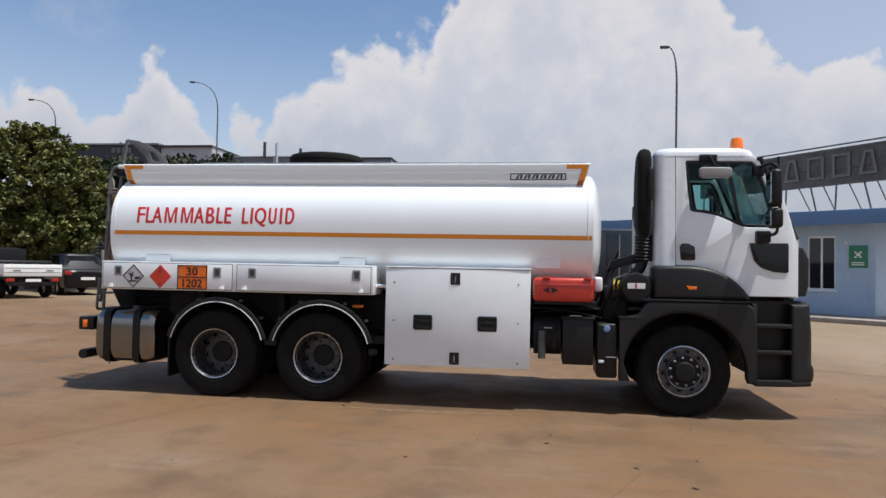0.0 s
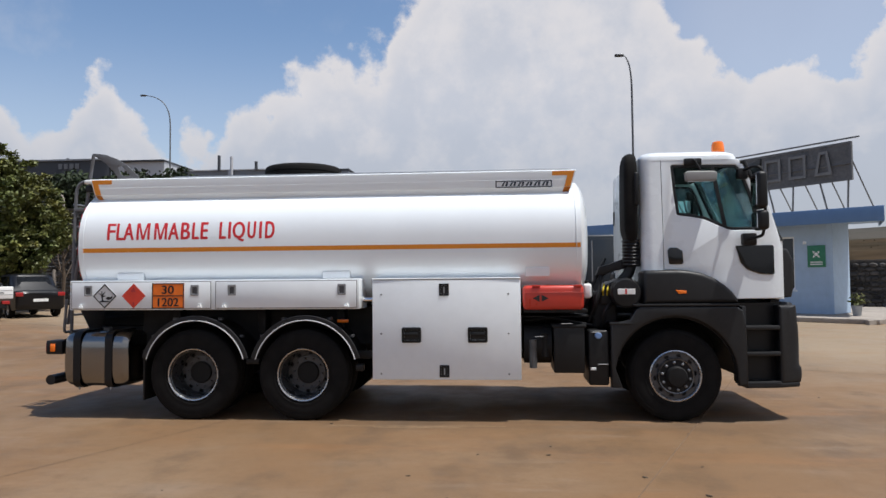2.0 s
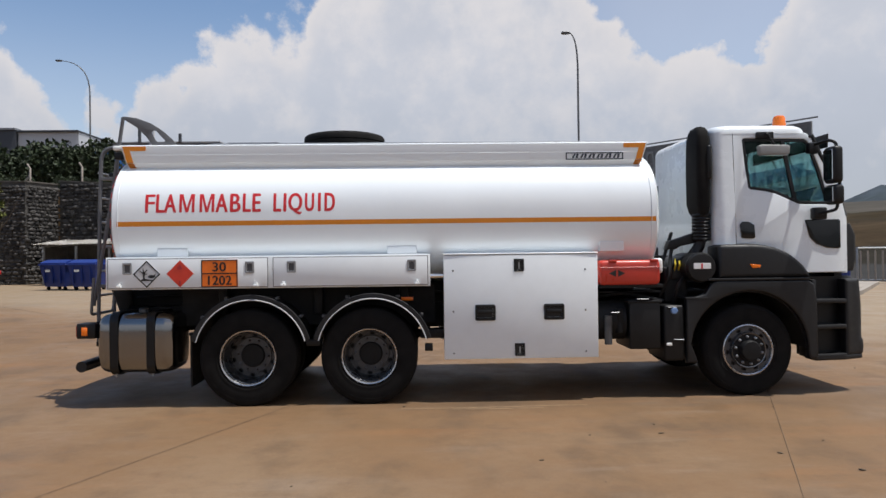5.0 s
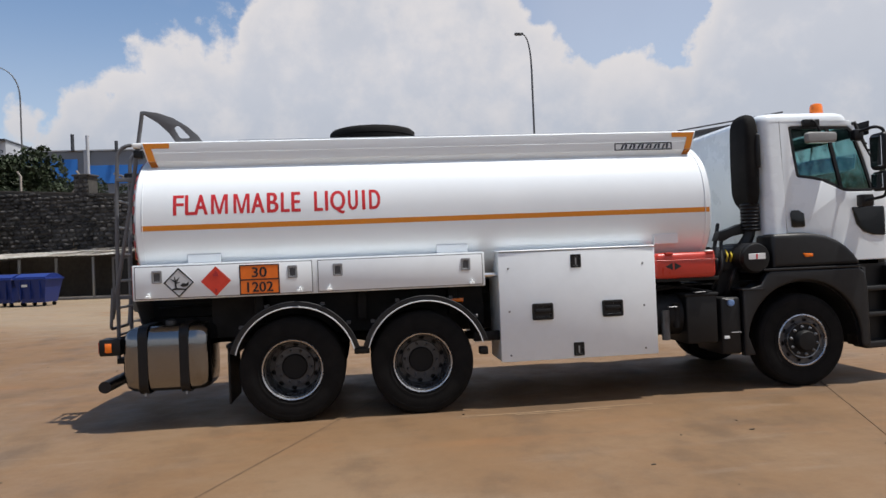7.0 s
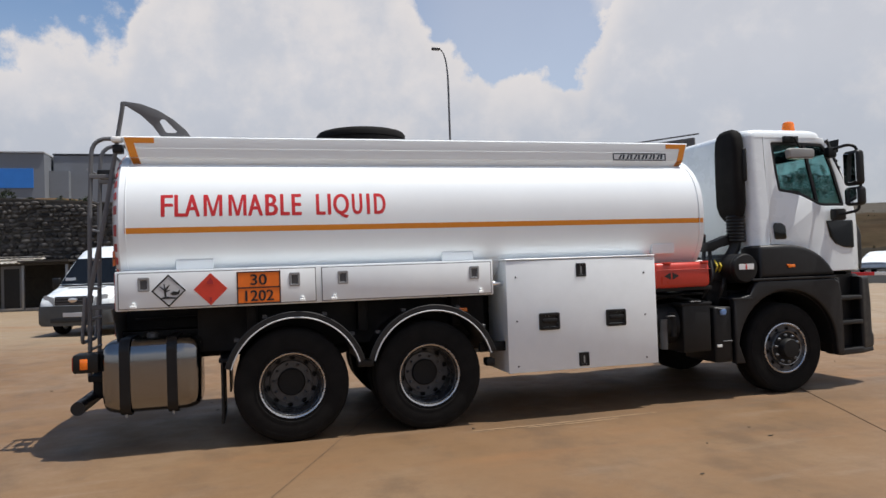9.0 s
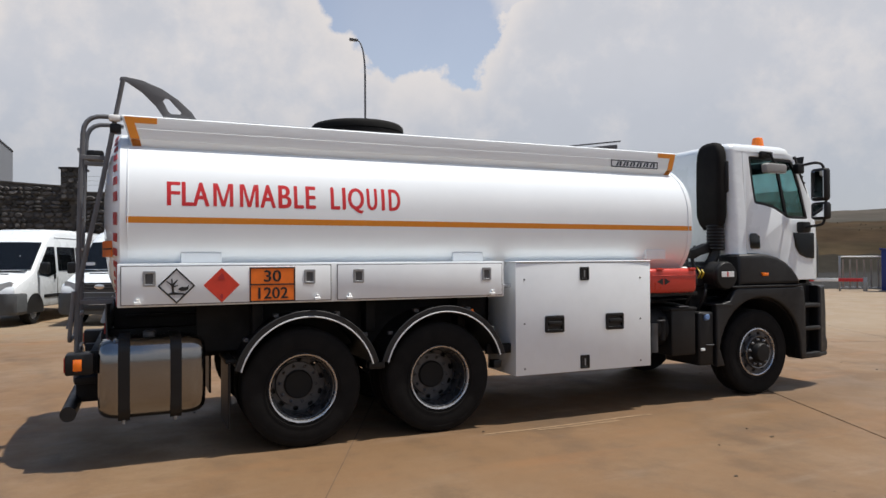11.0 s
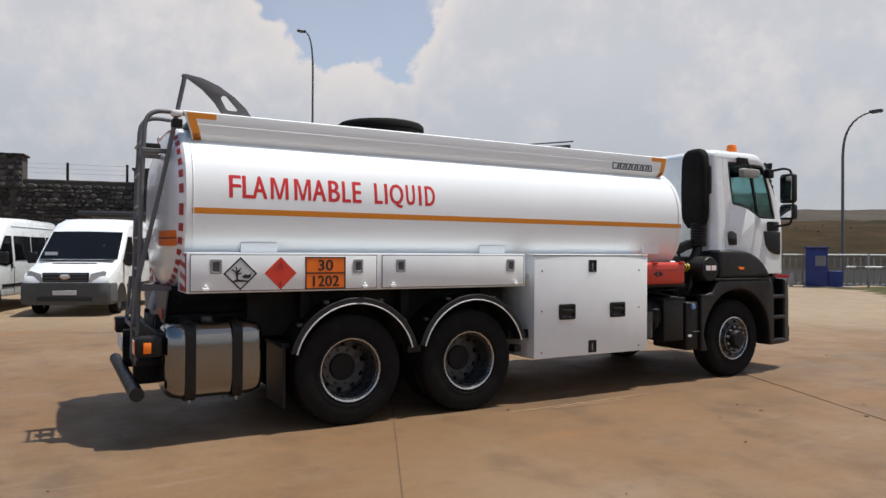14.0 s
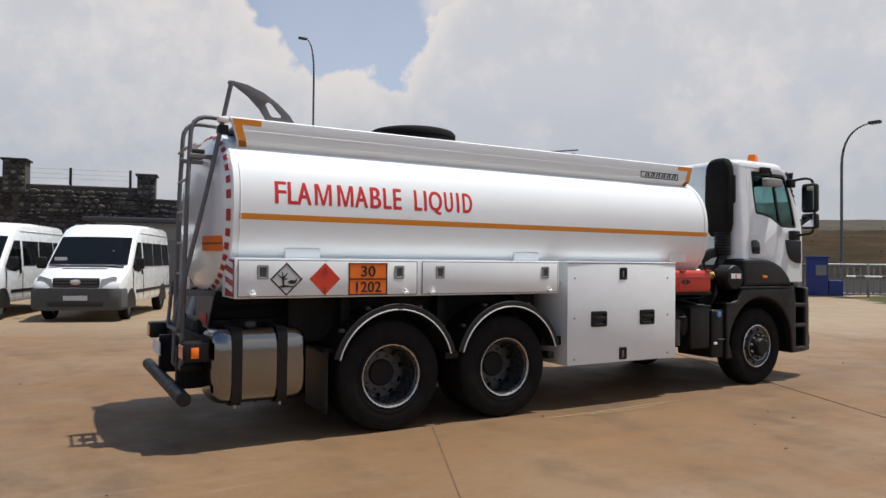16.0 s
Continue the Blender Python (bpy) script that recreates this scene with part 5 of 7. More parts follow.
part("cab_mount_tower", box(3.50, 3.80, -0.98, -0.45, 1.06, 1.50, 0.04, 3), CHASSIS, truck)
part("tower_cover", plate([(3.58, 1.34), (3.60, 1.48), (3.66, 1.58), (3.74, 1.62), (3.94, 1.64), (3.96, 1.34)], depth=0.55, at=-0.72, bevel=0.03, res=2), BLACK, truck, "black moulded cover behind the cab")
part("washer_bottle", box(3.40, 3.50, -0.98, -0.84, 1.42, 1.60, 0.03, 3), SIGNWHITE, truck, "white plastic fluid bottle")
part("bottle_cap", moved(lathe([(0.03, 1.60), (0.03, 1.63), (0.02, 1.635)], 14, "Z"), 3.45, -0.91, 0), BLACK, truck)
for k, (x, z, L) in enumerate(((3.46, 1.03, 0.10), (3.10, 1.13, 0.14), (2.80, 0.98, 0.10), (3.52, 0.66, 0.12))):
    part("bracket", box(x, x + L, -1.245, -1.20, z, z + 0.012, 0.004, 1), RIMDARK, truck)
part("hose_guard", plate([(3.56, 1.70), (3.60, 1.80), (3.72, 1.835), (3.88, 1.89), (3.93, 1.87), (3.93, 1.78), (3.74, 1.74), (3.66, 1.70)], depth=0.14, at=-0.86, bevel=0.012), BLACK, truck)
for k, (x, z) in enumerate(((3.63, 1.52), (3.68, 1.52))):
    part("yellow_hose", tube(bent([(x, -0.98, z - 0.07), (x - 0.01, -1.05, z), (x + 0.02, -0.95, z + 0.07)], 0.03), 0.010, 8), material("yellow_hose_%d" % k, (0.55, 0.42, 0.03), 0.4, var=0.1), truck, "yellow coiled air hose")
for k, pts in enumerate((
        [(3.46, -0.95, 1.15), (3.55, -1.05, 1.40), (3.62, -0.9, 1.7), (3.95, -0.6, 1.85)],
        [(3.42, -0.9, 1.30), (3.5, -0.95, 1.55), (3.7, -0.7, 1.9)],
        [(3.60, -1.0, 1.05), (3.62, -1.12, 1.28), (3.75, -1.0, 1.40)],
        [(2.7, -0.9, 1.15), (3.0, -1.0, 1.2), (3.5, -0.95, 1.1)])):
    part("hose", tube(bent(pts, 0.08), 0.022, 8), BLACK, truck)
part("battery_box", box(3.02, 3.38, -1.21, -0.62, 0.56, 1.105, 0.02, 3), BLACK, truck, "black battery box")
part("battery_lid", box(3.00, 3.40, -1.22, -0.60, 1.085, 1.125, 0.015), CHASSIS, truck)
part("def_tank", box(3.42, 3.655, -1.22, -0.62, 0.42, 1.06, 0.03, 3), BLACK, truck, "black additive tank with a blue cap")
part("blue_cap", moved(lathe([(0.04, -1.215), (0.04, -1.24), (0.028, -1.25)], 16), 3.53, 0, 1.0), material("blue_cap", (0.16, 0.27, 0.50), 0.3, var=0.05), truck, "pale blue filler cap")
part("ratchet_clip", box(3.44, 3.50, -1.235, -1.22, 0.60, 0.63, 0.003, 1), SIGNWHITE, truck)
part("side_tank", tube([(2.68, -0.95, 0.88), (3.0, -0.95, 0.88)], 0.23, 24), CHASSIS, truck, "dark air reservoir")
part("air_valve", tube([(2.78, -1.18, 0.62), (2.78, -1.18, 0.95)], 0.045, 12), RIMDARK, truck)
part("air_valve", tube([(2.92, -1.15, 0.75), (2.92, -1.15, 1.02)], 0.04, 12), CHASSIS, truck)
part("engine_block", box(3.4, 5.0, -0.38, 0.38, 0.70, 1.30, 0.05), CHASSIS, truck)
# extra plate, no known truck part, stops sun flecks on the ground beneath
part("tunnel_cover", box(2.66, 4.06, -0.98, 0.98, 1.20, 1.215), CHASSIS, truck)
part("gearbox", box(2.6, 3.4, -0.25, 0.25, 0.62, 1.05, 0.06), CHASSIS, truck)
part("far_tank", box(2.7, 3.6, 0.62, 1.2, 0.45, 1.1, 0.08, 3), STAINLESS, truck)
for y in (-0.6, 0.6):
    part("wiring_loom", tube([(-2.8, y, 1.2), (0.8, y, 1.22), (3.4, y, 1.16)], 0.018, 6), BLACK, truck)

# ---- the land: one sheet from the yard to the horizon ----
GATE_N = Vector((0.69, 0.72))


def past_gate(x, y):
    return (x - 19.0) * GATE_N.x + (y - 20.3) * GATE_N.y


def wall_line(x):
    return 26.3 - 0.21 * min(x, 4)


def land_z(x, y):
    z = ground_z(x, y)
    back, out = y - wall_line(x), past_gate(x, y)
    if x < 9 and back > 0.5:                       # terrace held by the stone wall
        top = 3.95 + 1.7 * smooth01((-x + 4) / 24)
        z = top + min(75, max(0, back - 4)) * 0.115 * smooth01((-7 - x) / 20) + 0.35 * noise.noise((x * 0.06, y * 0.06, 0)) * smooth01(back / 6)
    elif out > 2.5:                                # dry hillside beyond the gate
        hill = 6.3 * smooth01((out - 30) / 42) + 12.0 * smooth01((out - 55) / 130)
        z += hill * (0.75 + 0.25 * smooth01((60 - x) / 60)) + (0.8 * noise.noise((x * 0.04, y * 0.04, 3)) + 0.3 * noise.noise((x * 0.15, y * 0.15, 5))) * smooth01((out - 30) / 30)
    r = math.hypot(x, y)
    az = math.degrees(math.atan2(x, y))
    far = smooth01((r - 330) / 250)
    z += far * (26 * math.exp(-((az - 35) / 3.6) ** 2) + 8 + 10 * noise.noise((az * 0.08, 1, 7)))
    return z


def build_ground():
    bm, kinds = bmesh.new(), []
    xs = sorted(set([-900, -650, -450, -300, -220, -160, -120, -95, -80, -70] + list(range(-62, 63, 1)) + list(range(64, 131, 3)) + [140, 155, 175, 200, 240, 290, 350, 420, 500, 600, 720, 900]))
    ys = sorted(set([-900, -500, -250, -120, -60, -30, -20] + list(range(-16, 61, 1)) + list(range(62, 131, 3)) + [140, 155, 175, 200, 240, 290, 350, 420, 500, 600, 720, 900]))
    g = [[bm.verts.new((x, y, land_z(x, y))) for x in xs] for y in ys]
    for a, b in zip(g, g[1:]):
        for k in range(len(xs) - 1):
            f = bm.faces.new((a[k], a[k + 1], b[k + 1], b[k]))
            c = f.calc_center_median()
            kinds.append(0)
            # land this far out takes the haze-tinted hill colour
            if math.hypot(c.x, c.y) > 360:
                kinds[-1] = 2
            elif (c.x < 9 and c.y > wall_line(c.x)) or past_gate(c.x, c.y) > 1.6 or abs(c.x) > 70 or c.y < -40:
                kinds[-1] = 3 if c.x < 9 and c.y > 20 else 1
                out = past_gate(c.x, c.y)
                if kinds[-1] == 1 and out > 1.0 and abs(c.x) < 200:
                    kinds[-1] = 4 if out < 34 else 5 if out < 47 else 6 if out > 105 else 1
            elif c.x > 20 and c.x < 37 and c.y < 11.0 and (c.x - 27.0) * 9.5 > (c.y - 11.5) * 6.8:
                kinds[-1] = 7
    ob = part("ground", bm, CONCRETE)
    ob.data.materials.append(EARTH)
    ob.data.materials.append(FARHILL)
    for m in (TERRACE, ASPHALT, VERGE, FARSLOPE, GRASS):
        ob.data.materials.append(m)
    ob.data.polygons.foreach_set("material_index", kinds)
    return tagged(ob, "brown-stained concrete yard with dry land beyond", "ground", kind="structure")


ground = build_ground()


def ground_seam(points, w, h, step=0.4):
    """A low ridge of joint filler standing out of the gap between two slabs."""
    bm = bmesh.new()
    rows = []
    (x0, y0), (x1, y1) = points
    d = Vector((x1 - x0, y1 - y0))
    s = Vector((-d.y, d.x)).normalized() * w / 2
    n = int(d.length / step)
    for i in range(n + 1):
        x, y = x0 + d.x * i / n, y0 + d.y * i / n
        j = 0.005 * noise.noise((x * 3, y * 3, 1))
        z, top = ground_z(x, y), h * (0.85 + 0.5 * noise.noise((x * 2.3, y * 2.3, 4)))
        rows.append([bm.verts.new((x + s.x * k + j, y + s.y * k, z + v)) for k, v in ((1, -0.002), (0.35, top), (-0.35, top), (-1, -0.002))])
    for a, b in zip(rows, rows[1:]):
        for k in range(3):
            bm.faces.new((a[k], b[k], b[k + 1], a[k + 1]))
    bmesh.ops.recalc_face_normals(bm, faces=bm.faces[:])
    return bm


def ground_strip(points, w, lift=0.004, step=0.5):
    """A thin strip laid on the ground along a line."""
    bm = bmesh.new()
    rows = []
    for (x0, y0), (x1, y1) in zip(points, points[1:]):
        d = Vector((x1 - x0, y1 - y0))
        n = max(1, int(d.length / step))
        s = Vector((-d.y, d.x)).normalized() * w / 2
        for i in range(n + 1):
            x, y = x0 + d.x * i / n, y0 + d.y * i / n
            jx = 0.006 * noise.noise((x * 3, y * 3, 1))
            rows.append((bm.verts.new((x + s.x + jx, y + s.y, ground_z(x, y) + lift)), bm.verts.new((x - s.x + jx, y - s.y, ground_z(x, y) + lift))))
    for a, b in zip(rows, rows[1:]):
        bm.faces.new((a[0], b[0], b[1], a[1]))
    return bm


JD = Vector((0.40, 0.917))
for k, base in enumerate(((-0.855, -1.29), (4.605, -1.30), (10.2, -1.3))):
    a, b = Vector(base) - JD * 9, Vector(base) + JD * 13
    bm = ground_seam([tuple(a), tuple(b)], 0.013, 0.008) if k == 1 else ground_strip([tuple(a), tuple(b)], (0.007, 0, 0.013)[k])
    tagged(part("slab_joint", bm, (FINEJOINT, SEAM, JOINT)[k]), "dark bitumen joint between concrete slabs", "joint", kind="structure")
JX = Vector((0.917, -0.40))
for base in ((0.0, 6.5),):
    a, b = Vector(base) - JX * 22, Vector(base) + JX * 14
    tagged(part("slab_joint", ground_strip([tuple(a), tuple(b)], 0.015), JOINT), "dark bitumen joint between concrete slabs", "joint", kind="structure")

# pale strips that paint the sunlight thrown onto the slabs by the cabinet side
for line in ([(0.40, -1.53), (0.9, -1.545), (1.5, -1.535), (2.2, -1.50), (2.45, -1.51)], [(0.95, -1.60), (1.4, -1.615), (1.95, -1.60)]):
    tagged(part("scrape_mark", ground_strip(line, 0.035, 0.003, 0.1), SUNSTREAK), "pale streak of reflected sunlight on the concrete", "mark", kind="structure")

# leaves, chips and small stones lying on the slabs
rng = random.Random(4)
bm = bmesh.new()
for i in range(60):
    x, y = rng.uniform(-7, 9), rng.uniform(-7.2, 5)
    r = rng.choice((0.007, 0.009, 0.012, 0.016)) * rng.uniform(0.7, 1.3)
    m = pose(x, y, ground_z(x, y) + r * 0.28, rng.uniform(-8, 8), rng.uniform(-8, 8), rng.uniform(0, 360)) @ Matrix.Diagonal((r * rng.uniform(0.8, 1.8), r, r * 0.35, 1))
    bmesh.ops.create_icosphere(bm, subdivisions=1, radius=1, matrix=m)
tagged(part("ground_litter", bm, material("dry_leaf_litter", (0.06, 0.045, 0.03), 0.9, var=0.3, island=0.6)), "scattered dry leaves and stone chips on the slabs", "litter", kind="stuff")


# ---- retaining wall of dark stones ----
def stone_mesh(w, h, d, seed):
    r = random.Random(seed)
    bm = bmesh.new()
    n = 8
    ring = []
    for k in range(n):
        a = (k + 0.5) * math.tau / n
        q = max(abs(math.cos(a)), abs(math.sin(a)))
        ring.append((math.cos(a) / q * w / 2 * r.uniform(0.82, 1.0), math.sin(a) / q * h / 2 * r.uniform(0.82, 1.0)))
    back = [bm.verts.new((x, 0.02, z)) for x, z in ring]
    mid = [bm.verts.new((x, -d * 0.6, z)) for x, z in ring]
    top = [bm.verts.new((x * 0.7, -d * r.uniform(0.85, 1.2), z * 0.7)) for x, z in ring]
    for p, q in ((back, mid), (mid, top)):
        for k in range(n):
            bm.faces.new((p[k], p[(k + 1) % n], q[(k + 1) % n], q[k]))
    bm.faces.new(top)
    return bm


STONES = [mesh_of(stone_mesh(1.0, 1.0, 1.0, s), "stone", angle=60) for s in range(14)]


def stone_wall(name, p0, p1, z0, z1a, z1b, label, singles, seed, thick=0.6, size=0.25):
    """A rubble wall between two plan points; its face looks towards the yard."""
    a, b = Vector(p0), Vector(p1)
    L = (b - a).length
    rz = math.degrees(math.atan2((b - a).y, (b - a).x))
    w = thing(name, label, "wall", (a.x, a.y, 0), rz, kind="structure")
    core = loft([[(x, 0.0, z0), (x, thick, z0), (x, thick, zt), (x, 0.0, zt)] for x, zt in ((0, z1a), (L, z1b))])
    part("mortar_core", core, MORTAR, w)
    cap = loft([[(x, -0.05, zt + 0.003), (x, thick + 0.08, zt + 0.003), (x, thick + 0.08, zt + 0.07), (x, -0.05, zt + 0.07)] for x, zt in ((-0.05, z1a), (L + 0.05, z1b))])
    part("coping", cap, COPING, w, "weathered concrete coping")
    r = random.Random(seed)
    verts, faces, count, z = [], [], 0, z0 + 0.05
    while z < max(z1a, z1b) - 0.06:
        h = size * r.uniform(0.55, 1.0)
        x = r.uniform(0, 0.2)
        while x < L - 0.1:
            wd = size * r.uniform(0.6, 1.9)
            zt = z1a + (z1b - z1a) * x / L
            if z + h < zt:
                k = r.randrange(len(STONES))
                m = Matrix.LocRotScale((x + wd / 2, -0.003, z + h / 2 + r.uniform(-0.03, 0.03)), Euler((0, r.uniform(-0.12, 0.12), 0)), (wd * 0.95, r.uniform(0.05, 0.13), h * 0.95))
                if singles[0] <= x <= singles[1] and count < 290 and r.random() < singles[2]:
                    o = new("stone", STONES[k])
                    if not STONES[k].materials:
                        STONES[k].materials.append(STONE)
                    o.parent, o.matrix_basis = w, m
                    count += 1
                else:
                    base = len(verts)
                    verts += [tuple(m @ v.co) for v in STONES[k].vertices]
                    faces += [tuple(base + i for i in p.vertices) for p in STONES[k].polygons]
            x += wd
        z += h
    me = bpy.data.meshes.new("rubble_stones")
    me.from_pydata(verts, [], faces)
    me.shade_smooth()
    o = part("rubble_stones", me, BASALT, w, "many dark basalt stones")
    tagged(o, kind="stuff")
    return w


stone_wall("wall_back", (-19.5, 30.4), (-5.45, 27.47), 0.2, 5.95, 4.95, "high retaining wall of dark basalt rubble with concrete coping", (9.0, 14.2, 0.6), 11)
stone_wall("wall_back_middle", (-5.45, 27.47), (-0.35, 26.41), 0.2, 4.72, 4.72, "level stretch of the dark basalt wall between two piers", (0, 5.5, 0.5), 15)
stone_wall("wall_back_low", (-0.35, 26.41), (4.0, 25.5), 0.2, 4.25, 4.2, "lower stretch of the dark basalt wall", (0, 5.5, 0.5), 16)
stone_wall("wall_west", (-46.0, 33.0), (-20.4, 28.6), 0.2, 6.2, 5.75, "high retaining wall of dark basalt rubble", (19, 25, 0.5), 12)
stone_wall("wall_return", (-20.4, 28.6), (-19.6, 30.4), 0.2, 5.75, 5.75, "short return of the dark basalt wall", (0, 2, 0.6), 13)
stone_wall("wall_gate", (16.8, 21.7), (18.4, 20.35), 0.1, 2.2, 2.2, "low dark stone wall beside the gate", (0, 3, 0.9), 14, 0.45, 0.24)
for i, (x, y, w, z0, z1) in enumerate(((-5.45, 27.40, 0.85, 4.4, 5.76), (-0.35, 26.32, 0.75, 4.2, 5.32), (-14.9, 29.5, 0.8, 5.2, 6.55))):
    pier = thing("wall_pier", "square stone pier standing on the wall", "pier", (x, y, 0), -12, group="piers on the wall", kind="structure")
    part("pier_core", box(-w / 2, w / 2, -0.1, w - 0.1, z0, z1), MORTAR, pier)
    part("pier_cap", box(-w / 2 - 0.08, w / 2 + 0.08, -0.18, w - 0.02, z1 + 0.003, z1 + 0.10, 0.02), STONE, pier)
    r = random.Random(i)
    z = z0 + 0.02
    while z < z1 - 0.1:
        for k in range(3):
            o = new("stone", STONES[r.randrange(14)])
            if not o.data.materials:
                o.data.materials.append(STONE)
            o.parent = pier
            o.matrix_basis = Matrix.LocRotScale((-w / 2 + w * (k + 0.5) / 3, -0.103, z + 0.12), None, (w / 3 * 0.95, 0.06, 0.23))
        z += 0.24
for x0, y0, x1, y1 in ((-4.9, 27.35, -0.9, 26.5),):
    fence = thing("terrace_fence", "thin wire fence along the wall top", "fence", (x0, y0, 0), math.degrees(math.atan2(y1 - y0, x1 - x0)), kind="structure")
    L = math.hypot(x1 - x0, y1 - y0)
    for k in (0.38, 0.97):
        part("post", box(L * k - 0.05, L * k + 0.05, 0.15, 0.25, 4.4, 5.58, 0.01), CHASSIS, fence)
    for z in (5.1, 5.3, 5.5):
        part("wire", tube([(0, 0.2, z), (L, 0.2, z)], 0.006, 4), STEEL, fence)


ls = thing("store_building", "low pale store with a dark flat roof by the wall", "building", (-2.6, 22.2, ground_z(-2, 22)), -10)
part("store_wall", box(0, 6.0, 0, 3.0, 0, 2.75), FACTGREY, ls)
part("store_roof", box(-0.4, 6.4, -0.5, 3.2, 2.76, 2.93, 0.02), FACTDARK, ls, "dark flat roof")
part("store_door", box(2.0, 3.0, -0.03, -0.003, 0, 2.1, 0.008), GREYPAINT, ls)

# ---- lamp posts ----
def lamp_post(x, y, z0, z1, reach, rz, bend=2.2, label="tall grey street lamp with a curved arm"):
    t = thing("street_lamp", label, "street lamp", (x, y, z0), rz, group="street lamps round the yard")
    h = z1 - z0
    pts = [(0, 0, 0), (0, 0, h * 0.5), (0, 0, h - bend)] + arc((0, 0, h - bend), (0, 0, h - 0.15), (reach, 0, h), 8)[1:]
    n = len(pts)
    part("pole", tube(pts, [0.078 - 0.043 * i / (n - 1) for i in range(n)], 12), GREYPAINT, t)
    hd = box(reach - 0.05, reach + 0.55, -0.13, 0.13, h - 0.07, h + 0.09, 0.055, 3)
    head = part("lamp_head", hd, RIMDARK, t)
    part("lamp_glass", box(reach + 0.05, reach + 0.5, -0.1, 0.1, h - 0.085, h - 0.06, 0.01), CLEARLENS, head)
    part("base_plate", box(-0.2, 0.2, -0.2, 0.2, 0, 0.03), STEEL, t)
    return t


lamp_post(11.45, 38.0, land_z(11.45, 38) - 0.05, 16.6, 0.55, 180, 2.6)
lamp_post(-31.6, 60.0, land_z(-31.6, 60) - 0.1, 20.9, 2.6, 185, 3.2)
lamp_post(-50.5, 60.0, land_z(-50.5, 60) - 0.1, 19.3, 2.6, 185, 2.6)
lamp_post(32.25, 14.0, land_z(32.25, 14.0) - 0.05, 8.95, 1.4, -87, 2.1)


# ---- minibuses ----
def minibus(x, y, rz, label):
    """Nose at local y = 0, body running to +y."""
    t = thing("minibus", label, "van", (x, y, ground_z(x, y)), rz, group="parked white minibuses")
    t.scale = (1.065, 1.065, 1.07)
    st = [(-0.02, 0.80, 0.62, 0.80), (0.02, 0.93, 0.55, 0.93), (0.12, 0.97, 0.42, 1.03), (0.40, 0.985, 0.40, 1.14), (0.80, 0.99, 0.40, 1.30), (1.15, 0.99, 0.40, 1.66), (1.45, 0.99, 0.40, 1.95),
          (1.62, 0.99, 0.40, 2.08), (1.85, 0.99, 0.40, 2.26), (2.2, 0.99, 0.40, 2.35), (3.2, 0.99, 0.40, 2.38), (5.1, 0.99, 0.40, 2.36), (5.25, 0.97, 0.42, 2.28), (5.3, 0.92, 0.48, 2.1)]
    rings = []
    for yy, hw, zb, zt in st:
        def wide(z):
            return hw * (1 - 0.11 * max(0.0, (z - 1.12) / 1.25))
        c = min(0.16, (zt - zb) * 0.3)
        half = [(wide(zb) * 0.97, zb), (wide(zb + 0.08), zb + 0.08), (wide((zb + zt) / 2), (zb + zt) / 2), (wide(zt - c), zt - c), (wide(zt - c * 0.45) - c * 0.16, zt - c * 0.42), (wide(zt) - c * 0.75, zt - c * 0.07), (wide(zt) * 0.5, zt + 0.012)]
        rings.append([(q, yy, z) for q, z in half] + [(-q, yy, z) for q, z in half[::-1]])
    body = part("body", loft(rings), WHITE, t, "white high-roofed body")
    glass = lambda name, pts, par: part(name, solid(pts, 0.012), DARKGLASS, par)

    def solid(pts, th):
        bm = bmesh.new()
        bm.faces.new([bm.verts.new(p) for p in pts])
        bmesh.ops.solidify(bm, geom=list(bm.faces), thickness=-th)
        return bm
    # windscreen lies on the ramp between bonnet and roof
    ws = bmesh.new()
    row = []
    for k in range(9):
        u = -1 + 2 * k / 8
        row.append([ws.verts.new((u * 0.90, 0.80 + 0.02 * u * u, 1.33)), ws.verts.new((u * 0.83, 1.49 + 0.02 * u * u, 2.02 - 0.012 * u * u))])
    for p, q in zip(row, row[1:]):
        ws.faces.new((p[0], q[0], q[1], p[1]))
    bmesh.ops.solidify(ws, geom=list(ws.faces), thickness=0.012)
    part("windscreen", ws, DARKGLASS, body, "dark windscreen")
    part("screen_card", box(-0.80, -0.52, 0.90, 0.915, 1.42, 1.50), SIGNWHITE, body, "white card behind the windscreen")
    part("wiper_tray", box(-0.85, 0.85, 0.66, 0.76, 1.285, 1.31, 0.01), BLACK, body)
    part("bonnet_vent", box(-0.5, 0.5, 0.55, 0.60, 1.222, 1.24, 0.006), BLACKINK, body)
    for s in (-1, 1):
        def sx(z):
            return s * (0.99 * (1 - 0.11 * max(0.0, (z - 1.12) / 1.25)) + 0.006)
        door = [(sx(z), yy, z) for yy, z in ((1.08, 1.20), (1.06, 1.36), (1.58, 1.90), (1.95, 1.90), (1.95, 1.22), (1.5, 1.14))]
        part("cab_window", solid(door, 0.012 * s), DARKGLASS, body)
        for y0, y1 in ((2.08, 3.12), (3.17, 4.2), (4.25, 5.1)):
            part("side_window", solid([(sx(z), yy, z) for yy, z in ((y0, 1.28), (y0, 1.90), (y1, 1.90), (y1, 1.28))], 0.012 * s), DARKGLASS, body)
        part("door_handle", box(*sorted((s * 0.985, s * 1.012)), 1.82, 1.90, 1.08, 1.20, 0.008), BLACK, body)
        part("side_moulding", box(*sorted((s * 0.985, s * 1.004)), 1.3, 5.1, 0.62, 0.70, 0.006), PLASTIC, body)
        part("gutter", tube([(s * 0.905, 2.0, 2.15), (s * 0.905, 5.1, 2.15)], 0.012, 6), WHITE, body)
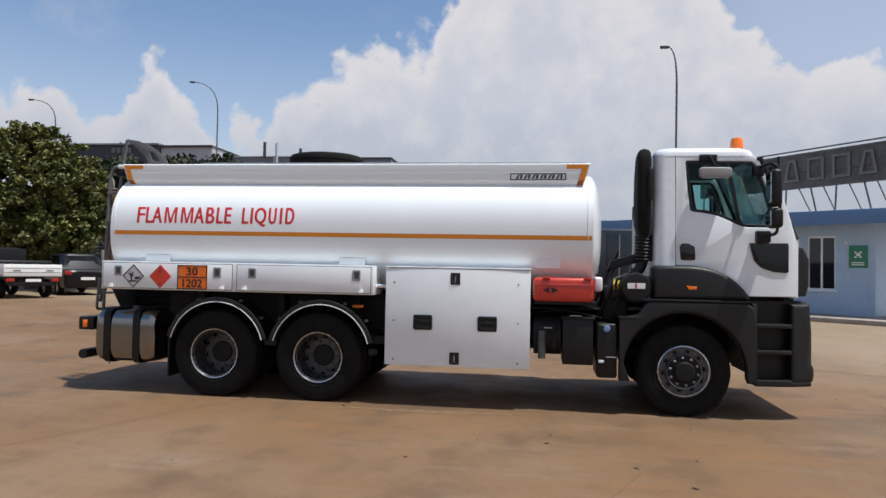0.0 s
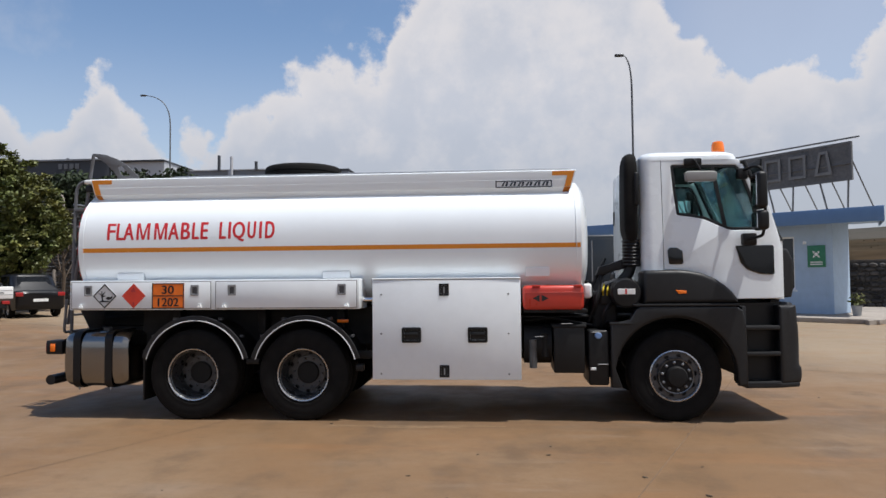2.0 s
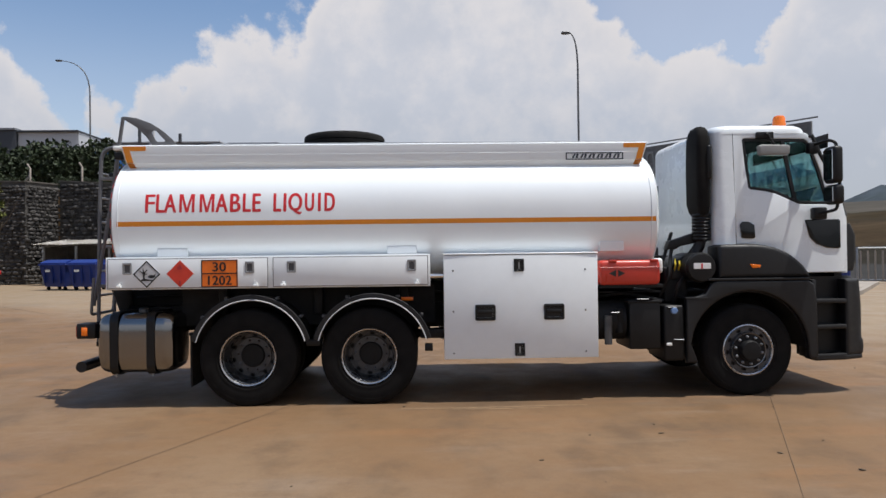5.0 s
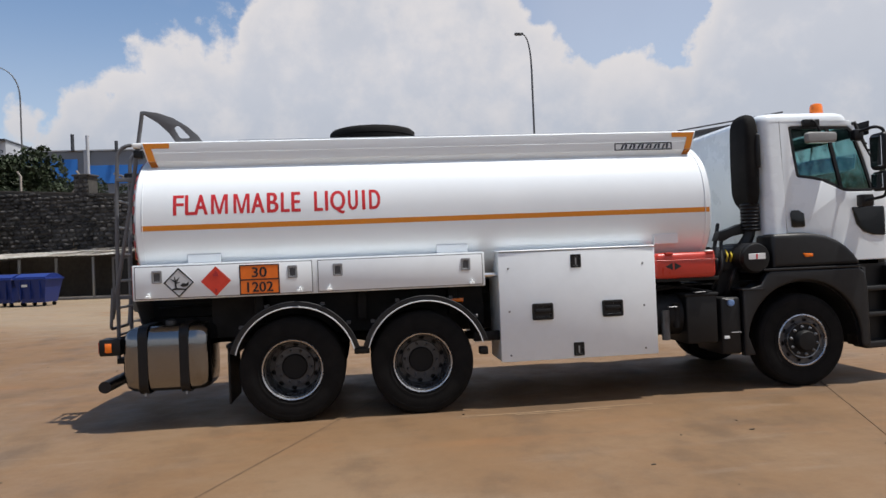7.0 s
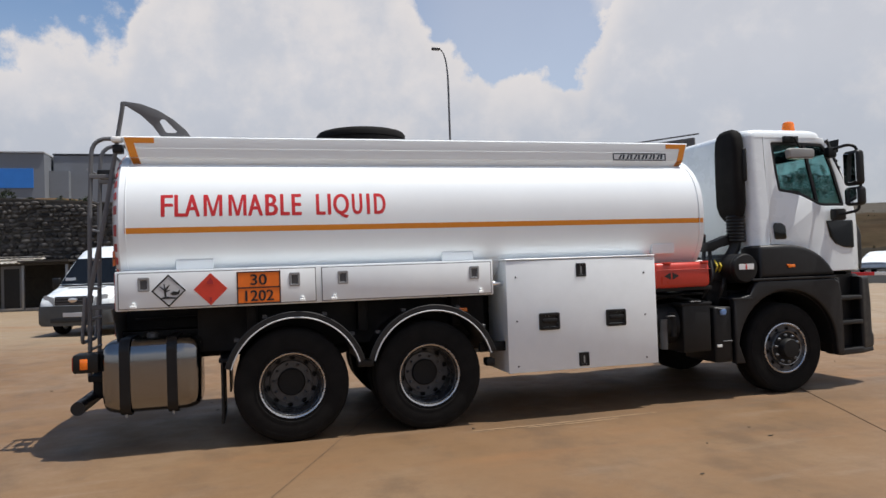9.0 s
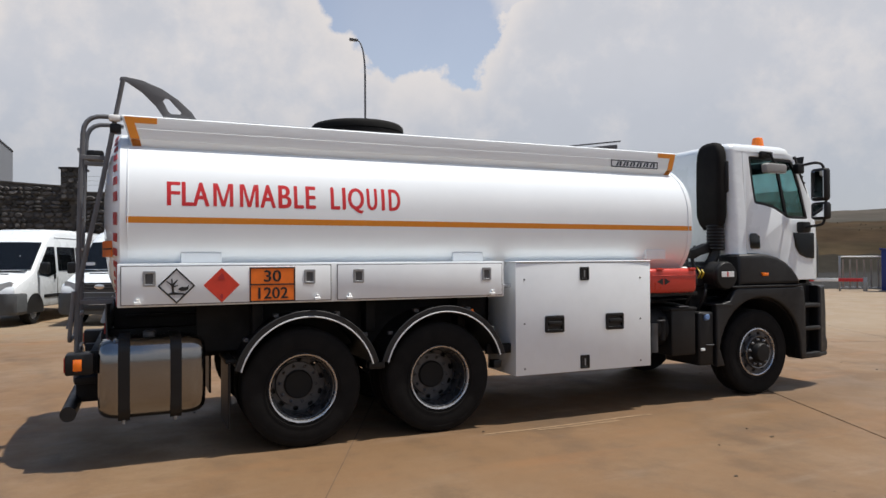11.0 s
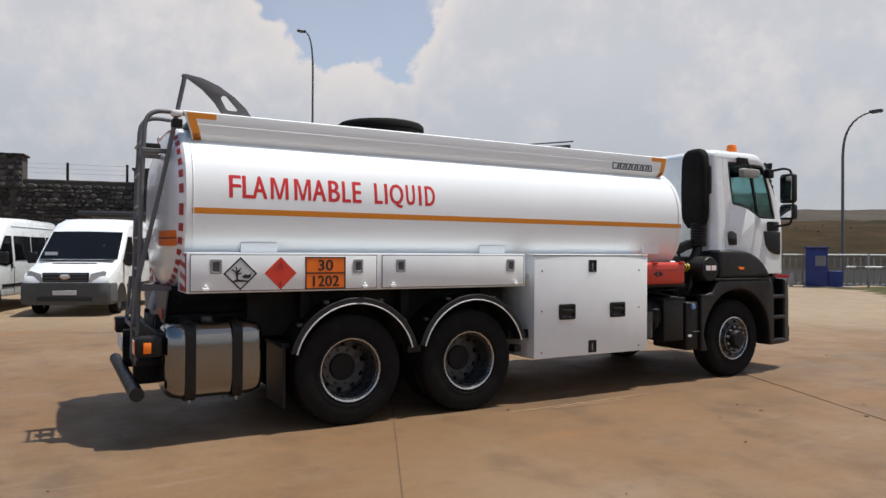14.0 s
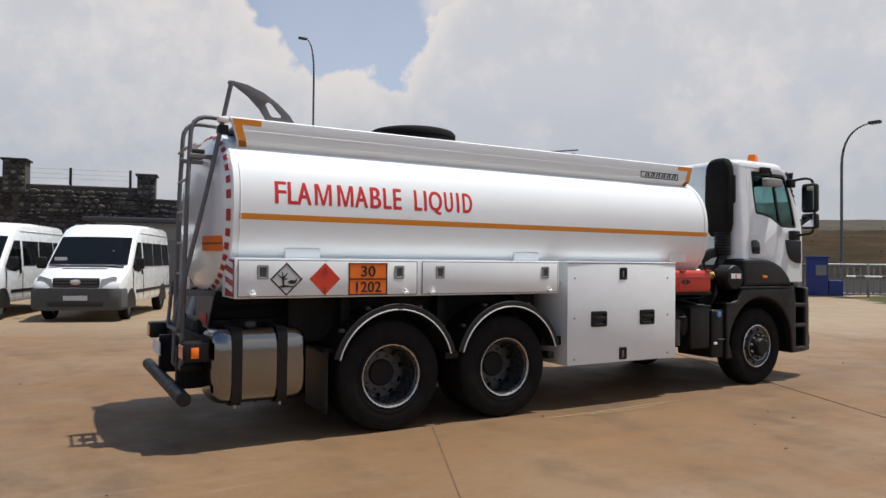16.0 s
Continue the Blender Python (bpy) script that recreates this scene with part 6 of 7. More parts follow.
        for nm, yy in (("door_gap", 1.02), ("door_gap", 2.01)):
            part(nm, box(*sorted((s * 0.986, s * 0.9945)), yy, yy + 0.012, 0.48, 1.14), BLACKINK, body)
        mir = part("mirror", box(*sorted((s * 1.02, s * 1.24)), 0.98, 1.10, 1.22, 1.50, 0.04, 3), BLACK, body)
        part("mirror_stem", tube([(s * 0.95, 1.08, 1.28), (s * 1.06, 1.04, 1.30)], 0.03, 8), BLACK, mir)
        lamp = part("headlamp", loft([[(s * 0.52, -0.03, 0.78), (s * 0.84, 0.03, 0.80), (s * 0.86, 0.05, 1.04), (s * 0.80, 0.05, 1.06), (s * 0.54, -0.005, 0.99)], [(s * 0.52, 0.10, 0.78), (s * 0.84, 0.12, 0.80), (s * 0.86, 0.14, 1.02), (s * 0.80, 0.14, 1.02), (s * 0.54, 0.10, 0.97)]]), CLEARLENS, body, "clear headlamp")
        for yy in (0.85, 4.25):
            wl = new("wheel")
            wl.parent = t
            wl.matrix_basis = pose(s * 0.86, yy, 0.335, 0, 0, 90 if s > 0 else -90)
            part("tyre", lathe([(0.21, -0.10), (0.30, -0.11), (0.325, -0.09), (0.335, -0.05), (0.335, 0.05), (0.325, 0.09), (0.30, 0.11), (0.21, 0.10)], 32, closed=True), RUBBER, wl)
            part("hub_cap", lathe([(0.215, 0.06), (0.215, -0.085), (0.19, -0.075), (0.06, -0.05), (0.04, -0.09)], 28), RIM, wl)
            # black half-disc on the closed body side draws the wheel arch's shade
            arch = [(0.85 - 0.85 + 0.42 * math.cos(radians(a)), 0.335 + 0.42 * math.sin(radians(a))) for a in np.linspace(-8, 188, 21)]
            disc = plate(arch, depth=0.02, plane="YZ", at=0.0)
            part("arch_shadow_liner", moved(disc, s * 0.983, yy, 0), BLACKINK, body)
    bum = []
    for yy, hw in ((-0.075, 0.72), (-0.06, 0.86), (0.02, 0.985), (0.18, 1.015), (0.42, 1.015)):
        bum.append([(hw, yy, 0.34), (hw, yy, 0.72), (hw * 0.96, yy + 0.01, 0.78), (-hw * 0.96, yy + 0.01, 0.78), (-hw, yy, 0.72), (-hw, yy, 0.34), (-hw * 0.95, yy + 0.03, 0.27), (hw * 0.95, yy + 0.03, 0.27)])
    bp = part("bumper", loft(bum), material("faded_grey_bumper_%d" % (x * 10), (0.062, 0.066, 0.068), 0.6, var=0.12, scale=6), t, "faded grey plastic bumper")
    part("number_plate", box(-0.26, 0.26, -0.092, -0.078, 0.50, 0.61, 0.004, 1), PLACSILVER, bp, "pale number plate with blank bars")
    part("lower_grille", box(-0.6, 0.6, -0.085, -0.07, 0.36, 0.46, 0.004), BLACKINK, bp)
    gr = part("grille", box(-0.50, 0.50, -0.055, 0.05, 0.80, 1.02, 0.02), PLASTIC, body)
    for k in range(3):
        part("grille_slat", box(-0.47, 0.47, -0.075, -0.05, 0.825 + k * 0.068, 0.855 + k * 0.068, 0.008), RIMDARK, gr)
    part("maker_badge", moved(lathe([(0.065, -0.075), (0.06, -0.09), (0.02, -0.094)], 20), 0, 0, 0.925, sx=1.9), CHROME, gr)
    return t


minibus(-3.58, 12.02, -20, "white high-roofed minibus with a card in its windscreen")
minibus(-6.47, 12.85, -19, "white high-roofed minibus parked beside its twin")

# ---- open shed, waste skip and small fence ----
shed = thing("open_shed", "low open-fronted shed with a corrugated tin roof", "shed", (-18.8, 27.35, ground_z(-19, 27)), -10)
SL = 9.2
for k in range(6):
    x = SL * k / 5
    part("post", box(x - 0.05, x + 0.05, -0.05, 0.05, 0, 2.0, 0.008), STEEL, shed)
# inner walls coloured dark for the shade under the roof
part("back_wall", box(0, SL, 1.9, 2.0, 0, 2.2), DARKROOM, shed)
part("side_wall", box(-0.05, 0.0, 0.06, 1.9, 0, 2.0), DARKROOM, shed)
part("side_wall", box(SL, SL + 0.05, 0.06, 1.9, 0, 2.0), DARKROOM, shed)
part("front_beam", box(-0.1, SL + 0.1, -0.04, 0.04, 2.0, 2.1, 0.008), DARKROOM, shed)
part("door_frame", plate([(6.4, 0), (7.3, 0), (7.3, 1.98), (6.4, 1.98)], [[(6.52, 0.1), (7.18, 0.1), (7.18, 1.86), (6.52, 1.86)]], 0.05, "XZ", 0.09), GREYPAINT, shed, "grey door frame")
part("mesh_door", box(6.52, 7.18, 0.07, 0.09, 0.1, 1.86), PLASTIC, shed)
part("sill", box(0, SL, -0.02, 0.12, 0, 0.14, 0.01), KERB, shed)
bm = bmesh.new()
n = 130
top = [[bm.verts.new((-0.25 + (SL * 0.8 + 0.3) * i / n, y, z + 0.028 * math.cos(i * math.pi / 2) + 0.03 * noise.noise((i * 0.06, y, 0)))) for i in range(n + 1)] for y, z in ((-0.45, 2.10), (0.8, 2.24), (2.05, 2.36))]
for a, b in zip(top, top[1:]):
    for i in range(n):
        bm.faces.new((a[i], a[i + 1], b[i + 1], b[i]))
bmesh.ops.solidify(bm, geom=list(bm.faces), thickness=0.008)
part("tin_roof", bm, ROOFTIN, shed, "weathered pale corrugated sheets")
for k, (x, y, r) in enumerate(((4.0, 0.6, 12), (4.9, 1.1, -8), (6.1, 0.4, 20), (6.9, 1.2, 4))):
    part("loose_sheet", moved(box(-0.7, 0.7, -0.3, 0.3, -0.008, 0.008), x, y, 2.36 + 0.02 * k, rz=r), ROOFTIN, shed)
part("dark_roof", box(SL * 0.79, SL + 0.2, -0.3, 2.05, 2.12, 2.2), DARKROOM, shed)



def waste_skip(x, y, rz, label):
    skip = thing("waste_skip", label, "skip", (x, y, ground_z(x, y)), rz, group="waste skips by the shed")
    part("bin", loft([[(-0.50, -0.42, 0.16), (0.50, -0.42, 0.16), (0.50, 0.42, 0.16), (-0.50, 0.42, 0.16)], [(-0.66, -0.58, 1.10), (0.66, -0.58, 1.10), (0.66, 0.58, 1.10), (-0.66, 0.58, 1.10)]]), BLUEPAINT, skip)
    part("rim", plate(round_rect(-0.71, 0.71, -0.63, 0.63, 0.06), [round_rect(-0.62, 0.62, -0.54, 0.54, 0.04)], 0.07, "XY", 1.11, 0.012), BLUEPAINT, skip)
    part("lid", loft([[(-0.64, y, 1.15 + 0.18 * math.cos(y * 2.4)), (0.64, y, 1.15 + 0.18 * math.cos(y * 2.4)), (0.64, y, 1.13), (-0.64, y, 1.13)] for y in np.linspace(-0.56, 0.56, 9)]), BLUEPAINT, skip)
    for k in range(3):
        part("side_rib", box(-0.42 + k * 0.40, -0.38 + k * 0.40, -0.60, -0.50, 0.30, 1.05), BLUEPAINT, skip)
    for x in (-0.42, 0.42):
        for y in (-0.32, 0.32):
            part("castor", moved(lathe([(0.08, -0.03), (0.08, 0.03)], 14), x, y, 0.08), RUBBER, skip)
    part("label_bar", box(-0.33, -0.10, -0.61, -0.585, 0.80, 0.90), SIGNWHITE, skip)


waste_skip(-13.75, 21.6, -10, "blue steel waste skip with a small pale label")
waste_skip(-15.2, 22.1, -14, "blue steel waste skip with a rounded lid")

wf = thing("wire_fence", "wire fence on pale concrete posts", "fence", (-30, 27.6, 0), -10, kind="structure")
for k in range(6):
    z = ground_z(-30 + k * 1.75, 27)
    part("post", box(k * 1.75 - 0.06, k * 1.75 + 0.06, -0.06, 0.06, z, z + 2.0, 0.01), KERB, wf)
for z in (0.9, 1.3, 1.7, 2.1, 2.45):
    part("wire", tube([(0, 0, z), (8.75, 0, z)], 0.008, 4), STEEL, wf)
for k in range(5):      # posts with a raking strut on the terrace edge
    x = -29.5 + k * 3.4
    y = wall_line(x) + 2.2
    z = land_z(x, y) - 0.1
    pt = thing("fence_post", "pale concrete fence post with a raking strut", "post", (x, y, z), -10, group="terrace fence posts")
    part("upright", tube([(0, 0, 0), (0, 0, 1.5), (-0.18, 0, 1.75)], 0.06, 8), KERB, pt)
    if k % 2 == 0:
        part("strut", tube([(-0.9, 0, 0.0), (-0.05, 0, 1.05)], 0.05, 8), KERB, pt)

# ---- gatehouse office ----
OC, ORZ = (13.58, 14.37), 138.0
oz = ground_z(*OC)
off = thing("gatehouse", "single-storey pale blue gatehouse office with a blue fascia", "building", (*OC, oz), ORZ)
part("wall", loft([[(0.25, 0, 0.15), (0.25, -1.65, 0.15), (0.25, -1.65, 3.2), (0.25, 0, 3.2)], [(0.45, 0, 0.15), (0.45, -1.65, 0.15), (0.45, -1.65, 3.2), (0.45, 0, 3.2)]]), WALLBLUE, off)
fw = part("wall", plate([(0.452, 0.15), (10.4, 0.15), (10.4, 3.2), (0.452, 3.2)], [[(1.45, 0.95), (2.38, 0.95), (2.38, 2.78), (1.45, 2.78)], [(4.2, 0.9), (6.2, 0.9), (6.2, 2.5), (4.2, 2.5)]], 0.25, "XZ", -0.125), WALLBLUE, off, "pale blue rendered front wall")
part("wall", box(10.4, 10.65, -1.45, -0.002, 0.15, 3.2), WALLBLUE, off)
part("wall", box(0.452, 10.398, -1.65, -1.45, 0.15, 3.2), WALLBLUE, off)
for x0, x1, z0, z1 in ((1.45, 2.38, 0.95, 2.78), (4.2, 6.2, 0.9, 2.5)):
    wn = part("window", plate([(x0, z0), (x1, z0), (x1, z1), (x0, z1)], [[(x0 + 0.06, z0 + 0.06), ((x0 + x1) / 2 - 0.03, z0 + 0.06), ((x0 + x1) / 2 - 0.03, z1 - 0.06), (x0 + 0.06, z1 - 0.06)], [((x0 + x1) / 2 + 0.03, z0 + 0.06), (x1 - 0.06, z0 + 0.06), (x1 - 0.06, z1 - 0.06), ((x0 + x1) / 2 + 0.03, z1 - 0.06)]], 0.07, "XZ", -0.10), SIGNWHITE, off, "white framed window")
    part("pane", box(x0 + 0.05, x1 - 0.05, -0.115, -0.105, z0 + 0.05, z1 - 0.05), DARKGLASS, wn)
    part("sill", box(x0 - 0.06, x1 + 0.06, -0.05, 0.06, z0 - 0.05, z0 - 0.003, 0.008), SIGNWHITE, wn)
ROOF_PLAN = [(-1.45, 0.88), (10.9, 0.88), (10.9, -1.7), (-0.65, -1.7)]      # its open end is cut on the slant
part("roof_slab", plate(ROOF_PLAN, depth=0.215, plane="XY", at=3.3125), WALLBLUE, off)
part("fascia", box(-1.5, 10.95, 0.885, 0.93, 3.10, 3.57, 0.01), FASCIA, off, "blue sheet metal fascia")
part("fascia", plate([(-1.50, 0.88), (-0.70, -1.7), (-0.66, -1.7), (-1.455, 0.88)], depth=0.47, plane="XY", at=3.335), FASCIA, off)
part("roof_sheet", plate(ROOF_PLAN, depth=0.05, plane="XY", at=3.455), ROOFTIN, off)
part("plinth", box(-1.6, 10.9, 0.004, 2.1, 0.0, 0.147, 0.02), KERB, off, "raised concrete pavement")
part("rear_floor", box(-1.6, 10.9, -1.7, 0.0, 0.0, 0.145), KERB, off)
part("chimney", box(9.4, 9.85, -2.6, -2.2, 3.48, 4.55, 0.01), WALLBLUE, off)
part("chimney_cap", box(9.33, 9.92, -2.67, -2.13, 4.56, 4.66, 0.01), FACTDARK, off)
gs = part("notice_board", box(0.47, 1.03, 0.005, 0.035, 1.72, 2.45, 0.006), GREENSIGN, off, "green assembly point sign with white figures")
for k in range(4):
    a = radians(45 + 90 * k)
    part("notice_arrow", plate([(0.75 + 0.16 * math.cos(a), 2.15 + 0.16 * math.sin(a)), (0.75 + 0.09 * math.cos(a + 0.5), 2.15 + 0.09 * math.sin(a + 0.5)), (0.75 + 0.09 * math.cos(a - 0.5), 2.15 + 0.09 * math.sin(a - 0.5))], depth=0.006, at=0.04), SIGNWHITE, gs)
part("notice_mark", moved(lathe([(0.06, 0.036), (0.055, 0.042)], 16), 0.75, 0, 2.15), SIGNWHITE, gs)
for z in (1.80, 1.87):
    part("notice_bar", box(0.56, 0.94, 0.036, 0.041, z, z + 0.035), SIGNWHITE, gs)
part("wall_lamp", box(1.05, 1.15, 0.005, 0.10, 2.5, 2.6, 0.02), SIGNWHITE, off)

# roof sign: a lattice board on struts, its letters drawn as plain outlined shapes
sg = thing("roof_sign", "long grey mesh sign board on steel struts", "sign", (13.781, 14.344, oz), 124)
part("mesh_board", box(-0.55, 7.25, 0.60, 0.64, 4.52, 5.66), SIGNMESH, sg)
part("board_frame", plate([(-0.6, 4.47), (7.3, 4.47), (7.3, 5.71), (-0.6, 5.71)], [[(-0.53, 4.54), (7.23, 4.54), (7.23, 5.64), (-0.53, 5.64)]], 0.08, "XZ", 0.62), GREYPAINT, sg)
part("top_rail", tube([(-0.6, 0.2, 5.9), (7.3, 0.2, 5.9)], 0.03, 6), GREYPAINT, sg)
part("mid_rail", tube([(-0.6, 0.67, 5.0), (7.3, 0.67, 5.0)], 0.022, 6), GREYPAINT, sg)
for k in range(9):
    x = -0.45 + k * 0.95
    part("strut", tube([(x, 0.6, 4.5), (x - 0.25, 0.6, 3.5)] if k % 2 else [(x, 0.6, 4.5), (x + 0.05, 0.6, 3.5)], 0.03, 6), GREYPAINT, sg)
    part("back_stay", tube([(x, 0.58, 5.4), (x, -0.9, 3.5)], 0.025, 6), GREYPAINT, sg)
for k in range(8):
    x = 0.0 + k * 0.92
    shape = [(x, 4.72), (x + 0.62, 4.72), (x + 0.62, 5.5), (x, 5.5)] if k % 3 else [(x, 4.72), (x + 0.62, 4.72), (x + 0.45, 5.5), (x + 0.17, 5.5)]
    hole = [(x + 0.09, 4.81), (x + 0.53, 4.81), (x + 0.53, 5.41), (x + 0.09, 5.41)] if k % 3 else [(x + 0.12, 4.81), (x + 0.50, 4.81), (x + 0.39, 5.41), (x + 0.23, 5.41)]
    part("outline_shape", plate(shape, [hole], 0.03, "XZ", 0.70), SIGNLETTER, sg)


def pot_plant(x, y, h, label):
    m = Matrix.Translation((*OC, oz)) @ pose(0, 0, 0, 0, 0, ORZ) @ Vector((x, y, 0.15))
    t = thing("potted_plant", label, "plant", m, 0)
    t.scale = (0.72, 0.72, 0.72)
    part("pot", lathe([(0.16, 0.0), (0.22, 0.42), (0.235, 0.45), (0.20, 0.45), (0.19, 0.40)], 20, "Z"), TERRACOTTA, t)
    bm = bmesh.new()
    r = random.Random(int(x * 10))
    for i in range(70):
        a, e, L = r.uniform(0, 6.28), r.uniform(0.3, 1.4), r.uniform(0.15, h)
        p = Vector((math.cos(a) * math.cos(e), math.sin(a) * math.cos(e), math.sin(e))) * L + Vector((0, 0, 0.44))
        leaf(bm, p, r, 0.10)
    part("leaves", bm, LEAF, t)


def leaf(bm, p, r, s):
    d = Vector((r.uniform(-1, 1), r.uniform(-1, 1), r.uniform(-0.6, 0.8))).normalized()
    q = d.cross(Vector((r.uniform(-1, 1), r.uniform(-1, 1), r.uniform(-1, 1)))).normalized()
    u = d.cross(q) * s * 0.12
    vs = [bm.verts.new(p - d * s), bm.verts.new(p + q * s * 0.55 + u), bm.verts.new(p + d * s), bm.verts.new(p - q * s * 0.55 + u)]
    bm.faces.new(vs)


pot_plant(-0.50, 0.30, 0.6, "taller leafy plant in a pale plastic pot")
kb = thing("kerb_island", "raised concrete pavement with a kerb edge", "pavement", (0, 0, 0), kind="structure")
bm = bmesh.new()
pts = [(13.0, 11.6), (14.6, 12.6), (19.2, 18.6), (18.2, 20.2), (16.6, 20.6), (13.7, 15.0)]
lo, hi = [bm.verts.new((x, y, ground_z(x, y) - 0.02)) for x, y in pts], [bm.verts.new((x, y, ground_z(x, y) + 0.13)) for x, y in pts]
bm.faces.new(hi)
for i in range(len(pts)):
    bm.faces.new((lo[i], lo[(i + 1) % len(pts)], hi[(i + 1) % len(pts)], hi[i]))
part("pavement_slab", bm, KERB, kb)

# ---- gate, fence, booth ----
FD = Vector((0.715, -0.699))
FRZ = math.degrees(math.atan2(FD.y, FD.x))
gf = thing("railing_fence", "grey steel railing fence beside the gate", "fence", (19.2, 20.0, 0.18), FRZ, kind="structure")
bal = mesh_of(box(-0.032, 0.032, -0.012, 0.012, 0.16, 1.40), "baluster", smooth=False)
for a, b in ((0.0, 2.6), (9.1, 26.0)):        # the gateway lies between the two stretches
    n = max(1, round((b - a) / 2.2))
    for k in range(n + 1):
        x = a + (b - a) * k / n
        part("post", box(x - 0.04, x + 0.04, -0.04, 0.04, 0, 1.55, 0.006), STEEL, gf)
    part("top_rail", tube([(a, 0, 1.52), (b, 0, 1.52)], 0.03, 8), SIGNWHITE, gf, "pale top rail")
    part("bottom_rail", tube([(a, 0, 0.16), (b, 0, 0.16)], 0.03, 8), STEEL, gf)
    for k in range(int((b - a) / 0.27)):
        part("baluster", bal, KERB, gf).location = (a + 0.13 + k * 0.27, 0, 0)
    part("footing", box(a - 0.1, b, -0.12, 0.12, -0.3, 0.02), KERB, gf)
gp = thing("gate_post", "blue steel gate post", "post", (18.75, 20.15, 0.15), FRZ)
part("post_body", box(-0.2, 0.2, -0.12, 0.12, 0, 2.05, 0.02), BLUEPAINT, gp)
part("post_cap", box(-0.22, 0.22, -0.14, 0.14, 2.052, 2.09, 0.01), BLUEPAINT, gp)
bo = thing("barrier_booth", "blue steel gate control booth with a pale window", "booth", (26.9, 12.0, ground_z(26.9, 12.0)), -58)
part("booth_body", box(-0.45, 0.45, -0.4, 0.4, 0.05, 1.78, 0.03), BLUEPAINT, bo)
part("booth_roof", box(-0.52, 0.52, -0.47, 0.47, 1.783, 1.85, 0.015), BLUEPAINT, bo)
part("booth_window", box(-0.05, 0.38, -0.415, -0.402, 0.98, 1.45, 0.006), SIGNLETTER, bo, "pale grey window panel")
part("motor_box", box(0.46, 1.05, -0.30, 0.30, 0.05, 0.75, 0.03), BLUEPAINT, bo)
part("booth_base", box(-0.55, 1.45, -0.5, 0.5, 0, 0.05), KERB, bo)
ba = thing("gate_barrier", "red and white striped gate barrier", "barrier", (26.2, 12.6, ground_z(26, 13)), FRZ + 180)
for k in range(7):
    part("arm_stripe", box(0.25 + k * 0.95, 1.20 + k * 0.95, -0.03, 0.03, 0.42, 0.56, 0.01), REDINK if k % 2 == 0 else SIGNWHITE, ba)
part("arm_rest", box(6.75, 6.83, -0.05, 0.05, 0, 0.415, 0.01), STEEL, ba)
part("arm_hinge", box(0.10, 0.26, -0.06, 0.06, 0, 0.60, 0.01), STEEL, ba)
pb = thing("drop_barrier", "white barrier pole with red bands", "barrier", (27.7, 11.2, ground_z(28, 11)), FRZ)
part("pole", tube([(0, -0.3, 0.95), (6.5, -0.3, 0.95)], 0.04, 8), SIGNWHITE, pb)
part("pole_rest", tube([(6.4, -0.3, 0), (6.4, -0.3, 0.95)], 0.04, 8), STEEL, pb)
for k in range(6):
    part("band", tube([(0.4 + k * 1.05, -0.3, 0.95), (0.75 + k * 1.05, -0.3, 0.95)], 0.043, 8), GREYPAINT, pb)


# ---- cars by the west wall and beyond the gate ----
def car(x, y, rz, paint, label, suv=False):
    t = thing("car", label, "car", (x, y, max(ground_z(x, y), land_z(x, y))), rz)
    h = 1.70 if suv else 1.42
    st = [(0.0, 0.72, 0.45, 0.95), (0.08, 0.84, 0.32, 1.02), (0.5, 0.88, 0.28, 1.05), (0.75, 0.88, 0.28, 1.30), (1.05, 0.88, 0.28, h - 0.06), (1.5, 0.88, 0.28, h), (2.4, 0.88, 0.28, h - 0.02), (2.9, 0.88, 0.28, h - 0.3), (3.3, 0.88, 0.28, 1.0), (4.2, 0.86, 0.30, 0.86), (4.4, 0.72, 0.42, 0.75)]
    rings = []
    for yy, hw, zb, zt in st:
        top = 0.74 if zt > 1.2 else 0.94
        half = [(hw * 0.96, zb), (hw, zb + 0.1), (hw, min(0.95, (zb + zt) / 2 + 0.1)), (hw * (top + 0.1), zt - 0.12), (hw * top, zt - 0.03), (hw * 0.5, zt)]
        rings.append([(q, yy, z) for q, z in half] + [(-q, yy, z) for q, z in half[::-1]])
    b = part("body", loft(rings), paint, t)
    bm = bmesh.new()
    bm.faces.new([bm.verts.new(p) for p in ((-0.62, 0.66, 1.18), (0.62, 0.66, 1.18), (0.56, 0.98, h - 0.12), (-0.56, 0.98, h - 0.12))])
    bmesh.ops.solidify(bm, geom=list(bm.faces), thickness=0.02)
    part("rear_window", bm, DARKGLASS, b)
    for s in (-1, 1):
        part("tail_lamp", box(*sorted((s * 0.60, s * 0.86)), -0.01, 0.12, 0.82, 0.98, 0.02), REDLENS, b, "red tail lamp")
        bm = bmesh.new()
        bm.faces.new([bm.verts.new(p) for p in ((s * 0.885, 0.9, 1.02), (s * 0.885, 3.1, 1.02), (s * 0.78, 2.6, h - 0.14), (s * 0.75, 1.15, h - 0.12))])
        bmesh.ops.solidify(bm, geom=list(bm.faces), thickness=0.02)
        part("side_window", bm, DARKGLASS, b)
        for yy in (0.85, 3.45):
            wl = new("wheel")
            wl.parent = t
            wl.matrix_basis = pose(s * 0.80, yy, 0.32, 0, 0, 90 if s > 0 else -90)
            part("tyre", lathe([(0.2, -0.10), (0.29, -0.11), (0.32, -0.07), (0.32, 0.07), (0.29, 0.11), (0.2, 0.10)], 28, closed=True), RUBBER, wl)
            part("hub_cap", lathe([(0.21, 0.05), (0.21, -0.08), (0.05, -0.06)], 20), RIM, wl)
    part("number_plate", box(-0.26, 0.26, -0.02, -0.005, 0.62, 0.73), SIGNWHITE, b, "number plate with blank bars")
    return t


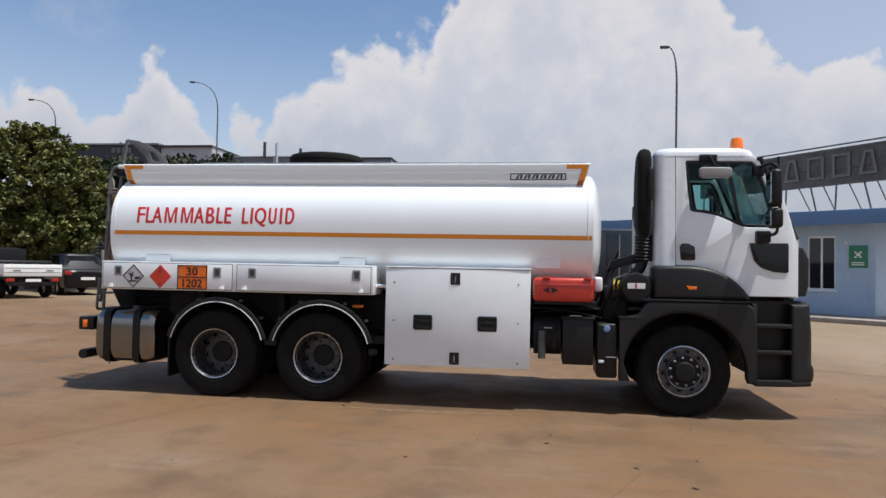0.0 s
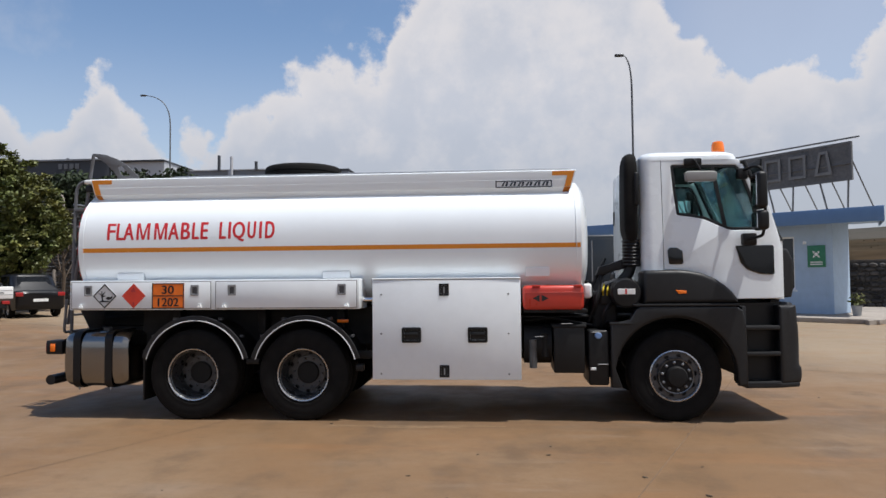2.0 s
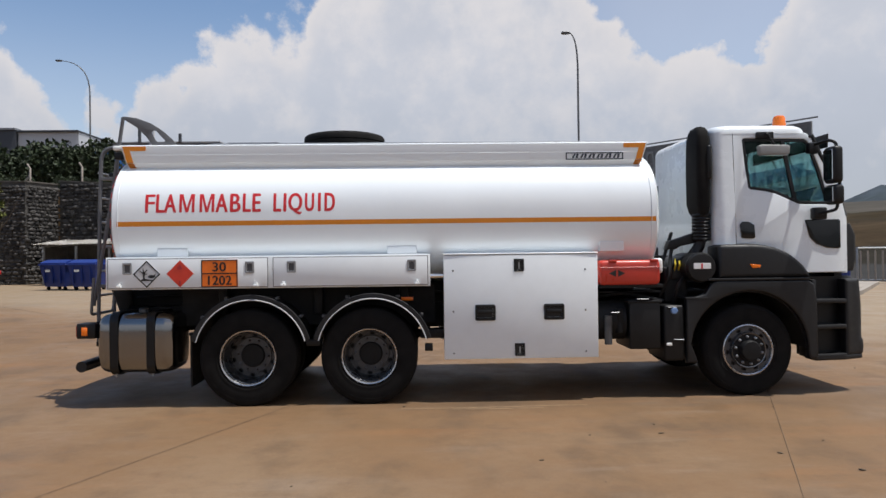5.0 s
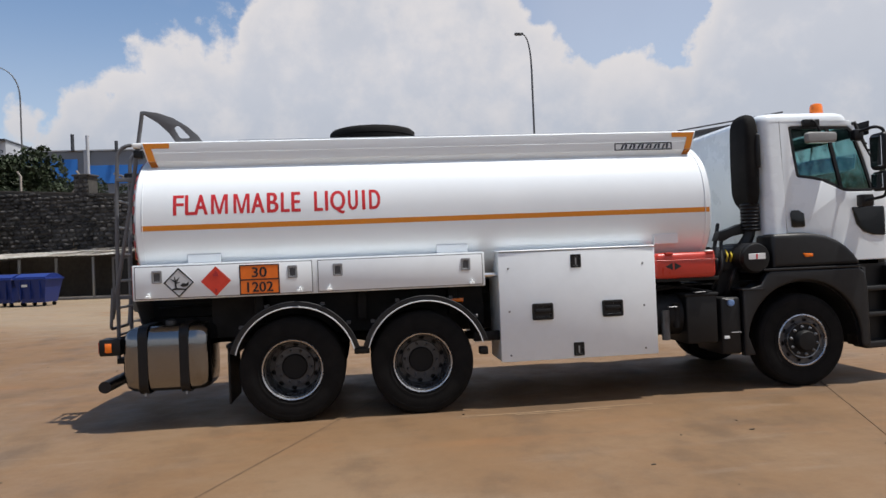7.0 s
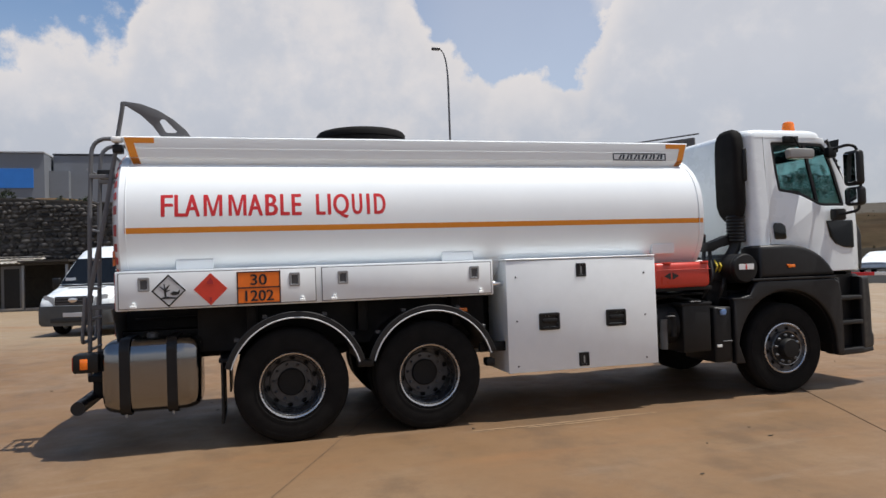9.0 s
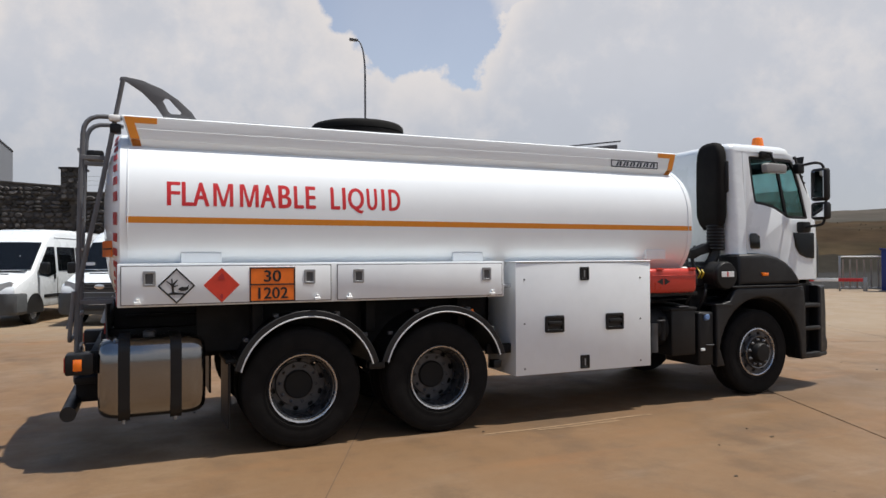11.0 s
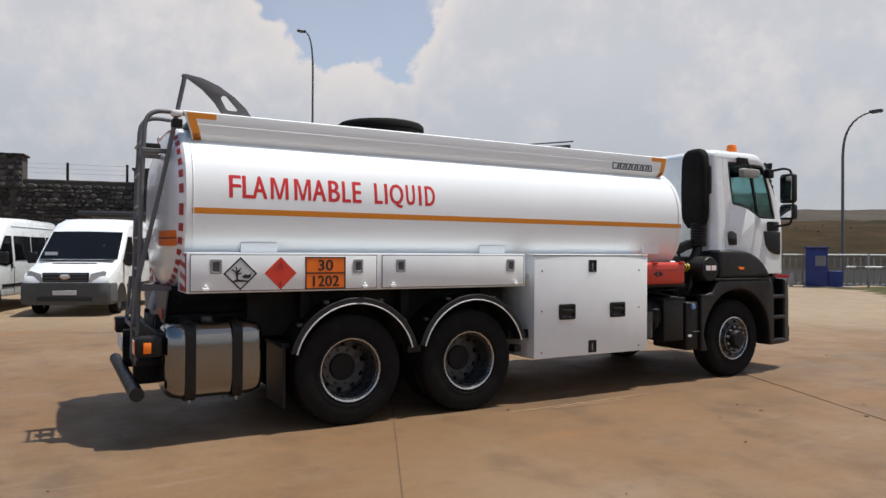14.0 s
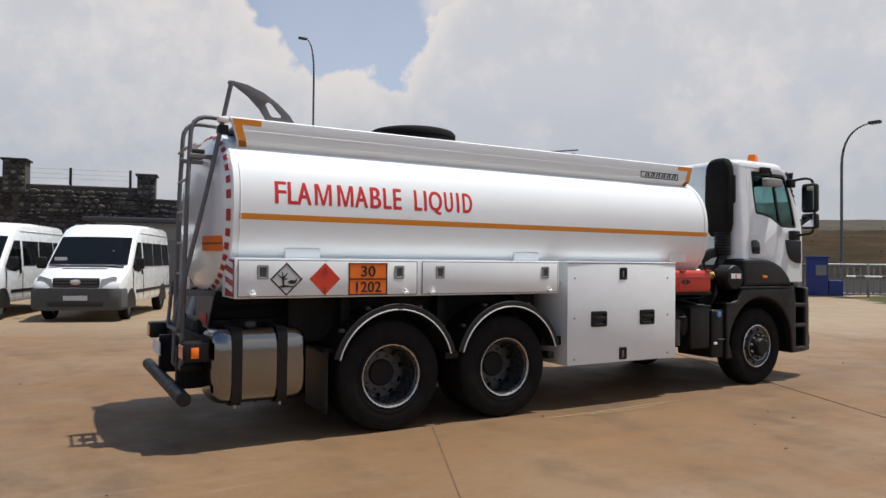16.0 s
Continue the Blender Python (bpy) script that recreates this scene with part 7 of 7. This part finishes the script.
car(-15.1, 15.9, 52, BLACKCAR, "black people carrier seen from behind", True)
car(34.5, 31.0, 120, REDCAR, "red car parked beyond the gate")
car(38.5, 28.5, 120, WHITE, "white car parked beyond the gate")



def box_van(x, y, rz, label):
    """Rear doors at local y = 0, nose towards +y."""
    t = thing("box_van", label, "van", (x, y, ground_z(x, y)), rz)
    b = part("body", box(-1.0, 1.0, 0.0, 3.4, 0.62, 2.48, 0.06, 3), DARKVAN, t)
    for s in (-1, 1):
        part("rear_door", box(*sorted((s * 0.012, s * 0.94)), -0.025, 0.0, 0.70, 2.38, 0.012), DARKVAN, b)
        part("hinge_bar", tube([(s * 0.30, -0.04, 0.75), (s * 0.30, -0.04, 2.34)], 0.014, 8), STEEL, b)
        part("tail_lamp", box(*sorted((s * 0.74, s * 0.94)), -0.02, 0.03, 0.45, 0.58, 0.01), REDLENS, t)
        for yy in (0.9, 4.3):
            wl = new("wheel")
            wl.parent = t
            wl.matrix_basis = pose(s * 0.84, yy, 0.36, 0, 0, 90 if s > 0 else -90)
            part("tyre", lathe([(0.21, -0.10), (0.33, -0.11), (0.36, -0.07), (0.36, 0.07), (0.33, 0.11), (0.21, 0.10)], 28, closed=True), RUBBER, wl)
            part("hub_cap", lathe([(0.22, 0.05), (0.22, -0.08), (0.05, -0.06)], 20), RIM, wl)
    part("cab", box(-0.95, 0.95, 3.46, 5.2, 0.45, 2.05, 0.14, 3), DARKVAN, t)
    part("chassis", box(-0.4, 0.4, 0.05, 5.0, 0.45, 0.615), CHASSIS, t)
    return t


box_van(4.25, 7.0, -8, "dark box van parked behind the tanker")

pk = thing("pickup_truck", "small pickup truck with a white drop-side bed", "truck", (-15.2, 13.0, ground_z(-15.2, 13.0)), 62)
part("bed_floor", box(-0.98, 0.98, 0.0, 2.9, 0.78, 0.84), STEEL, pk)
tg = part("tailgate", box(-0.98, 0.98, -0.03, 0.0, 0.80, 1.22, 0.008), SIGNWHITE, pk, "white tailgate with two latches")
for x in (-0.55, 0.55):
    part("latch", box(x - 0.12, x + 0.12, -0.045, -0.03, 0.99, 1.03, 0.005), STEEL, tg)
for z in (0.93, 1.08):
    part("rib", box(-0.96, 0.96, -0.038, -0.03, z, z + 0.012), STEEL, tg)
for x in (-0.98, 0.95):
    part("side_board", box(x, x + 0.03, 0.0, 2.9, 0.842, 1.22, 0.006), SIGNWHITE, pk)
part("head_board", box(-0.98, 0.98, 2.9, 2.94, 0.80, 1.8, 0.01), BLACK, pk)
part("cab", box(-0.85, 0.85, 3.0, 4.5, 0.5, 1.85, 0.12, 3), BLACKCAR, pk)
part("rear_screen", box(-0.65, 0.65, 2.985, 3.0, 1.25, 1.7), DARKGLASS, pk)
part("load_cover", box(-0.95, 0.95, 0.6, 2.85, 1.1, 1.36, 0.08, 3), BLACK, pk, "dark load in the bed")
part("chassis", box(-0.4, 0.4, 0.05, 4.4, 0.5, 0.78), CHASSIS, pk)
part("bumper", box(-0.8, 0.8, 0.0, 0.1, 0.45, 0.58, 0.01), CHASSIS, pk)
for s in (-1, 1):
    part("tail_lamp", box(*sorted((s * 0.62, s * 0.88)), -0.02, 0.06, 0.60, 0.72, 0.01), REDLENS, pk)
    for yy in (0.8, 3.6):
        wl = new("wheel")
        wl.parent = pk
        wl.matrix_basis = pose(s * 0.78, yy, 0.34, 0, 0, 90 if s > 0 else -90)
        part("tyre", lathe([(0.2, -0.10), (0.31, -0.11), (0.34, -0.07), (0.34, 0.07), (0.31, 0.11), (0.2, 0.10)], 28, closed=True), RUBBER, wl)
        part("hub_cap", lathe([(0.21, 0.05), (0.21, -0.08), (0.05, -0.06)], 20), RIM, wl)
part("number_plate", box(-0.26, 0.26, -0.03, -0.015, 0.60, 0.70), SIGNWHITE, pk, "number plate with blank bars")

# ---- trees ----


def leaf_cloud(name, centre, radii, clumps, per, size, seed, mat, parent, flat=0.0):
    r = random.Random(seed)
    verts, faces = [], []
    c = Vector(centre)
    for i in range(clumps):
        d = Vector((r.gauss(0, 1), r.gauss(0, 1), r.gauss(0, 1))).normalized()
        k = r.uniform(0.35, 1.0) ** 0.45
        bump = 1 + 0.22 * noise.noise(d * 2.1 + Vector((seed, 0, 0)))
        p = c + Vector((d.x * radii[0], d.y * radii[1], d.z * radii[2])) * k * bump
        cr = r.uniform(0.35, 0.8) * size * 3.2
        for j in range(per):
            o = Vector((r.gauss(0, 0.5), r.gauss(0, 0.5), r.gauss(0, 0.4))) * cr
            s = size * r.uniform(0.6, 1.3)
            dd = Vector((r.uniform(-1, 1), r.uniform(-1, 1), r.uniform(-0.7, 0.7))).normalized()
            q = dd.cross(Vector((r.uniform(-1, 1), r.uniform(-1, 1), r.uniform(-1, 1)))).normalized()
            b = len(verts)
            pp = p + o
            verts += [tuple(pp - dd * s), tuple(pp + q * s * 0.5), tuple(pp + dd * s), tuple(pp - q * s * 0.5)]
            faces.append((b, b + 1, b + 2, b + 3))
    me = bpy.data.meshes.new(name)
    me.from_pydata(verts, [], faces)
    return part(name, me, mat, parent)


tr = thing("tree", "dense dark green broad-leaved tree behind the parked cars", "tree", (-21.1, 20.2, ground_z(-21.1, 20.2)))
part("trunk", tube([(0, 0, -0.1), (0.05, 0.05, 0.9), (-0.05, 0, 2.0), (0.1, 0.1, 3.8), (0.1, 0, 5.6)], [0.26, 0.21, 0.18, 0.13, 0.06], 12), BARK, tr)
r = random.Random(9)
for i in range(9):
    a = i * 0.7 + r.uniform(-0.2, 0.2)
    z0 = 1.8 + i * 0.34
    L = r.uniform(1.6, 2.6)
    part("limb", tube([(0, 0, z0), (math.cos(a) * L * 0.5, math.sin(a) * L * 0.5, z0 + 0.7), (math.cos(a) * L, math.sin(a) * L, z0 + 1.7)], [0.09, 0.06, 0.025], 8), BARK, tr)
leaf_cloud("crown", (0.15, 0, 4.2), (3.5, 3.2, 3.0), 1050, 84, 0.10, 5, LEAF, tr)
leaf_cloud("crown", (-0.2, 0.1, 6.6), (1.9, 1.9, 1.25), 140, 56, 0.105, 6, LEAF, tr)
leaf_cloud("crown", (0.9, -0.4, 2.6), (2.6, 2.4, 1.6), 420, 70, 0.105, 7, LEAF, tr)


bt = thing("bare_tree", "thin leafless sapling in front of the stone wall", "tree", (-20.6, 25.6, ground_z(-20.6, 25.6)))
bt.scale = (1.7, 1.7, 1.75)
part("trunk", tube([(0, 0, -0.05), (0.05, 0, 0.9), (-0.05, 0.05, 1.8), (0.05, 0, 2.9)], [0.06, 0.05, 0.035, 0.012], 8), BARK, bt)
r = random.Random(3)
for i in range(12):
    z0, a, L = 0.7 + i * 0.16, r.uniform(0, 6.28), r.uniform(0.6, 1.3)
    part("branch", tube([(0, 0, z0), (math.cos(a) * L * 0.5, math.sin(a) * L * 0.4, z0 + L * 0.6), (math.cos(a) * L * 0.8, math.sin(a) * L * 0.7, z0 + L * 1.2)], [0.022, 0.014, 0.005], 6), BARK, bt)


def woods(name, spots, label, seed, mat=PINE, h=(3.5, 6.0)):
    r = random.Random(seed)
    verts, faces = [], []
    for x, y in spots:
        z0 = land_z(x, y) - 0.2
        H = r.uniform(*h)
        R = H * r.uniform(0.28, 0.42)
        for i in range(260):
            d = Vector((r.gauss(0, 1), r.gauss(0, 1), r.gauss(0, 1))).normalized() * r.uniform(0.3, 1) ** 0.4
            p = Vector((x + d.x * R, y + d.y * R, z0 + H * 0.56 + d.z * H * 0.45))
            s = r.uniform(0.12, 0.26) * H / 4
            for j in range(2):
                dd = Vector((r.uniform(-1, 1), r.uniform(-1, 1), r.uniform(-1, 1))).normalized()
                q = dd.cross(Vector((r.uniform(-1, 1), r.uniform(-1, 1), r.uniform(-1, 1)))).normalized()
                b = len(verts)
                verts += [tuple(p - dd * s), tuple(p + q * s * 0.6), tuple(p + dd * s), tuple(p - q * s * 0.6)]
                faces.append((b, b + 1, b + 2, b + 3))
    me = bpy.data.meshes.new(name)
    me.from_pydata(verts, [], faces)
    ob = part(name, me, mat)
    return tagged(ob, label, "trees", kind="stuff")


r = random.Random(21)
woods("pine_wood", [(r.uniform(-60, -13), r.uniform(46, 58)) for _ in range(60)], "dark umbrella pines on the terrace above the wall", 31, h=(1.2, 2.0))
woods("pine_wood", [(r.uniform(-44, -31), r.uniform(50, 57)) for _ in range(22)], "rounded dark pines on the terrace above the wall", 35, h=(4.0, 5.2))
woods("pine_wood", [(r.uniform(-31.5, -26.5), r.uniform(50, 57)) for _ in range(11)], "young dark pines on the terrace", 36, h=(2.5, 3.3))
woods("pine_wood", [(r.uniform(-31, -25.2), r.uniform(48, 52)) for _ in range(16)], "dark rounded pines at the terrace edge", 37, h=(3.2, 4.6))
woods("terrace_shrubs", [(r.uniform(-30, -4), r.uniform(37, 46)) for _ in range(40)], "low dark shrubs along the terrace", 32, h=(0.9, 1.7))
woods("hillside_scrub", [(19 + s * 0.69 + u * 0.72, 20.3 + s * 0.72 - u * 0.69) for s, u in [(r.uniform(38, 120), r.uniform(-60, 75)) for _ in range(190)]], "dry scrub bushes on the hillside beyond the gate", 33, SCRUB, (0.18, 0.45))
woods("hill_trees", [(78 + r.uniform(-6, 9), 93 + r.uniform(-6, 6)) for _ in range(12)], "dark trees on the hillside", 34, h=(3.0, 6.0))


# ---- factories on the rise ----
def factory(name, x0, x1, y0, depth, z0, z1, label, parts, rz=0):
    t = thing(name, label, "building", (x0, y0, 0), rz)
    W = x1 - x0
    for nm, a, b, za, zb, m, out in parts:
        part(nm, box(a * W, b * W, -out, depth, z0 + za * (z1 - z0), z0 + zb * (z1 - z0)), m, t)
    return t


fa = factory("blue_factory", -45.3, -27.5, 90, 30, 10, 17.7, "grey and blue clad factory hall on the rise", [("wall", 0, 1, 0, 0.995, FACTGREY, 0.0), ("blue_band", 0.02, 0.40, 0.46, 0.86, FACTBLUE, 0.12), ("blue_band", 0.47, 0.93, 0.42, 0.74, FACTBLUE, 0.12), ("lower_hall", 1.002, 1.13, 0, 0.74, FACTGREY, -2), ("roof", -0.002, 1.002, 1.0, 1.02, FACTWHITE, 0.2)])
for x, h in ((6.7, 2.0), (12.3, 1.0), (8.6, 1.8)):
    part("chimney", tube([(x, -0.4, 10.5 if x == 8.6 else 17.7), (x, -0.4, 17.9 + h)], 0.22, 10), FACTWHITE if x == 8.6 else FACTDARK, fa)
part("pilaster", box(8.0, 8.3, -0.3, 0, 10, 17.7), FACTWHITE, fa)
fb = factory("grey_factory", -78, -48.4, 92, 25, 12, 21.0, "dark grey and white factory hall on the rise", [("dark_wall", 0, 0.71, 0, 0.89, FACTDARK, 0.0), ("white_wall", 0.712, 1, 0, 0.86, FACTWHITE, -0.5), ("roof", 0.712, 1.004, 0.862, 0.885, FACTDARK, 0.0), ("roof", -0.01, 0.71, 0.892, 0.92, FACTGREY, 0.3)])
for k in range(4):
    part("sign_shape", box(13.0 + k * 0.9, 13.6 + k * 0.9, -0.12, -0.02, 18.8, 19.6), SIGNLETTER, fb)
for x, z in ((12.5, 19.8),):
    part("chimney", tube([(x, 3, 18.5), (x, 3, z + 1.2)], 0.2, 10), FACTDARK, fb)
fc = factory("roadside_plant", -27.2, -20, 93, 20, 11, 17.9, "low grey plant building with chimneys", [("wall", 0, 1, 0, 0.99, FACTGREY, 0), ("roof", -0.01, 1.01, 1.0, 1.03, FACTDARK, 0.1)])


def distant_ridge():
    """Pale ridge on the skyline beyond the terrace; its blue stands for haze."""
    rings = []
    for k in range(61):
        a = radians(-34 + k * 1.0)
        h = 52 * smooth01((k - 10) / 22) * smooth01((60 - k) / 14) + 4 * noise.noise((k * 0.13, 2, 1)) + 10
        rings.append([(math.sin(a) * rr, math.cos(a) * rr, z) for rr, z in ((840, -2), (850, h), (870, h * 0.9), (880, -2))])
    return tagged(part("backdrop", loft(rings), HAZEHILL), "far skyline ridge in the pale blue of haze", "hill", kind="structure")


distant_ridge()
